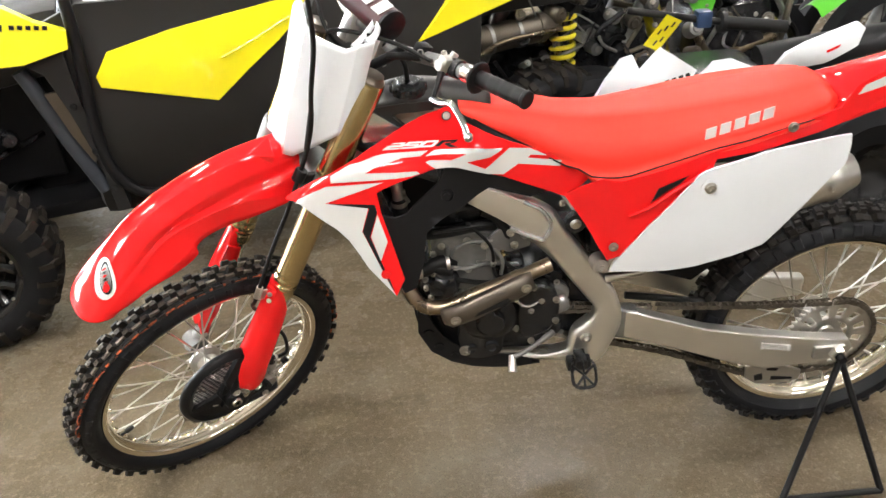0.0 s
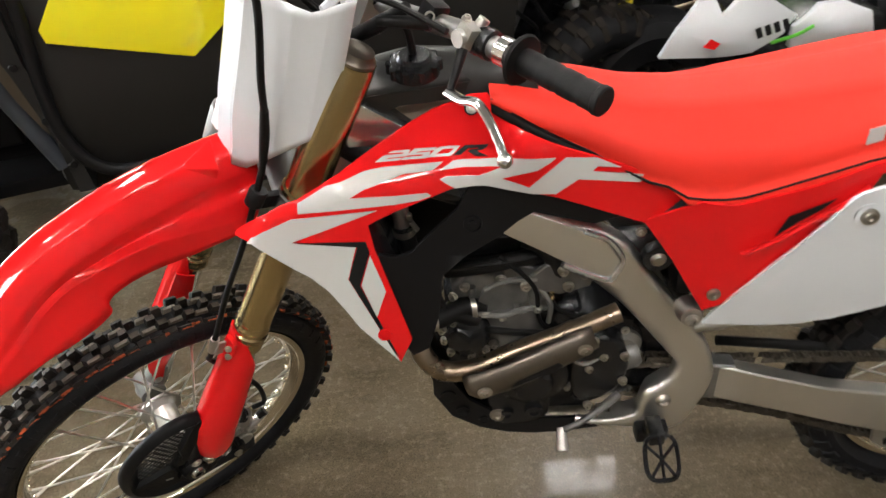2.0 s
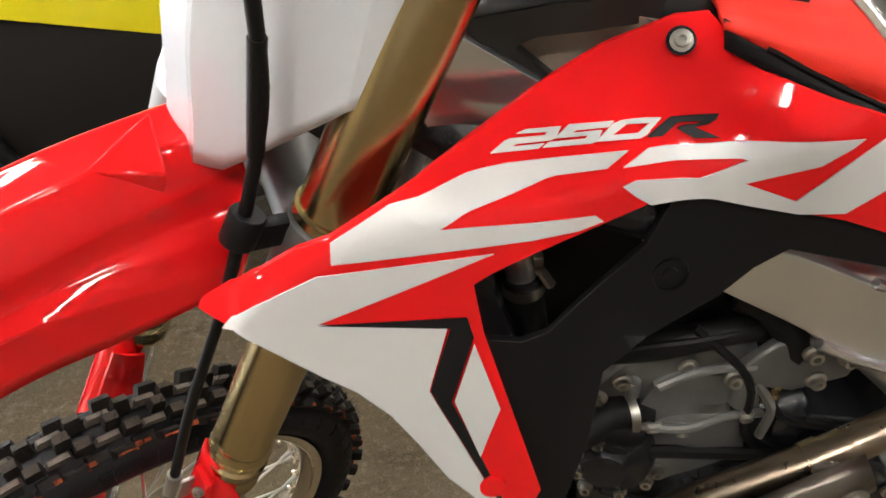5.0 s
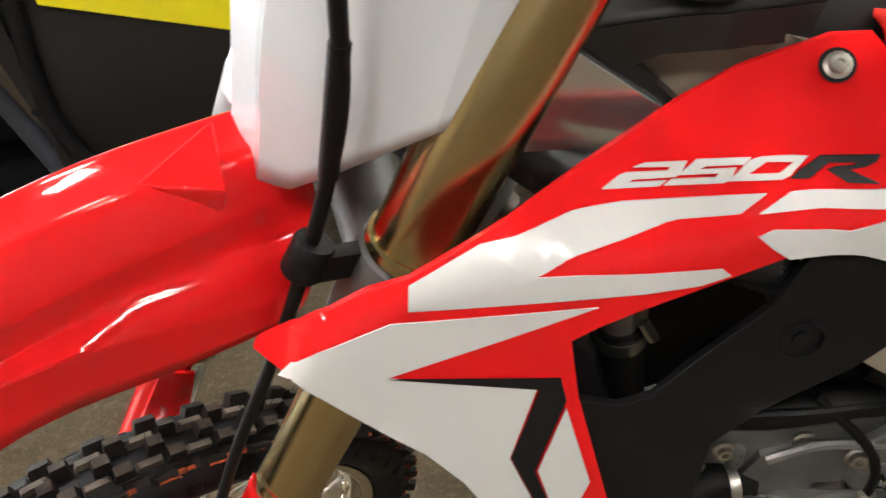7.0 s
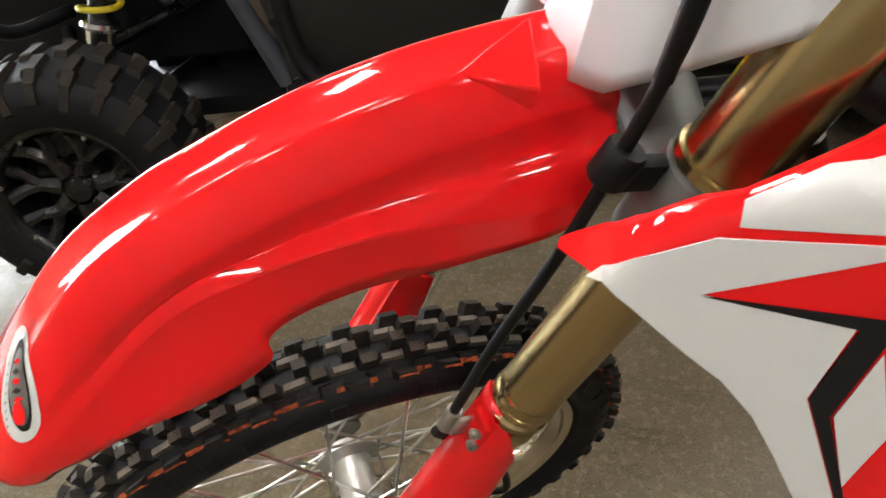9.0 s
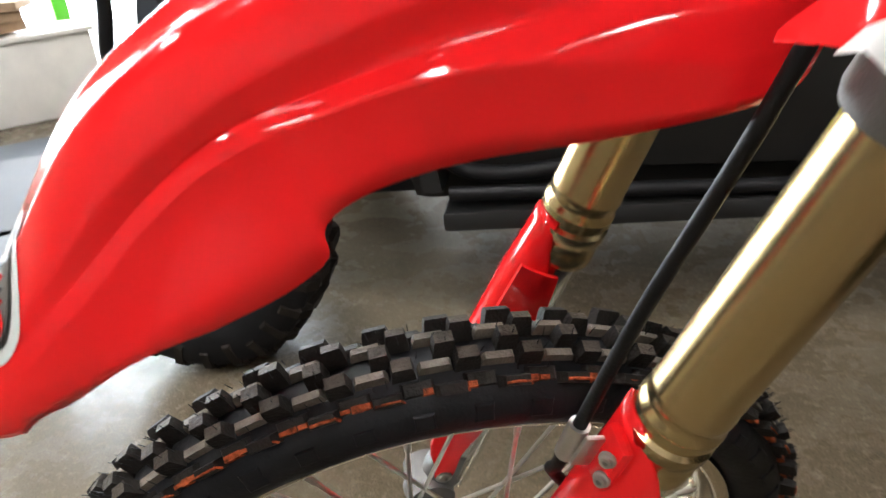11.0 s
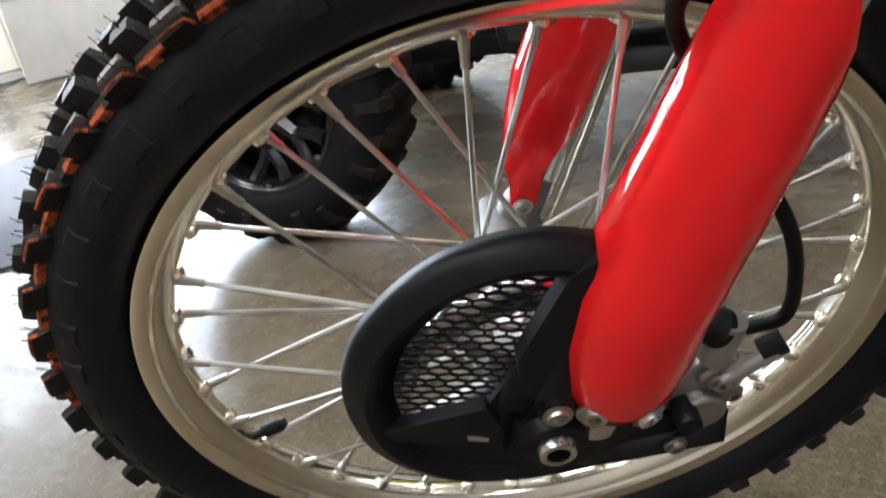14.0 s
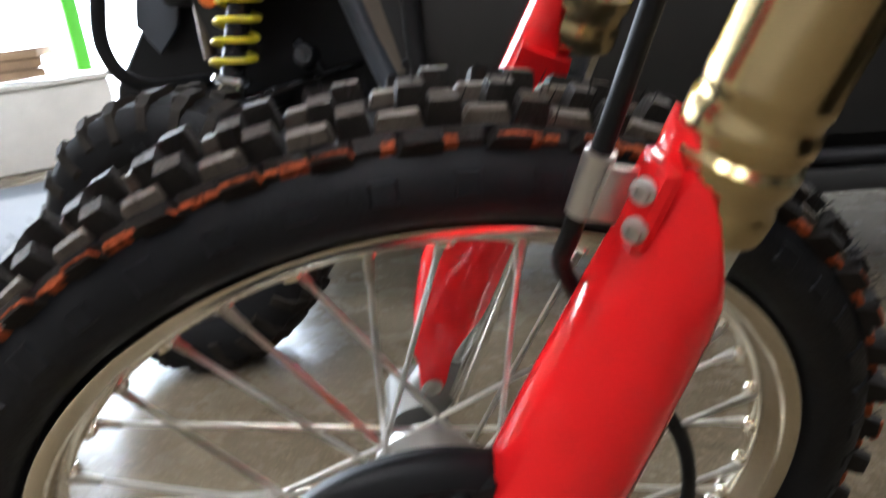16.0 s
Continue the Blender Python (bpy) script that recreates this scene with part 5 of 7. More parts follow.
for pts in ([(1.30, 0.232), (1.32, 0.238), (1.325, 0.215), (1.305, 0.213)], [(1.345, 0.225), (1.40, 0.215), (1.40, 0.208), (1.345, 0.212)], [(1.33, 0.256), (1.36, 0.25), (1.355, 0.242), (1.33, 0.246)]):
    bpart("guide_slot", plate(pts, -0.1295, 0.001), DECAL_BLACK)
bpart("chain_block", box((1.35, -0.105, 0.222), (0.11, 0.03, 0.03), 0.006), BLACK, None, "black chain block")
bpart("chain_slider", sweep([(0.97, -0.075, 0.485), (1.15, -0.075, 0.447), (1.25, -0.075, 0.425)], 0.009, 10, flat=0.7), RUBBER, None, "black chain slider")
bpart("chain_roller", turned([(0.006, -0.012), (0.018, -0.012), (0.018, 0.012), (0.006, 0.012)], (0.92, -0.09, 0.375), (0, 1, 0), 18, True), RUBBER, None, "black chain roller")

# foot peg
peg = bpart("foot_peg", merged([box((0.842, -0.195, 0.408), (0.026, 0.045, 0.026), 0.004), rod((0.828, -0.18, 0.395), (0.858, -0.18, 0.395), 0.010, None, 14)]), ENGINE_DARK, None, "toothed steel foot peg")
peg_at = lambda a, b: (0.836 + 0.026 * a - 0.006 * b, -0.262 - 0.042 * b, 0.428)
square = lambda v: math.copysign(abs(v) ** 0.6, v)
ring = [peg_at(square(math.cos(a)), square(math.sin(a))) for a in [2 * math.pi * k / 28 for k in range(28)]]
bpart("cleat", sweep(ring, 0.0028, 6, False, True, flat=1.5), ENGINE_DARK, peg)
for a, b in (((0, -1), (0, 1)), ((-0.9, -0.6), (0, 0.1)), ((0.9, -0.6), (0, 0.1)), ((-0.75, 0.9), (0, 0.1)), ((0.75, 0.9), (0, 0.1))):
    bpart("cleat_bar", rod(peg_at(*a), peg_at(*b), 0.0028, None, 6), ENGINE_DARK, peg)
for k in range(14):
    q = Vector(ring[2 * k])
    bpart("tooth", rod(q, q + Vector((0, 0, 0.006)), 0.0022, 0.0012, 5), ENGINE_DARK, peg)
bpart("peg_mount", box((0.845, -0.168, 0.372), (0.056, 0.03, 0.03), 0.006), BLACK, None, "black peg bracket")

# ---- front end, turned with the fork ----
RISE = Vector((-0.0256, -0.0333, 1.0))


def leg(s, z):
    """A place on the axis of the left (-1) or right fork tube, at a height along the fork."""
    return Vector((0.0186, -0.095, 0.35)) + RISE * (z - 0.35) if s < 0 else Vector((0.0186, 0.098, 0.35)) + RISE * (z - 0.35)


for s in (-1, 1):
    q0 = leg(s, 0.0)
    f = fpart("fork_tube", turned([(0.0, 0.344), (0.0262, 0.344), (0.0274, 0.345), (0.0279, 0.348), (0.0279, 0.357), (0.0268, 0.359), (0.0265, 0.367), (0.029, 0.371), (0.029, 0.379), (0.0262, 0.382), (0.0262, 0.386), (0.0284, 0.388), (0.0284, 0.396), (0.0266, 0.399), (0.0266, 0.404), (0.0276, 0.406), (0.0276, 0.412), (0.0270, 0.414), (0.0272, 0.60), (0.0285, 0.675), (0.0285, 0.685), (0.0285, 0.893), (0.0275, 0.896), (0.0275, 0.900), (0.0, 0.900)], q0, RISE, 40), GOLD, None, "gold anodised fork outer tube")
    fpart("seal_ring", turned([(0.0268, 0.387), (0.0286, 0.388), (0.0286, 0.393), (0.0268, 0.394)], q0, RISE, 32, True), GOLD, f)
    fpart("fork_cap", turned([(0.026, 0.898), (0.0262, 0.904), (0.022, 0.908), (0.021, 0.914), (0.012, 0.916), (0, 0.915)], q0, RISE, 24), SHIELD, f, "bronze alloy fork cap")
    fpart("fork_leg", rod((0.02, s * 0.098, 0.02), leg(s, 0.355), 0.0225, None, 24), CHROME, None, "polished steel fork leg")
    fpart("axle_lug", merged([box((0.014, s * 0.098, 0.012), (0.062, 0.035, 0.075), 0.012) if s < 0 else sweep(spline([(0.02, 0.098, 0.075), (0.018, 0.098, 0.04), (0.008, 0.098, 0.005), (-0.004, 0.098, -0.022)], 5), [0.0245] * 6 + [0.027] * 5 + [0.022] * 5, 20, flat=0.85), rod((0.0, s * 0.07, 0.005), (0.0, s * 0.118, 0.005), 0.025, 0.023, 22)]), BLACK if s < 0 else CAST, None, "black axle lug" if s < 0 else "dull cast axle lug")
    fpart("clamp_collar", turned([(0.0286, 0.605), (0.032, 0.605), (0.0345, 0.612), (0.0345, 0.668), (0.033, 0.676), (0.0286, 0.678)], q0, RISE, 32, True), CAST, None, "dull cast lower fork clamp")
fpart("lower_yoke", sweep([leg(-1, 0.645), (leg(-1, 0.645) + leg(1, 0.645)) / 2 + Vector((0.035, 0, 0)), leg(1, 0.645)], [0.024, 0.030, 0.024], 12, flat=0.8), CAST, None, "dull cast lower yoke")
fpart("upper_yoke", sweep([leg(-1, 0.817), (leg(-1, 0.817) + leg(1, 0.817)) / 2 + Vector((0.035, 0, 0)), leg(1, 0.817)], [0.018, 0.026, 0.018], 12, flat=0.7), ALU, None, "cast upper yoke")
fpart("ring_band", turned([(0.0286, 0.68), (0.0312, 0.68), (0.0312, 0.687), (0.0286, 0.688)], leg(-1, 0.0), RISE, 36, True), GOLD, None, "thin gold ring")

# fork guards: open shells round the outside of each leg
for s in (-1, 1):
    rows = []
    for i in range(25):
        z = 0.052 + 0.332 * i / 24
        r = lerp(z, [(0.052, 0.026), (0.07, 0.034), (0.10, 0.0390), (0.16, 0.0398), (0.22, 0.0375), (0.27, 0.0345), (0.31, 0.0325), (0.36, 0.0335), (0.38, 0.034)] if s < 0 else [(0.052, 0.026), (0.07, 0.033), (0.10, 0.036), (0.16, 0.035), (0.25, 0.033), (0.30, 0.032), (0.36, 0.033), (0.38, 0.034)])
        cx = lerp(z, [(0.05, 0.022), (0.15, 0.008), (0.30, 0.014), (0.38, 0.024)])
        cy = lerp(z, [(0.05, 0.106), (0.15, 0.106), (0.38, 0.092 if s < 0 else 0.098)])
        a0 = lerp(z, [(0.05, 60), (0.075, 5), (0.10, -40), (0.30, -40), (0.345, -25), (0.362, -10), (0.40, 5)])
        a1 = lerp(z, [(0.05, 150), (0.09, 205), (0.20, 212), (0.268, 208), (0.285, 184), (0.31, 152), (0.345, 114 if s < 0 else 110), (0.364, 94 if s < 0 else 80), (0.380, 60), (0.40, 30)])
        # angle 0 faces inward-front, 90 the outside front, 180 the outside rear
        row = []
        for k in range(29):
            a = radians(a0 + (a1 - a0) * k / 28)
            # a raised panel between two soft creases
            panel = 0.0011 * min(1.0, max(0.0, (z - 0.10) / 0.03)) * min(1.0, max(0.0, (math.degrees(a) - 62) / 7)) * min(1.0, max(0.0, (158 - math.degrees(a)) / 7))
            px = cx - (r + panel) * math.cos(a - radians(35))
            py = s * (cy + (r + panel) * 0.88 * math.sin(a - radians(35)))
            row.append((px, py, z))
        rows.append(row)
    g = fpart("fork_guard", grid(rows), RED, None, "glossy red fork guard", solid=0.003, smooth=60)
    if s < 0:
        fpart("bolt", bolt((-0.0235, -0.108, 0.359), (-0.75, -0.65, 0), 0.0043, 0.0048), ALU, g)
        fpart("bolt", bolt((-0.0205, -0.1105, 0.3415), (-0.75, -0.65, 0), 0.0043, 0.0048), ALU, g)
        fpart("guard_lug", box((-0.016, -0.101, 0.350), (0.010, 0.026, 0.042), 0.005), RED, g)
    else:
        fpart("guard_flap", plate([(0.010, 0.34), (0.020, 0.25), (0.023, 0.19), (0.023, 0.144), (0.020, 0.126), (0.009, 0.105), (0.005, 0.091), (0.008, 0.06), (0.006, 0.049), (-0.006, 0.047), (-0.012, 0.055), (-0.018, 0.076), (-0.024, 0.086), (-0.027, 0.10), (-0.028, 0.163), (-0.026, 0.25), (-0.018, 0.34)], lambda x, z: 0.066 + 14 * (x + 0.004 - 0.08 * max(0.0, z - 0.15)) ** 2, 0.0035, 0.008), RED, g, "inner flap of the fork guard with a screw tab", bevel=0.0012)
        fpart("bolt", bolt((-0.003, 0.0655, 0.057), (0, -1, 0), 0.0062, 0.003), BOLT, g)
    for q, ax in (((0.004, s * 0.126, 0.06), (-0.2, s, -0.1)), ((0.04, s * 0.125, 0.058), (0.35, s, -0.1))):
        fpart("bolt", bolt(q, ax, 0.0085, 0.006), BOLT, g)
fpart("hose_bracket", merged([rod((-0.033, -0.085, 0.331), (-0.0355, -0.085, 0.362), 0.0072, None, 14), box((-0.026, -0.094, 0.347), (0.016, 0.004, 0.028), 0.0015)]), ALU, None, "aluminium hose clamp")
fpart("brake_hose", sweep(spline([(-0.155, -0.06, 1.02), (-0.125, -0.08, 0.945), (-0.095, -0.085, 0.85), (-0.07, -0.09, 0.78), (-0.058, -0.09, 0.72), (-0.052, -0.09, 0.66), (-0.047, -0.09, 0.58), (-0.044, -0.087, 0.47), (-0.036, -0.085, 0.37), (-0.033, -0.085, 0.32), (-0.018, -0.07, 0.285), (0.03, -0.075, 0.24), (0.085, -0.085, 0.19), (0.112, -0.088, 0.15), (0.128, -0.085, 0.11), (0.118, -0.075, 0.085)], 6), 0.0047, 10), RUBBER, None, "black brake hose")
fpart("hose_guide", merged([turned([(0.004, -0.013), (0.0115, -0.013), (0.0128, -0.011), (0.0128, 0.011), (0.0115, 0.013), (0.004, 0.013)], (-0.052, -0.09, 0.668), (0.1, 0, 1), 20), box((-0.03, -0.094, 0.664), (0.04, 0.012, 0.022), 0.003), box((-0.006, -0.10, 0.66), (0.016, 0.02, 0.03), 0.004)]), BLACK, None, "black hose guide")
fpart("hose_sleeve", rod((-0.0595, -0.09, 0.73), (-0.080, -0.0875, 0.81), 0.0058, 0.0058, 10), RUBBER, None, "black rubber hose sleeve")

# brake: disc, caliper and vented cover
dk = []
for k in range(40):
    a = 2 * math.pi * k / 40
    dk.append((0.118 + 0.004 * (1 if k % 2 else -1)))
disc = bmesh.new()
ro = [disc.verts.new((dk[k] * math.cos(2 * math.pi * k / 40), -0.066, dk[k] * math.sin(2 * math.pi * k / 40))) for k in range(40)]
ri = [disc.verts.new((0.092 * math.cos(2 * math.pi * k / 40), -0.066, 0.092 * math.sin(2 * math.pi * k / 40))) for k in range(40)]
for k in range(40):
    disc.faces.new((ro[k], ro[(k + 1) % 40], ri[(k + 1) % 40], ri[k]))
fpart("brake_disc", disc, CHROME, front_wheel, "waved steel brake disc", solid=0.0035)
for k in range(6):
    a = math.pi * k / 3 + 0.2
    fpart("disc_arm", rod((0.035 * math.cos(a), -0.058, 0.035 * math.sin(a)), (0.098 * math.cos(a + 0.25), -0.066, 0.098 * math.sin(a + 0.25)), 0.006, 0.005, 8), ALU, front_wheel)
cal = fpart("brake_caliper", merged([plate([(0.066, 0.03), (0.078, 0.072), (0.098, 0.083), (0.116, 0.066), (0.122, 0.034), (0.112, 0.010), (0.09, 0.0), (0.07, 0.008)], -0.098, 0.045), rod((0.098, -0.09, 0.030), (0.098, -0.107, 0.030), 0.020, 0.017, 24), rod((0.094, -0.09, 0.066), (0.094, -0.104, 0.066), 0.014, 0.012, 20)]), CALIPER, None, "cast aluminium brake caliper", bevel=0.0025)
fpart("slide_pin", rod((0.086, -0.097, 0.082), (0.081, -0.097, 0.118), 0.0115, 0.0105, 18), CALIPER, cal, "cast boss of the slide pin")
fpart("pin_boot", turned([(0.010, 0), (0.0135, 0.002), (0.0118, 0.005), (0.0135, 0.008), (0.0118, 0.011), (0.009, 0.013), (0, 0.013)], (0.0795, -0.096, 0.108), (-0.9, 0, 0.4), 18), RUBBER, cal, "black rubber boot")
fpart("bleed_screw", rod((0.094, -0.106, 0.070), (0.120, -0.104, 0.098), 0.0058, 0.005, 12), CALIPER, cal)
fpart("banjo", rod((0.113, -0.10, 0.092), (0.124, -0.10, 0.104), 0.0085, None, 10), BLACK, cal)
fpart("pad_cap", rod((0.084, -0.09, 0.033), (0.084, -0.118, 0.033), 0.0092, 0.0085, 16), RUBBER, cal, "black pad pin cap")
for q in ((0.087, -0.112, 0.004), (0.094, -0.105, 0.068), (0.113, -0.10, 0.05)):
    fpart("bolt", bolt(q, (0, -1, 0), 0.0062, 0.006), BOLT, cal)

edge = [(-0.030, 0.180), (-0.060, 0.180), (-0.087, 0.171), (-0.113, 0.152), (-0.133, 0.123), (-0.146, 0.087), (-0.147, 0.048), (-0.136, 0.010), (-0.115, -0.021), (-0.08, -0.046), (-0.045, -0.055), (-0.004, -0.05), (0.035, -0.035), (0.069, -0.024), (0.122, -0.003)]
rows = [[], [], [], [], [], []]
for q in spline([(a, -0.104, b) for a, b in edge], 5):
    d = Vector((min(0.0, q.x + 0.04) * -1, 0, (0.07 - q.z) if q.x < 0 else 0.1)).normalized()
    for row, a, b in zip(rows, (0.0, 0.0, 0.0025, 0.012, 0.0135, 0.030), (0.010, 0.003, -0.003, -0.0085, -0.008, 0.005)):
        row.append(q + d * a + Vector((0, b, 0)))
dcov = fpart("disc_cover", grid(rows), BLACK, None, "black plastic vented brake disc cover", solid=0.0025, smooth=38)
fpart("cover_arm", plate([(-0.042, 0.165), (-0.032, 0.178), (-0.020, 0.10), (-0.012, 0.055), (-0.040, 0.06), (-0.050, 0.088)], lambda x, z: -0.116 + 0.3 * max(0.0, -0.034 - x), 0.012, 0.012), BLACK, dcov, "black cover arm", bevel=0.002)
fpart("cover_plate", plate([(-0.113, 0.004), (-0.055, 0.030), (-0.045, 0.07), (-0.02, 0.06), (0.02, 0.03), (0.10, 0.022), (0.085, 0.0), (0.03, -0.015), (-0.01, -0.03), (-0.05, -0.034), (-0.085, -0.022)], lambda x, z: -0.104 - 0.06 * max(0.0, 0.02 - z), 0.008, 0.015), BLACK, dcov, "black lower part of the cover", bevel=0.002)
fpart("cover_arm", plate([(-0.119, 0.011), (-0.060, 0.047), (-0.046, 0.030), (-0.050, 0.011), (-0.107, 0.003)], lambda x, z: -0.110 - 0.1 * (x + 0.119), 0.010, 0.012), BLACK, dcov, "black cover arm", bevel=0.002)
fpart("cover_slot", plate([(-0.066, 0.019), (-0.051, 0.017), (-0.0505, 0.013), (-0.064, 0.0145)], -0.1172, 0.001), ALU, dcov, "small bright slot")
fpart("cover_recess", box((-0.036, -0.106, 0.055), (0.026, 0.012, 0.034), 0.003), RUBBER, dcov, "dark recess beside the axle")
fpart("axle_clamp", plate([(-0.032, 0.05), (-0.02, 0.072), (0.004, 0.064), (0.03, 0.044), (0.05, 0.02), (0.03, -0.012), (-0.01, -0.028), (-0.034, -0.005)], lambda x, z: -0.118 + 0.08 * abs(x), 0.03, 0.012), BLACK, dcov, "black clamp cover round the axle", bevel=0.003)
hexes = []
poly = [(-0.034, 0.160), (-0.068, 0.148), (-0.09, 0.126), (-0.118, 0.082), (-0.124, 0.042), (-0.117, 0.004), (-0.045, 0.026), (-0.03, 0.075)]


def inside(x, z, pl):
    c = False
    for (x1, z1), (x2, z2) in zip(pl, pl[1:] + pl[:1]):
        if (z1 > z) != (z2 > z) and x < (x2 - x1) * (z - z1) / (z2 - z1) + x1:
            c = not c
    return c


cw, ch = 0.0132, 0.0062
for i in range(-2, 10):
    for j in range(-1, 30):
        cx_, cz_ = -0.13 + i * cw + (cw / 2 if j % 2 else 0), j * ch
        if not inside(cx_, cz_, poly):
            continue
        ring_ = [Vector((cx_ + a * cw / 2, -0.0985, cz_ + b * ch)) for a, b in ((0, 0.68), (1, 0.32), (1, -0.32), (0, -0.68), (-1, -0.32), (-1, 0.32))]
        hexes.append(sweep(ring_, 0.0013, 4, False, True))
fpart("grille", merged(hexes), BLACK, dcov, "black honeycomb grille")
fpart("front_axle", turned([(0.008, 0.012), (0.012, 0.012), (0.0135, 0.008), (0.014, -0.02), (0.008, -0.02)], (-0.009, -0.121, 0.022), (0, -1, 0), 24, True), CHROME, None, "hollow steel front axle end")
fpart("axle_boss", turned([(0.013, 0.002), (0.022, 0.0), (0.026, -0.012), (0.027, -0.04), (0.013, -0.04)], (-0.009, -0.125, 0.02), (0, -1, 0), 24, True), BLACK, None, "black axle boss")
fpart("bolt", bolt((-0.019, -0.126, 0.057), (0, -1, 0), 0.0072, 0.004), BOLT, dcov)
fpart("boss", merged([rod((-0.019, -0.095, 0.057), (-0.019, -0.125, 0.057), 0.0125, 0.011, 20), rod((-0.024, -0.105, 0.11), (-0.02, -0.112, 0.06), 0.010, 0.012, 14)]), BLACK, dcov)

# front fender
prof_f = [(0.000, 0.03, 0.694, 0.062, 0.055), (0.08, 0.065, 0.682, 0.076, 0.088), (0.22, 0.14, 0.648, 0.074, 0.092), (0.36, 0.21, 0.608, 0.069, 0.083), (0.48, 0.262, 0.568, 0.070, 0.078), (0.56, 0.29, 0.541, 0.080, 0.094), (0.68, 0.328, 0.488, 0.082, 0.088), (0.82, 0.360, 0.415, 0.079, 0.066), (0.93, 0.382, 0.345, 0.074, 0.050), (1.0, 0.391, 0.296, 0.069, 0.036)]
col = lambda k: [(row[0], row[k]) for row in prof_f]
tab = [spline([(u, v, 0) for u, v in col(k)], 8) for k in (1, 2, 3, 4)]
NF = len(tab[0])
# half of the section: a ridge, a sharp crest, a hollow, a flare and a skirt; the hollow and the flare run outwards to the rear
SEC_Y = [(0, 0), (0.17, 0.20), (0.20, 0.235), (0.24, 0.285), (0.36, 0.42), (0.47, 0.535), (0.50, 0.555), (0.60, 0.60), (0.66, 0.64), (0.69, 0.67), (0.79, 0.80), (0.82, 0.83), (0.95, 0.96), (1, 1)]
SEC_D = [(0, 0.09), (0.17, 0.06), (0.20, 0.058), (0.24, 0.075), (0.36, 0.15), (0.47, 0.25), (0.50, 0.285), (0.60, 0.42), (0.66, 0.47), (0.69, 0.485), (0.79, 0.55), (0.82, 0.575), (0.95, 0.90), (1, 1)]
HOLLOW = [(0, 0.79), (0.18, 0.76), (0.22, 0.72), (0.33, 0.67), (0.42, 0.63), (0.49, 0.59), (0.57, 0.56), (1, 0.56)]
FLARE = [(0, 0.94), (0.16, 0.90), (0.26, 0.85), (0.33, 0.81), (0.39, 0.77), (0.48, 0.73), (0.60, 0.68), (1, 0.66)]


def fender_section(u):
    """Rows of place across, width and depth for half of the fender at u."""
    h, f = lerp(u, HOLLOW), lerp(u, FLARE)
    yh, dh = lerp(h, SEC_Y) - 0.012, lerp(h, SEC_D) + 0.016
    yf, df = lerp(f, SEC_Y) + 0.016, lerp(f, SEC_D) - 0.024
    out = [(0, 0, -0.018), (0.08, 0.095, -0.024), (0.15, 0.178, -0.042), (0.18, 0.213, -0.052), (0.195, 0.232, -0.053), (0.21, 0.25, -0.046), (0.28, 0.33, 0.004), (0.36, 0.42, 0.078), (0.43, 0.512, 0.168), (0.455, 0.545, 0.204), (0.465, 0.556, 0.226), (0.475, 0.562, 0.246)]
    for g in (0.3, 0.6, 0.85):
        out.append((0.475 + g * (h - 0.475), 0.562 + (yh - 0.562) * g ** 2.6, 0.246 + (dh - 0.246) * (1 - (1 - g) ** 1.4)))
    out += [(h, yh, dh), (h + 0.35 * (f - h), yh + 0.36 * (yf - yh), dh + 0.22 * (df - dh)), (h + 0.7 * (f - h), yh + 0.72 * (yf - yh), dh + 0.6 * (df - dh)), (f - 0.012, yf - 0.012, df - 0.012), (f, yf, df), (f + 0.01, yf + 0.004, df + 0.025)]
    for g in (0.35, 0.7):
        out.append((f + 0.01 + g * (0.99 - f), yf + 0.004 + (0.996 - yf) * g, df + 0.025 + (0.975 - df) * g))
    rise = 0.10 * math.exp(-((u - 0.24) / 0.17) ** 2)
    return [(v, y, d - rise * max(0.0, 1 - (v / 0.45) ** 2)) for v, y, d in out] + [(1, 1, 1)]


rows = []
for i in range(NF):
    u = tab[0][i].x
    fx, fz, w, d = (t[i].y for t in tab)
    j = min(NF - 1, i + 1)
    h = max(0, i - 1)
    tan = Vector((tab[0][j].y - tab[0][h].y, 0, tab[1][j].y - tab[1][h].y)).normalized()
    nor = Vector((-tan.z, 0, tan.x))
    if nor.z < 0 and nor.x < 0:
        nor = -nor
    row = []
    soft = min(1.0, max(0.0, (u - 0.60) / 0.36))
    soft = soft * soft * (3 - 2 * soft)
    half_row = fender_section(u)
    for k, (av, sy, sd) in enumerate([half_row[-1 - q] for q in range(len(half_row) - 1)] + half_row, 1 - len(half_row)):
        sy = sy * (1 - soft) + soft * math.sin(av * math.pi / 2) ** 0.85
        sd = sd * (1 - soft) + soft * (0.06 + 0.94 * av ** 2.2)
        lip = max(soft, min(1.0, max(0.0, (av - 0.80) / 0.16)))
        dd, ww = 0.084 + (d - 0.084) * lip, 0.073 + (w - 0.073) * lip
        q = Vector((fx, 0, fz)) - nor * (0.003 + dd * sd) - tan * (0.042 * av ** 1.5 * max(0.0, (u - 0.72) / 0.28))
        row.append((-q.x, 0.001 + math.copysign(ww * sy * (1.0 - 0.06 * soft), k), q.z))
    rows.append(row)
fend = fpart("front_fender", grid(rows), RED, None, "glossy red front fender", solid=0.003, smooth=30)
ear = bmesh.new()
top = [ear.verts.new(q) for q in ((-0.1261, -0.0145, 0.6659), (-0.0822, -0.0402, 0.6775), (-0.0759, 0.0077, 0.6946))]
foot = [ear.verts.new(v.co + Vector((0.004, -v.co.y * 0.1, -0.028))) for v in top]
ear.faces.new(top)
ear.faces.new(foot)
for a in range(3):
    b = (a + 1) % 3
    ear.faces.new((top[a], top[b], foot[b], foot[a]))
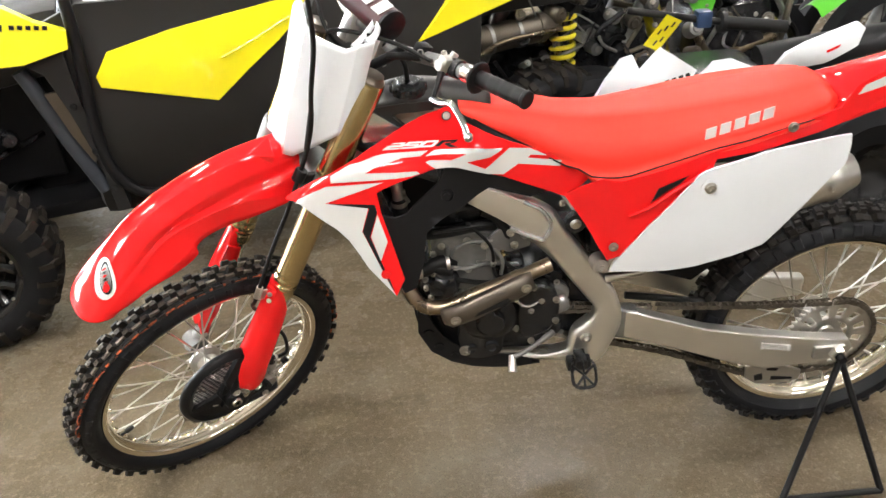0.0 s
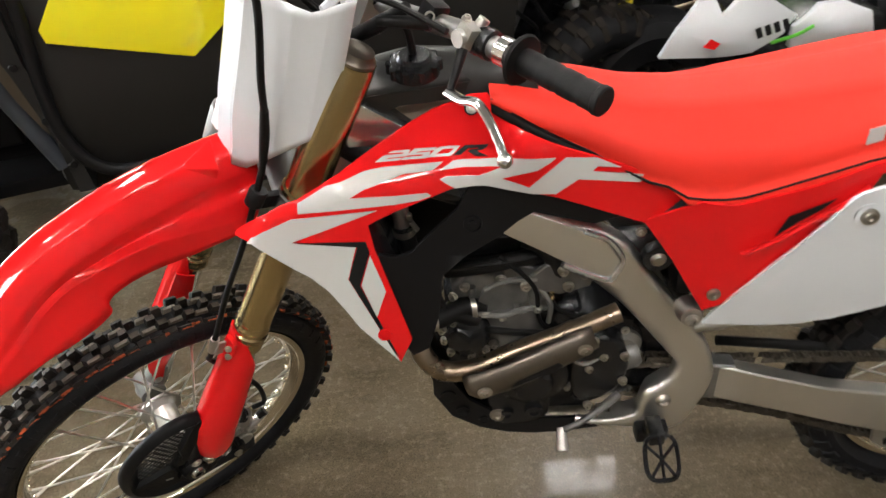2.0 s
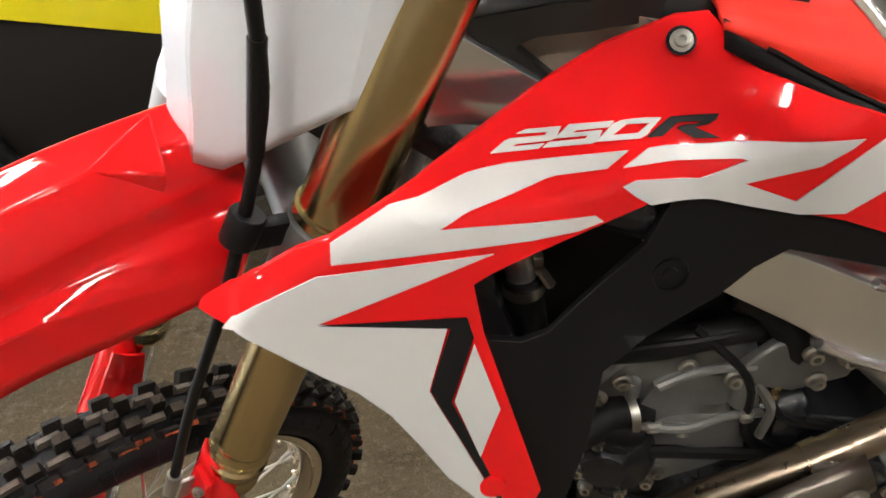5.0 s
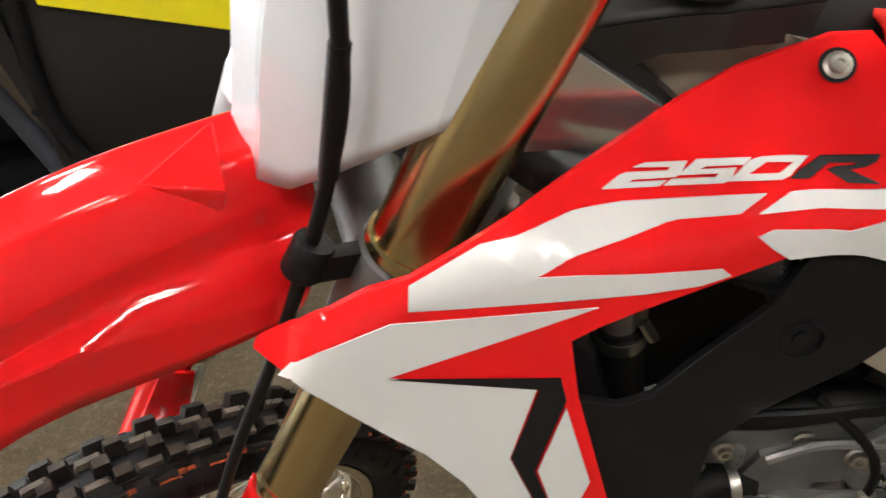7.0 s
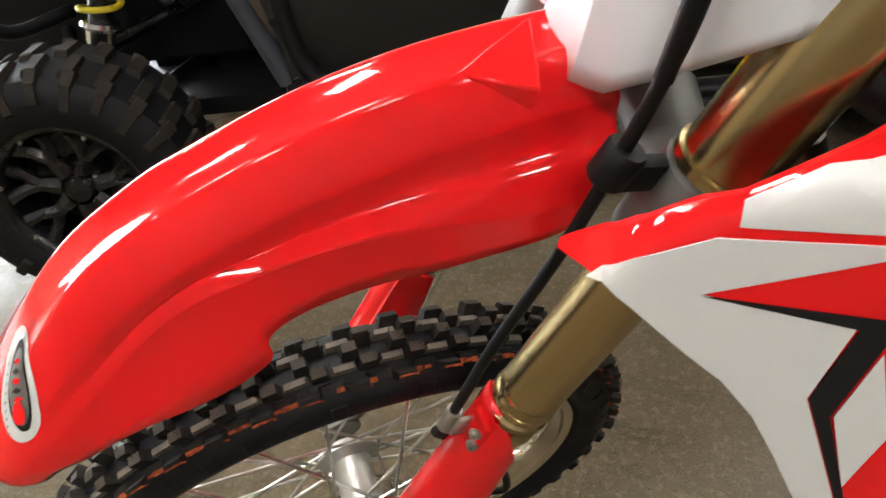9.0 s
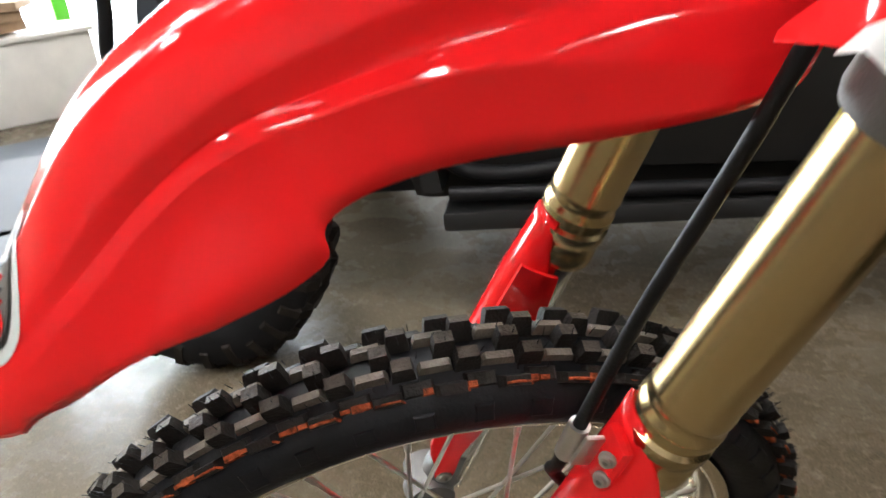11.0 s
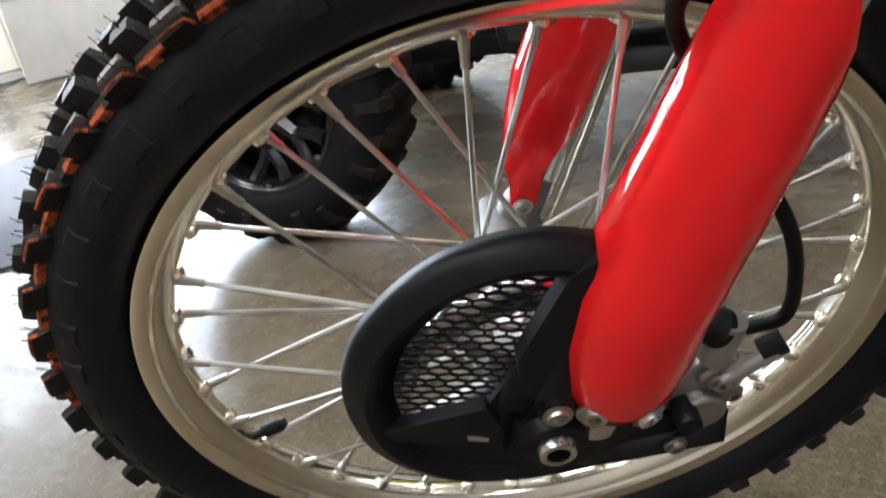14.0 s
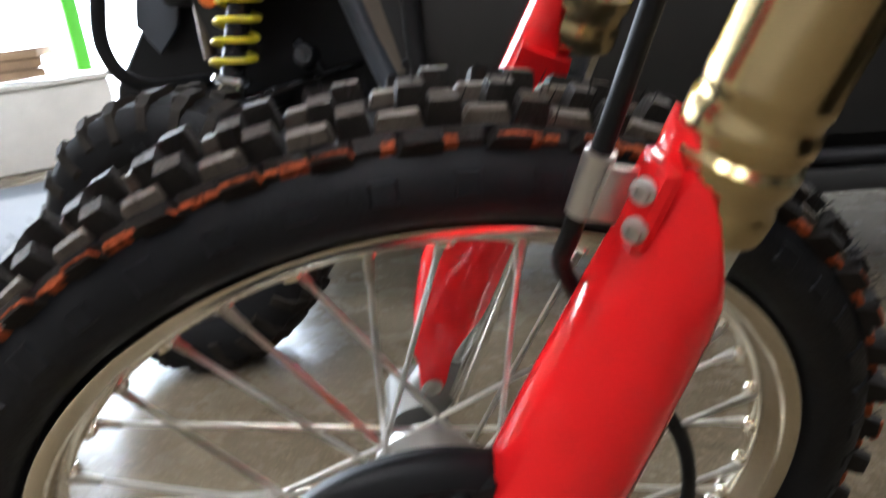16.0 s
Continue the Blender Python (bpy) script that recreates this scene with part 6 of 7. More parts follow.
fpart("fender_ridge", ear, RED, fend, "raised facet at the back of the fender", bevel=0.002)


def fender_at(u, v, lift):
    """A place on the fender, lifted off its face; u runs to the nose, v across."""
    fi, sec = u * (NF - 1), [q[0] for q in fender_section(u)]
    across = [-q for q in reversed(sec[1:])] + sec
    i0, k0 = min(NF - 2, int(fi)), max(0, min(len(across) - 2, sum(q <= v for q in across) - 1))
    fk = k0 + (v - across[k0]) / (across[k0 + 1] - across[k0])
    p00, p01, p10, p11 = (Vector(rows[i0 + a][k0 + b]) for a, b in ((0, 0), (0, 1), (1, 0), (1, 1)))
    s_, t_ = fi - i0, fk - k0
    q = p00 * (1 - s_) * (1 - t_) + p01 * (1 - s_) * t_ + p10 * s_ * (1 - t_) + p11 * s_ * t_
    nn = (p10 - p00).cross(p01 - p00).normalized()
    return q + (-nn if nn.x > 0 else nn) * lift


def fender_disc(u, v, along, across, inner, lift, corners=40):
    """An oval patch on the fender, or a ring where inner is more than 0."""
    bm_ = bmesh.new()
    K = 6
    rings = []
    for r in [inner + (1 - inner) * k / K for k in range(K + 1)]:
        ring = []
        for c in range(corners):
            a, b = r * math.cos(2 * math.pi * c / corners), r * math.sin(2 * math.pi * c / corners)
            ring.append(bm_.verts.new(fender_at(u + along[0] * a + across[0] * b, v + along[1] * a + across[1] * b, lift)))
        rings.append(ring)
    for a, b in zip(rings, rings[1:]):
        for c in range(corners):
            bm_.faces.new((a[c], a[(c + 1) % corners], b[(c + 1) % corners], b[c]))
    bmesh.ops.remove_doubles(bm_, verts=bm_.verts, dist=1e-5)
    return bm_


fpart("sticker", fender_disc(0.808, -0.235, (0.046, -0.27), (0.032, 0.115), 0.0, 0.0022), DECAL_WHITE, fend, "oval white sticker")
fpart("sticker_ring", fender_disc(0.801, -0.245, (0.036, -0.21), (0.018, 0.065), 0.84, 0.0028), DECAL_BLACK, fend, "black ring of the sticker")
fpart("sticker_centre", fender_disc(0.801, -0.245, (0.030, -0.175), (0.014, 0.05), 0.0, 0.0028), ENGINE, fend, "grey middle of the sticker")
fpart("sticker_mark", fender_disc(0.822, -0.350, (0.010, -0.060), (0.010, 0.032), 0.0, 0.0034), RED, fend, "red printed mark")
for k in range(5):
    fpart("printed_bar", fender_disc(0.780 + 0.0068 * k, -0.125 - 0.042 * k, (0.0024, -0.015), (0.009, 0.030), 0.0, 0.0036, 4), DECAL_BLACK if k % 2 else RED, fend)
for k in range(9):
    fpart("printed_bar", fender_disc(0.806 + 0.0070 * k, -0.045 - 0.040 * k, (0.0016, -0.010), (0.0024, 0.008), 0.0, 0.0028, 4), CAST, fend)

# number plate, wrapped round the fork
rows_p = []
FOLDS = [(-0.126, 0.078), (-0.112, 0.054), (-0.084, 0.0275), (-0.031, -0.0045), (-0.022, -0.003), (0.016, -0.001), (0.026, 0.004), (0.10, 0.10)]
across = sorted({n for n, _ in FOLDS} | {n + d for n, _ in FOLDS[1:-1] for d in (-0.0012, 0.0012)} | {-0.126 + 0.226 * k / 24 for k in range(25)})
for i in range(19):
    b = i / 18
    row = []
    for n in across:
        zlow = lerp(n, [(-0.126, 0.80), (-0.11, 0.771), (-0.08, 0.725), (-0.049, 0.684), (0.016, 0.663), (0.05, 0.675), (0.10, 0.76)])
        zhigh = lerp(n, [(-0.126, 0.985), (-0.10, 0.95), (-0.045, 0.945), (-0.025, 0.965), (0, 0.99), (0.025, 0.965), (0.045, 0.945), (0.10, 0.96)])
        z = zlow + (zhigh - zlow) * b
        f0 = lerp(z, [(0.66, 0.050), (0.70, 0.058), (0.765, 0.075), (0.85, 0.088), (0.99, 0.115)])
        swell = 0.004 * math.exp(-((n + 0.06) / 0.022) ** 2 - ((z - 0.80) / 0.09) ** 2)
        row.append((-(f0 - lerp(n, FOLDS) + swell), n, z))
    rows_p.append(row)
fpart("number_plate", grid(rows_p), WHITE, None, "white front number plate", solid=0.003, smooth=14)
for s in (-1, 1):
    fpart("plate_strap", sweep(spline([(-0.045, s * 0.115, 0.975), (-0.02, s * 0.105, 0.985), (0.02, s * 0.06, 1.0), (0.04, s * 0.045, 1.02)], 5), 0.007, 8, flat=0.6), WHITE, None, "white number plate strap")
    fpart("plate_strap", sweep(spline([(-0.055, s * 0.10, 0.955), (-0.025, s * 0.085, 0.97), (0.02, s * 0.055, 1.0)], 5), 0.006, 8, flat=0.6), WHITE, None, "white number plate strap")
fpart("plate_tab", box((-0.046, 0.04, 0.71), (0.012, 0.02, 0.05), 0.004), WHITE, None, "white plate mounting tab")

# handlebar and controls
bar_pts = spline([(0.062, -0.395, 1.041), (0.06, -0.25, 1.006), (0.062, -0.20, 0.993), (0.065, -0.10, 0.955), (0.066, -0.06, 0.945), (0.066, 0.06, 0.945), (0.065, 0.10, 0.955), (0.062, 0.20, 0.993), (0.06, 0.25, 1.006), (0.062, 0.395, 1.041)], 6)
bar = fpart("handlebar", sweep(bar_pts, 0.0125, 14), ENGINE, None, "dark grey metal handlebar")
for s in (-1, 1):
    grip = []
    p0, p1 = Vector((0.0605, s * 0.290, 1.0165)), Vector((0.062, s * 0.397, 1.0417))
    fpart("grip", sweep([p0 + (p1 - p0) * (k / 24) for k in range(25)], [0.0146 + (0.0004 if k % 6 else -0.0009) for k in range(25)], 16), RUBBER, bar, "black ribbed rubber grip")
    fpart("grip_end", turned([(0, 0.003), (0.0145, 0.003), (0.0162, 0.0015), (0.0164, -0.004), (0.0145, -0.006), (0, -0.006)], p1, p1 - p0, 22), RUBBER, bar, "black flared grip end")
    fpart("grip_flange", turned([(0.012, -0.004), (0.027, -0.003), (0.029, 0.0), (0.027, 0.003), (0.012, 0.004)], p0, p1 - p0, 22, True), RUBBER, bar)
    pv = Vector((0.048, s * 0.222, 1.002))
    perch = fpart("lever_perch", merged([box(pv, (0.028, 0.024, 0.028), 0.007), rod(pv, pv + Vector((-0.018, 0, -0.004)), 0.011, 0.010, 14), rod(pv + Vector((0.006, 0, 0)), pv + Vector((0.012, 0, 0.022)), 0.008, 0.007, 12)]), ALU, bar, "cast lever perch")
    fpart("perch_clamp", turned([(0.0125, -0.014), (0.0175, -0.013), (0.018, -0.004), (0.0165, 0.0), (0.018, 0.004), (0.0175, 0.013), (0.0125, 0.014)], (0.0612, s * 0.235, 1.0025), (0, 1, 0.25 * s), 20, True), ENGINE_DARK, bar, "black clamp ring")
    fpart("bar_collar", turned([(0.0125, -0.009), (0.0165, -0.008), (0.0165, 0.008), (0.0125, 0.009)], (0.061, s * 0.268, 1.011), (0, 1, 0.26 * s), 20, True), CHROME, bar, "bright collar ring")
    fpart("perch_bolt", bolt(pv + Vector((-0.004, -s * 0.010, 0.014)), (-0.2, 0, 1), 0.0045, 0.005), BOLT, bar)
    fpart("lever", sweep(spline([(0.02, s * 0.25, 0.949), (0.0145, s * 0.275, 0.957), (0.011, s * 0.30, 0.970), (0.009, s * 0.335, 0.962), (0.006, s * 0.365, 0.949)], 6), [0.0070 - 0.0022 * k / 24 for k in range(25)], 12, flat=0.7), CHROME, bar, "polished lever")
    fpart("lever_body", sweep([(0.045, s * 0.222, 0.992), (0.03, s * 0.24, 0.972), (0.02, s * 0.252, 0.953)], [0.010, 0.0075, 0.006], 12, flat=0.7), BLACK, bar)
    fpart("lever_ball", turned([(0, -0.0088), (0.0056, -0.0068), (0.0084, -0.0024), (0.0084, 0.0024), (0.0056, 0.0068), (0, 0.0088)], (0.006, s * 0.366, 0.948), (0, 1, 0), 16), CHROME, bar)
    fpart("cable", sweep(spline([pv + Vector((-0.02, -s * 0.015, -0.005)), (0.01, s * 0.13, 0.985), (-0.03, s * 0.06, 0.965), (-0.03, 0, 0.93), (0.05, -s * 0.02, 0.88)], 7), 0.004, 8), RUBBER, bar, "black control cable")
fpart("bar_pad", rod((0.03, -0.085, 0.995), (0.03, 0.085, 0.995), 0.03, None, 20), MAROON, bar, "maroon padded bar cover")
for s in (-1, 1):
    fpart("pad_end", turned([(0, 0.004), (0.026, 0.003), (0.031, 0), (0.031, -0.006), (0, -0.006)], (0.03, s * 0.086, 0.995), (0, s, 0), 20), BLACK, bar, "black pad end")
for k in range(4):
    fpart("pad_print", box((0.011, -0.063 + 0.037 * k, 1.0205), (0.034, 0.024, 0.002), 0.0, Matrix.Rotation(radians(-35), 4, "Y")), DECAL_WHITE, bar, "white printed mark")
for s in (-1, 1):
    fpart("bar_clamp", box((0.066, s * 0.045, 0.925), (0.045, 0.03, 0.06), 0.008), ALU, bar, "bar clamp")
fpart("kill_switch", merged([box((0.06, -0.15, 0.985), (0.03, 0.024, 0.03), 0.006), rod((0.05, -0.12, 0.972), (0.03, -0.07, 0.90), 0.01, 0.01, 12)]), BLACK, bar, "black switch block")
fpart("switch_ring", turned([(0.004, 0.002), (0.006, 0.002), (0.006, -0.004), (0.004, -0.004)], (0.04, -0.165, 0.99), (-0.6, -0.7, 0.3), 14, True), BOLT, bar)
fpart("clutch_boot", rod((0.04, -0.17, 0.985), (0.01, -0.12, 0.955), 0.009, 0.006, 12), RUBBER, bar, "black rubber cable boot")

# ---- triangular side stand ----
stand = thing("side_stand", (1.5, -0.3, 0.0), "black steel triangle stand hooked in the rear axle", "stand")
apex = BIKE @ Vector((1.472, -0.185, 0.322))
fa, fb = Vector((1.36, -0.30, 0.008)), Vector((1.60, -0.30, 0.008))
part("leg", rod(apex, fa, 0.008, None, 12), BLACK, stand)
part("leg", rod(apex, fb, 0.008, None, 12), BLACK, stand)
part("foot_bar", rod(fa, fb, 0.008, None, 12), BLACK, stand)
part("hook", rod(apex + Vector((0, -0.012, 0.0)), BIKE @ Vector((1.472, -0.15, 0.322)), 0.0105, None, 12), BLACK, stand)

# ---- the side-by-side buggy behind ----
UTV = pose(-1.0, 0.72, 0.0, 0, 0, 17)
utv = thing("side_by_side_buggy", (0.1, 1.6, 0.0), "charcoal and yellow side-by-side buggy", "buggy")


def upart(name, bm, material, parent=None, label="", **kw):
    return part(name, bm, material, parent or utv, label, UTV, **kw)


def buggy_wheel(x, y, r, w):
    """A wide lugged tyre on a deep gloss black rim with forked spokes."""
    C = Vector((x, y, r))
    at = lambda rad, a, d: C + Vector((rad * math.cos(a), d, rad * math.sin(a)))
    hub = upart("wheel", turned([(0, -w * 0.36), (0.028, -w * 0.36), (0.034, -w * 0.33), (0.036, -w * 0.24), (0.058, -w * 0.22), (0.062, -w * 0.1), (0, 0)], C, (0, 1, 0), 24), GLOSS_BLACK, None, "black alloy buggy wheel")
    rr = r * 0.56
    upart("rim", turned([(rr + 0.004, -w * 0.50), (rr + 0.010, -w * 0.505), (rr + 0.011, -w * 0.46), (rr * 0.99, -w * 0.43), (rr * 0.97, -w * 0.30), (rr * 0.93, 0), (rr * 0.97, w * 0.4), (rr, w * 0.45), (rr * 0.94, w * 0.4), (rr * 0.88, 0), (rr * 0.92, -w * 0.26), (rr * 0.93, -w * 0.40), (rr * 0.965, -w * 0.47)], C, (0, 1, 0), 56, True), GLOSS_BLACK, hub)
    for k in range(7):
        a = 2 * math.pi * k / 7 + 0.2
        fork_at = at(rr * 0.52, a, -w * 0.30)
        upart("rim_spoke", sweep([at(0.04, a, -w * 0.27), fork_at], [0.022, 0.017], 6, flat=0.7), GLOSS_BLACK, hub)
        for da in (-0.24, 0.24):
            upart("rim_spoke", sweep([fork_at, at(rr * 0.76, a + da * 0.75, -w * 0.31), at(rr * 0.95, a + da, -w * 0.39)], [0.015, 0.014, 0.017], 6, flat=0.75), GLOSS_BLACK, hub)
        upart("rim_bolt", turned([(0, 0.005), (0.0045, 0.004), (0.006, 0), (0, 0)], at(rr * 0.955, a, -w * 0.475), (0, -1, 0), 8), BOLT, hub)
    for k in range(4):
        a = math.pi * k / 2 + 0.5
        upart("lug_nut", turned([(0, 0.016), (0.007, 0.014), (0.0095, 0), (0, 0)], at(0.046, a, -w * 0.225), (0, -1, 0), 6), BOLT, hub)
    # backing disc added so that no bright background shows between the spokes
    upart("wheel_back", turned([(0, 0.02), (rr * 0.905, 0.02), (rr * 0.905, 0.03), (0, 0.03)], C, (0, 1, 0), 32), BLACK, hub, "added dark backing disc behind the rim")
    upart("brake_disc", turned([(0.06, -0.004), (rr * 0.72, -0.004), (rr * 0.72, 0.0), (0.06, 0.0)], C, (0, 1, 0), 32, True), ENGINE_DARK, hub, "dark steel brake disc")
    h = r - rr
    prof = [(rr + 0.004, -w * 0.47), (rr + h * 0.10, -w * 0.515), (rr + h * 0.30, -w * 0.55), (rr + h * 0.52, -w * 0.56), (rr + h * 0.72, -w * 0.53), (rr + h * 0.86, -w * 0.45), (r - 0.013, -w * 0.30), (r - 0.009, 0), (r - 0.013, w * 0.30), (rr + h * 0.86, w * 0.45), (rr + h * 0.72, w * 0.53), (rr + h * 0.3, w * 0.55), (rr, w * 0.45), (rr - 0.01, 0)]
    upart("tyre", turned(prof, C, (0, 1, 0), 80, True), UTV_TYRE, hub, "worn black lugged tyre")
    lugs = []
    rng = random.Random(int(x * 100))
    for k in range(24):
        a = 2 * math.pi * k / 24
        for s in (-1, 1):
            o = a + (0.5 if s > 0 else 0) * 2 * math.pi / 24
            long = 1.0 if k % 2 else 0.8
            for b_ in (block(o, r - 0.012, s * w * 0.20, s * -radians(4), w * 0.34, 0.027 + rng.uniform(-0.002, 0.002), 0.013),
                       block(o + 0.03 * s, r - 0.019, s * w * 0.40, s * -radians(34), w * 0.16, 0.024, 0.014),
                       block(o + 0.03 * s, r - 0.019 - h * 0.22 * long, s * w * 0.505, s * -radians(74), h * 0.44 * long, 0.019, 0.010)):
                b_.transform(Matrix.Translation(C))
                lugs.append(b_)
    tagged(upart("tread", merged(lugs), UTV_TREAD, hub, "chunky tread lugs", smooth=25), kind="stuff")


buggy_wheel(0.072, -0.04, 0.286, 0.21)
buggy_wheel(2.26, 0.12, 0.272, 0.22)
buggy_wheel(0.03, 1.15, 0.315, 0.21)
buggy_wheel(2.28, 1.15, 0.315, 0.24)
body = upart("body", plate([(0.42, 0.95), (0.60, 1.02), (1.25, 0.99), (1.70, 0.95), (1.95, 0.80), (1.92, 0.50), (1.80, 0.33), (0.66, 0.36), (0.575, 0.45), (0.53, 0.62), (0.50, 0.80)], lambda x, z: 0.10 - 0.04 * math.sin(min(1, max(0, (z - 0.35) / 0.6)) * math.pi), 0.03, 0.06), UTV_BODY, None, "matt charcoal door and side panel", bevel=0.008)
upart("hull", box((1.2, 0.65, 0.52), (1.4, 1.0, 0.5), 0.05), UTV_BODY, None, "dark buggy tub")
upart("front_bodywork", plate([(-0.14, 0.99), (-0.15, 0.80), (-0.18, 0.68), (-0.28, 0.55), (-0.31, 0.42), (0.10, 0.38), (0.40, 0.38), (0.40, 0.97)], 0.36, 0.05), BLACK, None, "black front bodywork behind the bumper", bevel=0.01)
upart("front_panel", plate([(-0.135, 0.99), (-0.145, 0.80), (-0.17, 0.69), (-0.12, 0.62), (-0.06, 0.68), (-0.03, 0.80), (-0.02, 0.99)], 0.325, 0.012), STEEL_BLUE, None, "blue-grey front side panel", bevel=0.004)
upart("front_frame", box((0.36, 0.72, 0.50), (0.56, 0.46, 0.50), 0.04), BLACK, None, "black front frame and differential")
upart("hood", box((0.25, 0.65, 0.86), (0.62, 0.9, 0.22), 0.06, Matrix.Rotation(radians(-8), 4, "Y")), UTV_BODY, None, "dark hood")
door_panel = upart("door_panel", plate([(0.612, 0.765), (0.605, 0.80), (0.655, 0.872), (0.75, 0.89), (0.86, 0.912), (1.05, 0.935), (1.22, 0.955), (1.36, 0.965), (1.32, 0.93), (1.2, 0.83), (1.08, 0.745), (0.965, 0.655)], lambda x, z: 0.058 - 0.012 * math.sin(min(1, max(0, (z - 0.65) / 0.3)) * math.pi), 0.012, 0.05), YELLOW, None, "bright yellow door insert", bevel=0.003)
upart("crease", sweep(spline([(1.0, 0.044, 0.80), (1.12, 0.046, 0.845), (1.3, 0.05, 0.925)], 4), 0.003, 6), YELLOW, door_panel)
upart("front_panel", plate([(0.15, 1.10), (0.30, 1.085), (0.41, 1.05), (0.48, 1.0), (0.56, 0.962), (0.553, 0.91), (0.42, 0.882), (0.34, 0.885), (0.20, 0.91), (0.08, 0.98)], lambda x, z: 0.0 + 0.05 * (z - 0.9), 0.05, 0.05), YELLOW, None, "bright yellow front fender", bevel=0.006)
for k in range(7):
    upart("printed_bar", box((0.365 + 0.022 * k + (0.01 if k > 1 else 0), 0.0005, 1.003 - 0.0035 * k), (0.014, 0.002, 0.02 if k < 2 else 0.013), 0.0, Matrix.Rotation(radians(12), 4, "Y")), DECAL_BLACK, None, "black printed mark")
upart("rear_panel", plate([(1.69, 0.735), (1.82, 0.87), (1.95, 0.98), (2.2, 1.0), (2.3, 0.90), (2.09, 0.84), (1.9, 0.79)], 0.06, 0.03), YELLOW, None, "bright yellow rear quarter panel", bevel=0.004)
upart("seam_tube", sweep(spline([(0.575, 0.05, 1.05), (0.575, 0.048, 0.90), (0.565, 0.048, 0.75), (0.56, 0.05, 0.58), (0.58, 0.05, 0.47), (0.64, 0.05, 0.39), (0.74, 0.055, 0.365), (0.9, 0.06, 0.375)], 5), 0.019, 10), BLACK, None, "black bent door tube")
upart("fender", plate([(0.25, 0.88), (0.42, 0.865), (0.46, 0.83), (0.50, 0.70), (0.545, 0.50), (0.555, 0.33), (0.60, 0.33), (0.575, 0.55), (0.54, 0.72), (0.53, 0.90), (0.40, 0.93), (0.25, 0.93)], lambda x, z: 0.04 + 0.02 * (0.9 - z), 0.10, 0.08), UTV_GREY, None, "dark grey front fender edge", bevel=0.008)
for z in (0.72, 0.56, 0.42):
    upart("rivet", turned([(0, 0.004), (0.009, 0.003), (0.012, 0), (0, 0)], (lerp(z, [(0.42, 0.565), (0.72, 0.515)]), 0.036 + 0.02 * (0.9 - z), z), (0, -1, 0), 12), BLACK)
upart("sill", box((1.35, 0.07, 0.275), (1.5, 0.12, 0.045), 0.012), UTV_GREY, None, "dark grey rocker sill")
upart("underbody", box((1.2, 0.65, 0.29), (2.3, 0.8, 0.05), 0.01), BLACK, None, "black underbody")
upart("sill_tube", rod((0.62, 0.03, 0.335), (1.95, 0.03, 0.30), 0.016, None, 12), BLACK, None, "black sill tube")
# suspension
for sx, top, bot in ((0.0, (0.205, 0.20, 0.86), (0.125, 0.16, 0.56)), (0.0, (2.37, 0.22, 0.72), (2.35, 0.20, 0.44))):
    a, b = Vector(top), Vector(bot)
    sh_ = upart("shock_absorber", rod(a, b, 0.026, None, 16), ENGINE_DARK, None, "black shock absorber with a yellow spring")
    coil = []
    q = (b - a).normalized().to_track_quat("Z", "Y").to_matrix()
    for k in range(121):
        t = k / 120
        w_ = 2 * math.pi * 6.5 * t
        coil.append(a + (b - a) * (0.06 + 0.88 * t) + q @ Vector((0.045 * math.cos(w_), 0.045 * math.sin(w_), 0)))
    upart("coil_spring", sweep(coil, 0.0075 if a.x < 1 else 0.0105, 8), SPRING, sh_, "yellow coil spring")
    upart("spring_seat", turned([(0.02, -0.004), (0.043, -0.004), (0.045, 0.006), (0.034, 0.016), (0.032, 0.045), (0.02, 0.045)], b, b - a, 20, True), CHROME, sh_, "bright steel spring seat")
for z, y0 in ((0.34, 0.5), (0.5, 0.5)):
    for dx in (-0.16, 0.2):
        upart("suspension_arm", sweep([(0.04, 0.16, z - 0.04), (0.04 + dx, y0, z)], 0.016, 10), BLACK, None, "black suspension arm")
        upart("suspension_arm", sweep([(2.28, 0.16, z - 0.04), (2.28 + dx, y0, z)], 0.016, 10), BLACK, None, "black suspension arm")
upart("front_bumper", sweep(spline([(-0.08, 0.10, 0.98), (-0.085, 0.08, 0.80), (-0.11, 0.08, 0.66), (-0.07, 0.12, 0.57), (0.0, 0.3, 0.55)], 6), 0.017, 10), BLACK, None, "black front bumper tube")
upart("strut", sweep([(0.385, 0.11, 0.84), (0.40, 0.11, 0.80), (0.46, 0.11, 0.60), (0.535, 0.10, 0.40)], 0.025, 12), STEEL_BLUE, None, "blue-grey frame strut")
lug_plate = upart("gusset_plate", plate([(0.43, 0.76), (0.53, 0.76), (0.548, 0.62), (0.548, 0.53), (0.525, 0.50), (0.49, 0.56)], 0.098, 0.010, 0.03), SHIELD, None, "brownish steel gusset plate", bevel=0.003)
upart("gusset_hole", turned([(0, 0.0005), (0.010, 0.0005), (0.012, -0.002), (0.0, -0.002)], (0.528, 0.0915, 0.605), (0, -1, 0), 18), RUBBER, lug_plate, "dark bolt hole")
upart("side_strut", sweep([(0.03, 0.26, 0.95), (0.035, 0.26, 0.60)], 0.014, 10), SHIELD, None, "brown inner frame tube")
upart("steering_rod", sweep([(0.08, 0.16, 0.50), (0.26, 0.30, 0.53), (0.36, 0.36, 0.55)], 0.011, 10), ENGINE_DARK, None, "black steering rod")
upart("knuckle", merged([turned([(0, 0.03), (0.02, 0.03), (0.028, 0.018), (0.03, -0.03), (0, -0.03)], (0.27, 0.24, 0.585), (0.2, -1, 0.2), 18), rod((0.255, 0.23, 0.62), (0.30, 0.26, 0.55), 0.012, 0.009, 12)]), ENGINE_DARK, None, "black steering knuckle")
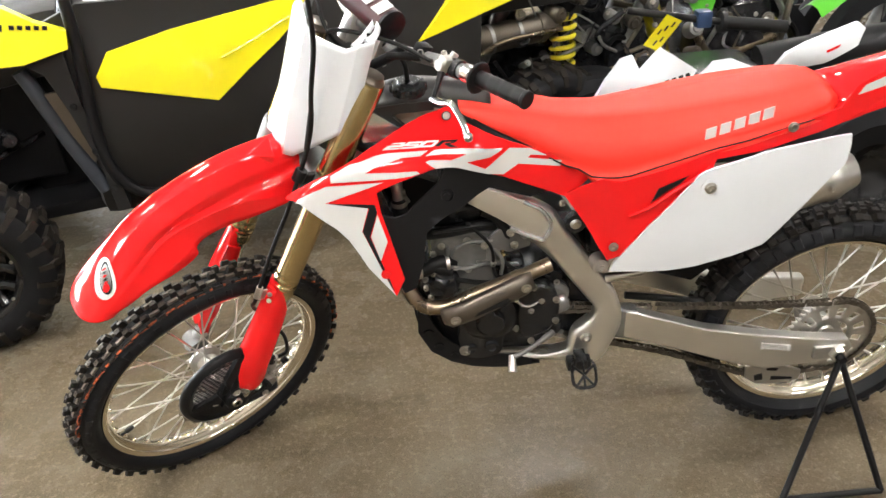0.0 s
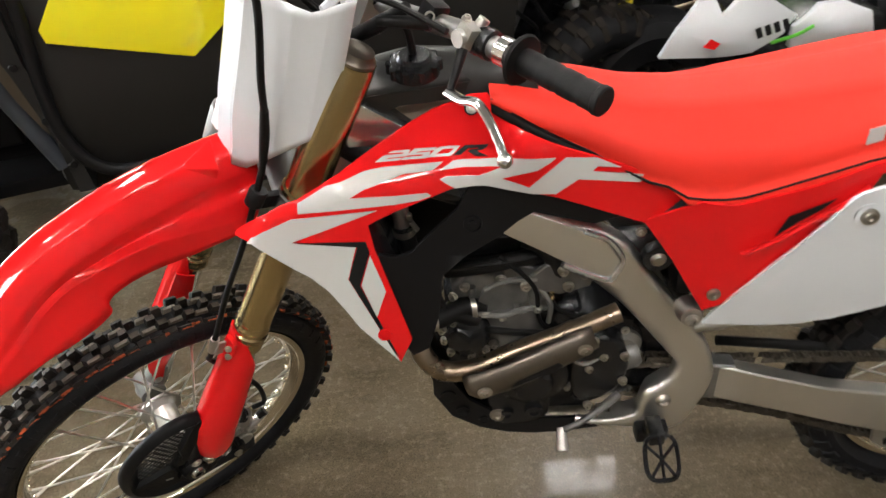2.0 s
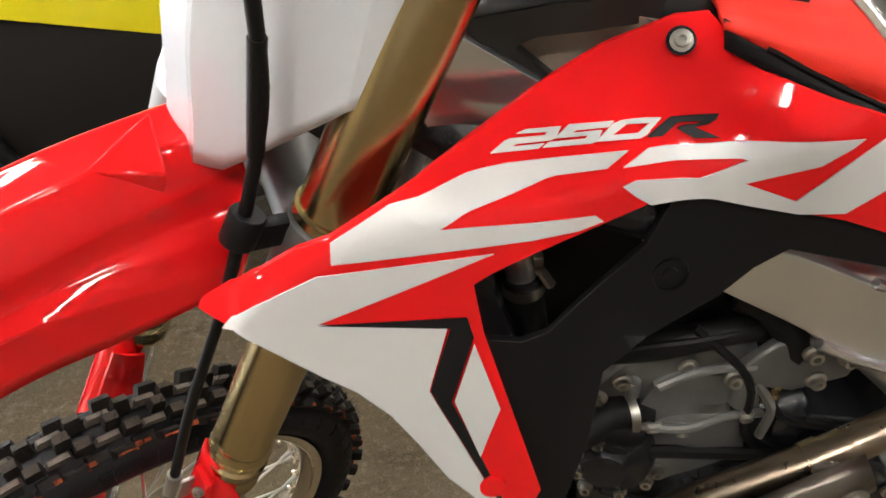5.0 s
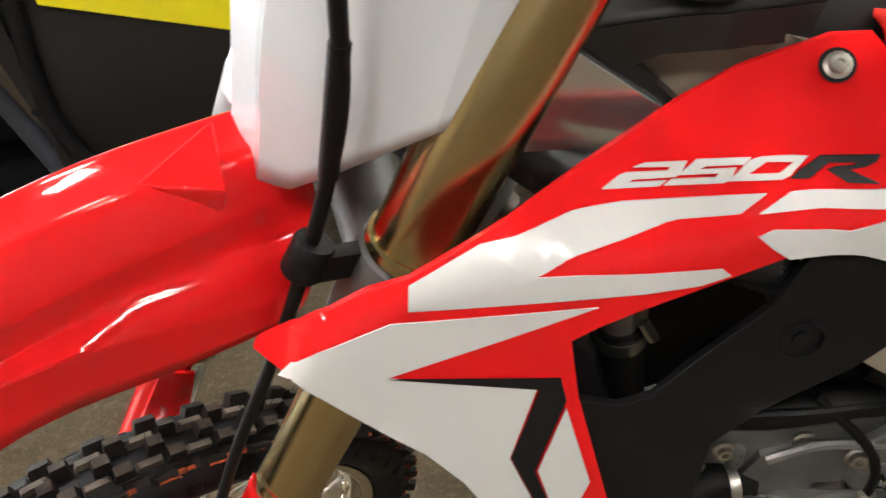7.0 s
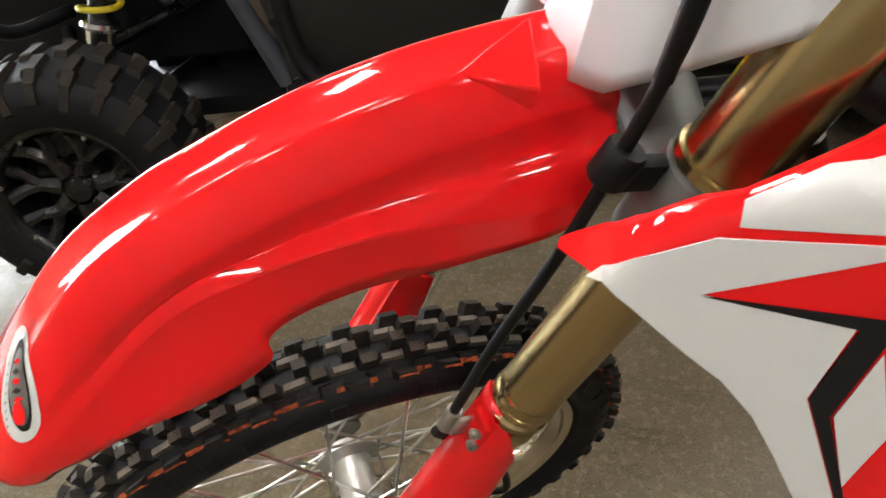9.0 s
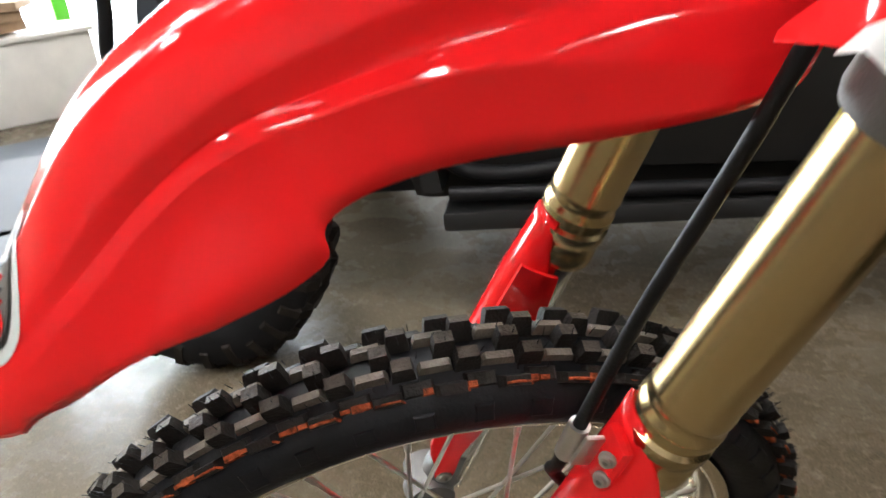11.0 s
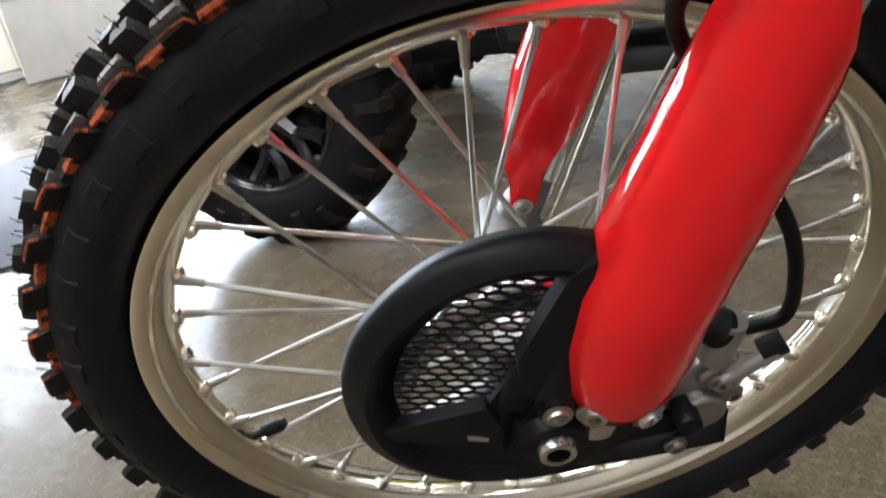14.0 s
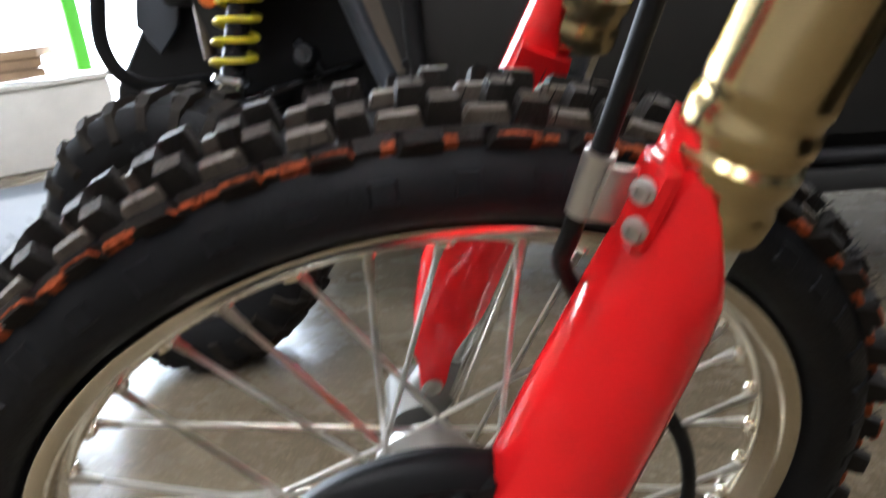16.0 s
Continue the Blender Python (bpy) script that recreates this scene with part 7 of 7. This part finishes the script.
upart("fender_liner", plate([(-0.02, 0.90), (0.08, 0.60), (0.16, 0.58), (0.12, 0.90)], 0.22, 0.03), UTV_BODY, None, "dark inner fender")
upart("inner_panel", plate([(0.1, 0.9), (0.55, 0.9), (0.6, 0.35), (0.3, 0.3), (0.2, 0.5)], 0.42, 0.05), BLACK, None, "black inner wheel arch")
upart("reflector", turned([(0, 0.006), (0.022, 0.005), (0.026, 0), (0, 0)], (0.10, 0.18, 0.735), (0, -1, 0), 18), AMBER, None, "round amber reflector")
for x in (0.55, 1.25, 1.75):
    for y in (0.15, 1.1):
        upart("cage_tube", sweep(spline([(x, y, 0.95), (x + 0.12, y + (0.08 if y < 1 else -0.08), 1.4), (x + 0.2, y + (0.12 if y < 1 else -0.12), 1.75)], 4), 0.024, 12), BLACK, None, "black roll cage tube")
for y in (0.4, 0.85):
    upart("bucket_seat", join(box((1.25, y, 0.80), (0.48, 0.40, 0.16), 0.05), box((1.50, y, 1.05), (0.14, 0.40, 0.55), 0.05, Matrix.Rotation(radians(14), 4, "Y"))), BLACK, None, "black bucket seat")
upart("cargo_bed", box((2.1, 0.65, 0.86), (0.62, 0.95, 0.20), 0.03), UTV_GREY, None, "dark cargo bed")
sil = upart("silencer", turned([(0, 0), (0.045, 0.0), (0.056, 0.02), (0.056, 0.26), (0.060, 0.262), (0.060, 0.285), (0.045, 0.31), (0.03, 0.36), (0, 0.36)], (1.98, 0.20, 0.66), (1, 0.02, 0.06), 24), SOOT, None, "dull bronze silencer")
for d in (0.05, 0.17):
    upart("clamp_band", turned([(0.056, -0.007), (0.059, -0.007), (0.059, 0.007), (0.056, 0.007)], (1.98 + d, 0.20, 0.66 + 0.06 * d), (1, 0.02, 0.06), 24, True), ENGINE, sil)
upart("side_pipe", sweep(spline([(1.95, 0.12, 0.63), (2.05, 0.125, 0.665), (2.2, 0.13, 0.675), (2.33, 0.16, 0.67)], 6), 0.009, 10), PIPE, sil, "thin bright pipe along the silencer")
upart("rear_gearcase", merged([box((2.2, 0.5, 0.5), (0.35, 0.3, 0.3), 0.06), rod((2.1, 0.3, 0.62), (2.6, 0.3, 0.60), 0.05, None, 14)]), ENGINE_DARK, None, "dark rear drive casing")
rng_u = random.Random(21)
for k in range(26):
    a = Vector((rng_u.uniform(1.95, 2.75), rng_u.uniform(0.12, 0.30), rng_u.uniform(0.50, 0.95)))
    b = a + Vector((rng_u.uniform(-0.12, 0.12), rng_u.uniform(-0.03, 0.03), rng_u.uniform(-0.10, 0.04)))
    upart("hose", sweep(spline([a, b, b + Vector((rng_u.uniform(-0.12, 0.12), 0.02, rng_u.uniform(-0.12, 0.08)))], 5), rng_u.choice((0.004, 0.007, 0.011)), 8), rng_u.choice((RUBBER, RUBBER, ENGINE_DARK, CAST)))
for k in range(16):
    a = Vector((rng_u.uniform(2.05, 2.75), rng_u.uniform(0.14, 0.22), rng_u.uniform(0.55, 0.92)))
    r = rng_u.uniform(0.010, 0.035)
    upart("casting", turned([(0, r * 0.6), (r * 0.45, r * 0.6), (r * 0.55, r * 0.3), (r * 0.9, r * 0.2), (r, 0), (r, -0.06), (0, -0.06)], a, (rng_u.uniform(-0.5, 0.5), -1, rng_u.uniform(-0.2, 0.6)), 16), rng_u.choice((ENGINE_DARK, CAST, SOOT, ENGINE)))

# ---- white quad bike ----
quad = thing("quad_bike", (1.75, 1.15, 0.0), "white and black sport quad bike", "quad bike")


def qp(name, bm, material, label="", parent=None, **kw):
    return part(name, bm, material, parent or quad, label, None, **kw)


def bulge(pts, c, r, h):
    return lambda x, z: c - h * math.exp(-(((x - r[0]) / r[2]) ** 2 + ((z - r[1]) / r[3]) ** 2))


qp("front_fender", plate([(1.16, 0.58), (1.20, 0.66), (1.25, 0.725), (1.29, 0.735), (1.31, 0.69), (1.385, 0.752), (1.42, 0.73), (1.51, 0.668), (1.48, 0.62), (1.40, 0.58)], bulge(0, 0.93, (1.32, 0.64, 0.12, 0.08), 0.05), 0.02, 0.03), WHITE, "white angular quad fender", bevel=0.005)
qp("fender_mark", plate([(1.255, 0.625), (1.275, 0.645), (1.30, 0.63), (1.285, 0.615)], 0.868, 0.002), RED, "small red emblem")
qp("side_panel", plate([(1.50, 0.64), (1.56, 0.695), (1.62, 0.70), (1.70, 0.665), (1.72, 0.60), (1.50, 0.58)], bulge(0, 0.93, (1.6, 0.64, 0.1, 0.06), 0.05), 0.02, 0.03), WHITE, "white quad side panel", bevel=0.005)
qp("rear_fender", plate([(1.76, 0.64), (1.80, 0.705), (1.86, 0.735), (2.035, 0.785), (2.06, 0.765), (2.04, 0.71), (1.93, 0.66)], bulge(0, 0.93, (1.9, 0.70, 0.15, 0.06), 0.03), 0.02, 0.03), WHITE, "white quad rear fender", bevel=0.005)
qp("fender_mark", plate([(1.92, 0.71), (1.965, 0.728), (1.96, 0.718), (1.925, 0.703)], 0.89, 0.002), RED, "small red emblem")
for k in range(4):
    qp("printed_bar", box((1.40 + 0.022 * k, 0.88, 0.645 + 0.006 * k), (0.014, 0.002, 0.028), 0.0, Matrix.Rotation(radians(-20), 4, "Y")), DECAL_BLACK, "black printed mark")
qp("green_stripe", sweep(spline([(1.44, 0.895, 0.61), (1.5, 0.885, 0.63), (1.54, 0.885, 0.65)], 4), 0.005, 6), GREEN, "thin green stripe")
qp("seat", sweep(spline([(1.82, 1.16, 0.585), (1.95, 1.15, 0.605), (2.1, 1.14, 0.625), (2.4, 1.12, 0.655)], 5), 0.075, 12), BLACK, "black quad seat")
qp("handlebar", sweep(spline([(1.33, 1.0, 0.93), (1.42, 1.08, 0.93), (1.45, 1.2, 0.91), (1.47, 1.35, 0.93)], 5), 0.013, 10), BLACK, "black handlebar")
qp("grip", rod((1.60, 0.98, 0.805), (1.80, 0.94, 0.785), 0.022, 0.021, 14), RUBBER, "black rubber grip")
qp("grip_flange", rod((1.59, 0.98, 0.806), (1.605, 0.98, 0.804), 0.034, None, 16), RUBBER)
qp("throttle_box", box((1.54, 1.0, 0.818), (0.05, 0.05, 0.055), 0.008), BLUE_TOTE, "dark blue control box")
qp("bar_tube", rod((1.30, 1.05, 0.85), (1.60, 0.98, 0.806), 0.012, None, 10), BLACK)
qp("engine", merged([box((1.6, 1.15, 0.45), (0.4, 0.3, 0.35), 0.04), rod((1.35, 1.0, 0.60), (1.55, 1.0, 0.5), 0.04, None, 14)]), ENGINE_DARK, "dark quad engine")
for x, y in ((1.30, 0.95), (2.15, 0.95), (1.30, 1.5), (2.15, 1.5)):
    tw = qp("wheel", turned([(0.12, -0.09), (0.2, -0.11), (0.245, -0.09), (0.255, 0), (0.245, 0.09), (0.2, 0.11), (0.12, 0.09), (0.11, 0)], (x, y, 0.255), (0, 1, 0), 40, True), UTV_TYRE, "black quad tyre")
    qp("rim", turned([(0, -0.02), (0.05, -0.03), (0.12, -0.08), (0.125, -0.07), (0.06, 0), (0, 0)], (x, y, 0.255), (0, 1, 0), 24), GLOSS_BLACK, "", tw)
price = thing("price_tag", (1.33, 0.98, 0.9), "yellow paper tag hanging from the handlebar", "tag")
tag_m = pose(1.385, 0.93, 0.80, 20, 0, 0) @ Matrix.Rotation(radians(28), 4, "Y")
part("card", box((0, 0, 0), (0.06, 0.0015, 0.125), 0.0, tag_m), YELLOW, price)
for k in range(5):
    part("printed_bar", box((0, -0.0012, 0), (0.006, 0.001, 0.02), 0.0, tag_m @ Matrix.Translation((0.012 - 0.012 * (k % 3), 0, 0.04 - 0.02 * k))), DECAL_BLACK, price)
part("string", sweep([(1.42, 0.95, 0.86), (1.43, 1.0, 0.92)], 0.0015, 5), PAPER, price)


# ---- more machines further back ----
def far_bike(x, y, turn, material, seed):
    m = pose(x, y, 0, 0, 0, turn)
    t = thing("motorbike", (x, y, 0), "dark motorbike with green plastics parked behind", "motorcycle", "bikes in the back row")
    P = lambda name, bm, mt, lb="": part(name, bm, mt, t, lb, m)
    for wx in (0.0, 1.35):
        P("wheel", turned([(0.26, -0.045), (0.33, -0.03), (0.335, 0.03), (0.26, 0.045), (0.25, 0)], (wx, 0, 0.335), (0, 1, 0), 36, True), TYRE, "black tyre")
        P("hub", rod((wx, -0.05, 0.335), (wx, 0.05, 0.335), 0.04, None, 16), ALU)
        for k in range(8):
            a = math.pi * k / 4
            P("spoke", rod((wx, 0, 0.335), (wx + 0.26 * math.cos(a), 0, 0.335 + 0.26 * math.sin(a)), 0.003, None, 5), CHROME)
    P("fork_tube", rod((0.0, -0.1, 0.33), (0.35, -0.1, 1.05), 0.028, None, 14), ENGINE)
    P("fork_tube", rod((0.0, 0.1, 0.33), (0.35, 0.1, 1.05), 0.028, None, 14), ENGINE)
    P("engine", merged([box((0.62, 0, 0.47), (0.4, 0.26, 0.36), 0.05), turned([(0, 0.05), (0.06, 0.05), (0.075, 0.03), (0.08, 0), (0, 0)], (0.68, -0.14, 0.48), (0, -1, 0), 24), box((0.55, 0, 0.7), (0.18, 0.2, 0.18), 0.03, Matrix.Rotation(radians(-15), 4, "Y"))]), ENGINE_DARK, "dark engine")
    P("header_pipe", sweep(spline([(0.47, -0.1, 0.7), (0.4, -0.17, 0.6), (0.5, -0.18, 0.45), (0.8, -0.17, 0.5)], 5), 0.02, 10), PIPE)
    P("shroud", plate([(0.25, 0.85), (0.45, 1.0), (0.75, 0.9), (0.55, 0.82), (0.48, 0.62), (0.42, 0.62)], lambda a, b: -0.17 + 0.1 * (a - 0.3), 0.01, 0.05), material, "coloured shroud")
    P("seat", sweep(spline([(0.55, 0, 0.95), (0.85, 0, 0.92), (1.2, 0, 0.96), (1.5, 0, 1.0)], 5), 0.10, 12, flat=0.6), BLACK)
    P("front_fender", grid([[(-0.4 + 0.7 * u, 0.07 * v, 0.72 + 0.16 * u - 0.2 * (1 - u) ** 2 * 0.5 - 0.04 * v * v) for v in (-1, -0.5, 0, 0.5, 1)] for u in [k / 8 for k in range(9)]]), material, "coloured fender")
    P("handlebar", sweep(spline([(0.5, -0.4, 1.16), (0.4, -0.2, 1.14), (0.38, 0, 1.1), (0.4, 0.2, 1.14), (0.5, 0.4, 1.16)], 5), 0.012, 10), BLACK)
    P("grip", rod((0.46, -0.3, 1.15), (0.5, -0.4, 1.16), 0.018, None, 12), RUBBER)
    P("shock", rod((0.85, 0, 0.75), (0.95, 0, 0.42), 0.04, None, 14), SPRING if seed % 2 else ENGINE_DARK)
    rng = random.Random(seed + 11)
    for k in range(14):
        a = Vector((rng.uniform(0.3, 1.0), rng.uniform(-0.2, -0.05), rng.uniform(0.4, 0.95)))
        mid = a + Vector((rng.uniform(-0.1, 0.1), rng.uniform(-0.06, 0.0), rng.uniform(-0.12, 0.05)))
        P("hose", sweep(spline([a, mid, mid + Vector((rng.uniform(-0.15, 0.15), rng.uniform(-0.02, 0.05), rng.uniform(-0.15, 0.1)))], 5), rng.choice((0.004, 0.006, 0.010, 0.014)), 8), rng.choice((RUBBER, RUBBER, ENGINE, SOOT)))
    for k in range(12):
        a = Vector((rng.uniform(0.35, 0.95), rng.uniform(-0.20, -0.13), rng.uniform(0.42, 0.85)))
        r = rng.uniform(0.012, 0.04)
        P("casting", turned([(0, r * 0.5), (r * 0.5, r * 0.5), (r * 0.6, r * 0.3), (r * 0.9, r * 0.25), (r, 0), (r, -0.05), (0, -0.05)], a, (rng.uniform(-0.4, 0.4), -1, rng.uniform(-0.3, 0.5)), 16), rng.choice((ENGINE_DARK, ENGINE, ALU, SOOT)))
    for k in range(10):
        a = Vector((rng.uniform(0.35, 0.95), -0.2, rng.uniform(0.42, 0.85)))
        P("bolt", bolt(a, (0, -1, 0.2), rng.uniform(0.005, 0.009), 0.008), BOLT)
    P("footrest", box((0.85, -0.22, 0.36), (0.09, 0.08, 0.025), 0.006), ENGINE_DARK)
    P("frame_tube", sweep(spline([(0.32, -0.06, 0.98), (0.6, -0.14, 0.86), (0.85, -0.13, 0.65), (0.86, -0.1, 0.4), (0.55, -0.1, 0.28)], 5), 0.02, 10), SOOT)
    P("swingarm", rod((0.8, -0.08, 0.42), (1.35, -0.08, 0.34), 0.03, None, 10), ALU)
    return t


far_bike(0.75, 1.72, 8, BLACK, 1)
far_bike(1.35, 1.78, 14, GREEN, 5)
far_bike(2.7, 1.9, 15, GREEN, 1)
far_bike(2.9, 2.9, 10, BLACK, 2)
far_bike(1.5, 3.2, 10, BLACK, 3)

# ---- by the doorway ----
crate = thing("storage_box", (-3.9, 2.45, 0.0), "white storage box standing near the doorway", "box")
part("box_body", box((-3.95, 2.5, 0.22), (0.5, 0.95, 0.44), 0.02, Matrix.Rotation(radians(-35), 4, "Z")), OFFWHITE, crate)
part("lid", box((-3.95, 2.5, 0.455), (0.54, 0.99, 0.03), 0.008, Matrix.Rotation(radians(-35), 4, "Z")), OFFWHITE, crate)
pile = thing("carton_pile", (-4.1, 2.4, 0.47), "flattened brown cartons lying on a box", "carton")
for k in range(3):
    part("carton", box((-4.0 + 0.02 * k, 2.45 + 0.03 * k, 0.51 + 0.055 * k), (0.36 - 0.03 * k, 0.42, 0.05), 0.006, Matrix.Rotation(radians(-20 - 17 * k), 4, "Z")), CARD, pile)
lampst = thing("floor_stand", (-4.45, 2.05, 0.0), "grey steel display stand on a round base", "stand")
part("base_plate", turned([(0, 0), (0.2, 0), (0.2, 0.012), (0.03, 0.03), (0, 0.03)], (-4.45, 2.05, 0), (0, 0, 1), 28), ENGINE, lampst)
part("pole", rod((-4.45, 2.05, 0.02), (-4.45, 2.05, 1.1), 0.018, None, 12), ENGINE, lampst)
shelf = thing("blue_display", (-4.78, 2.52, 0.47), "blue display board fixed to the cream wall", "sign")
part("board", box((X0 + 0.04, 2.52, 0.72), (0.03, 0.24, 0.5), 0.004), BLUE_TOTE, shelf)
for nm, c, s, rz in (("floor_mat", (-2.7, 1.75, 0.004), (1.5, 0.75, 0.008), -38), ("floor_mat", (-1.9, 0.75, 0.004), (1.1, 0.6, 0.008), -38)):
    mt = thing(nm, c, "dark blue-grey entrance mat on the floor", "mat")
    part("mat_sheet", box(c, s, 0.002, None), MAT_FLOOR, mt, "", pose(*c, 0, 0, rz) @ Matrix.Translation(-Vector(c)))
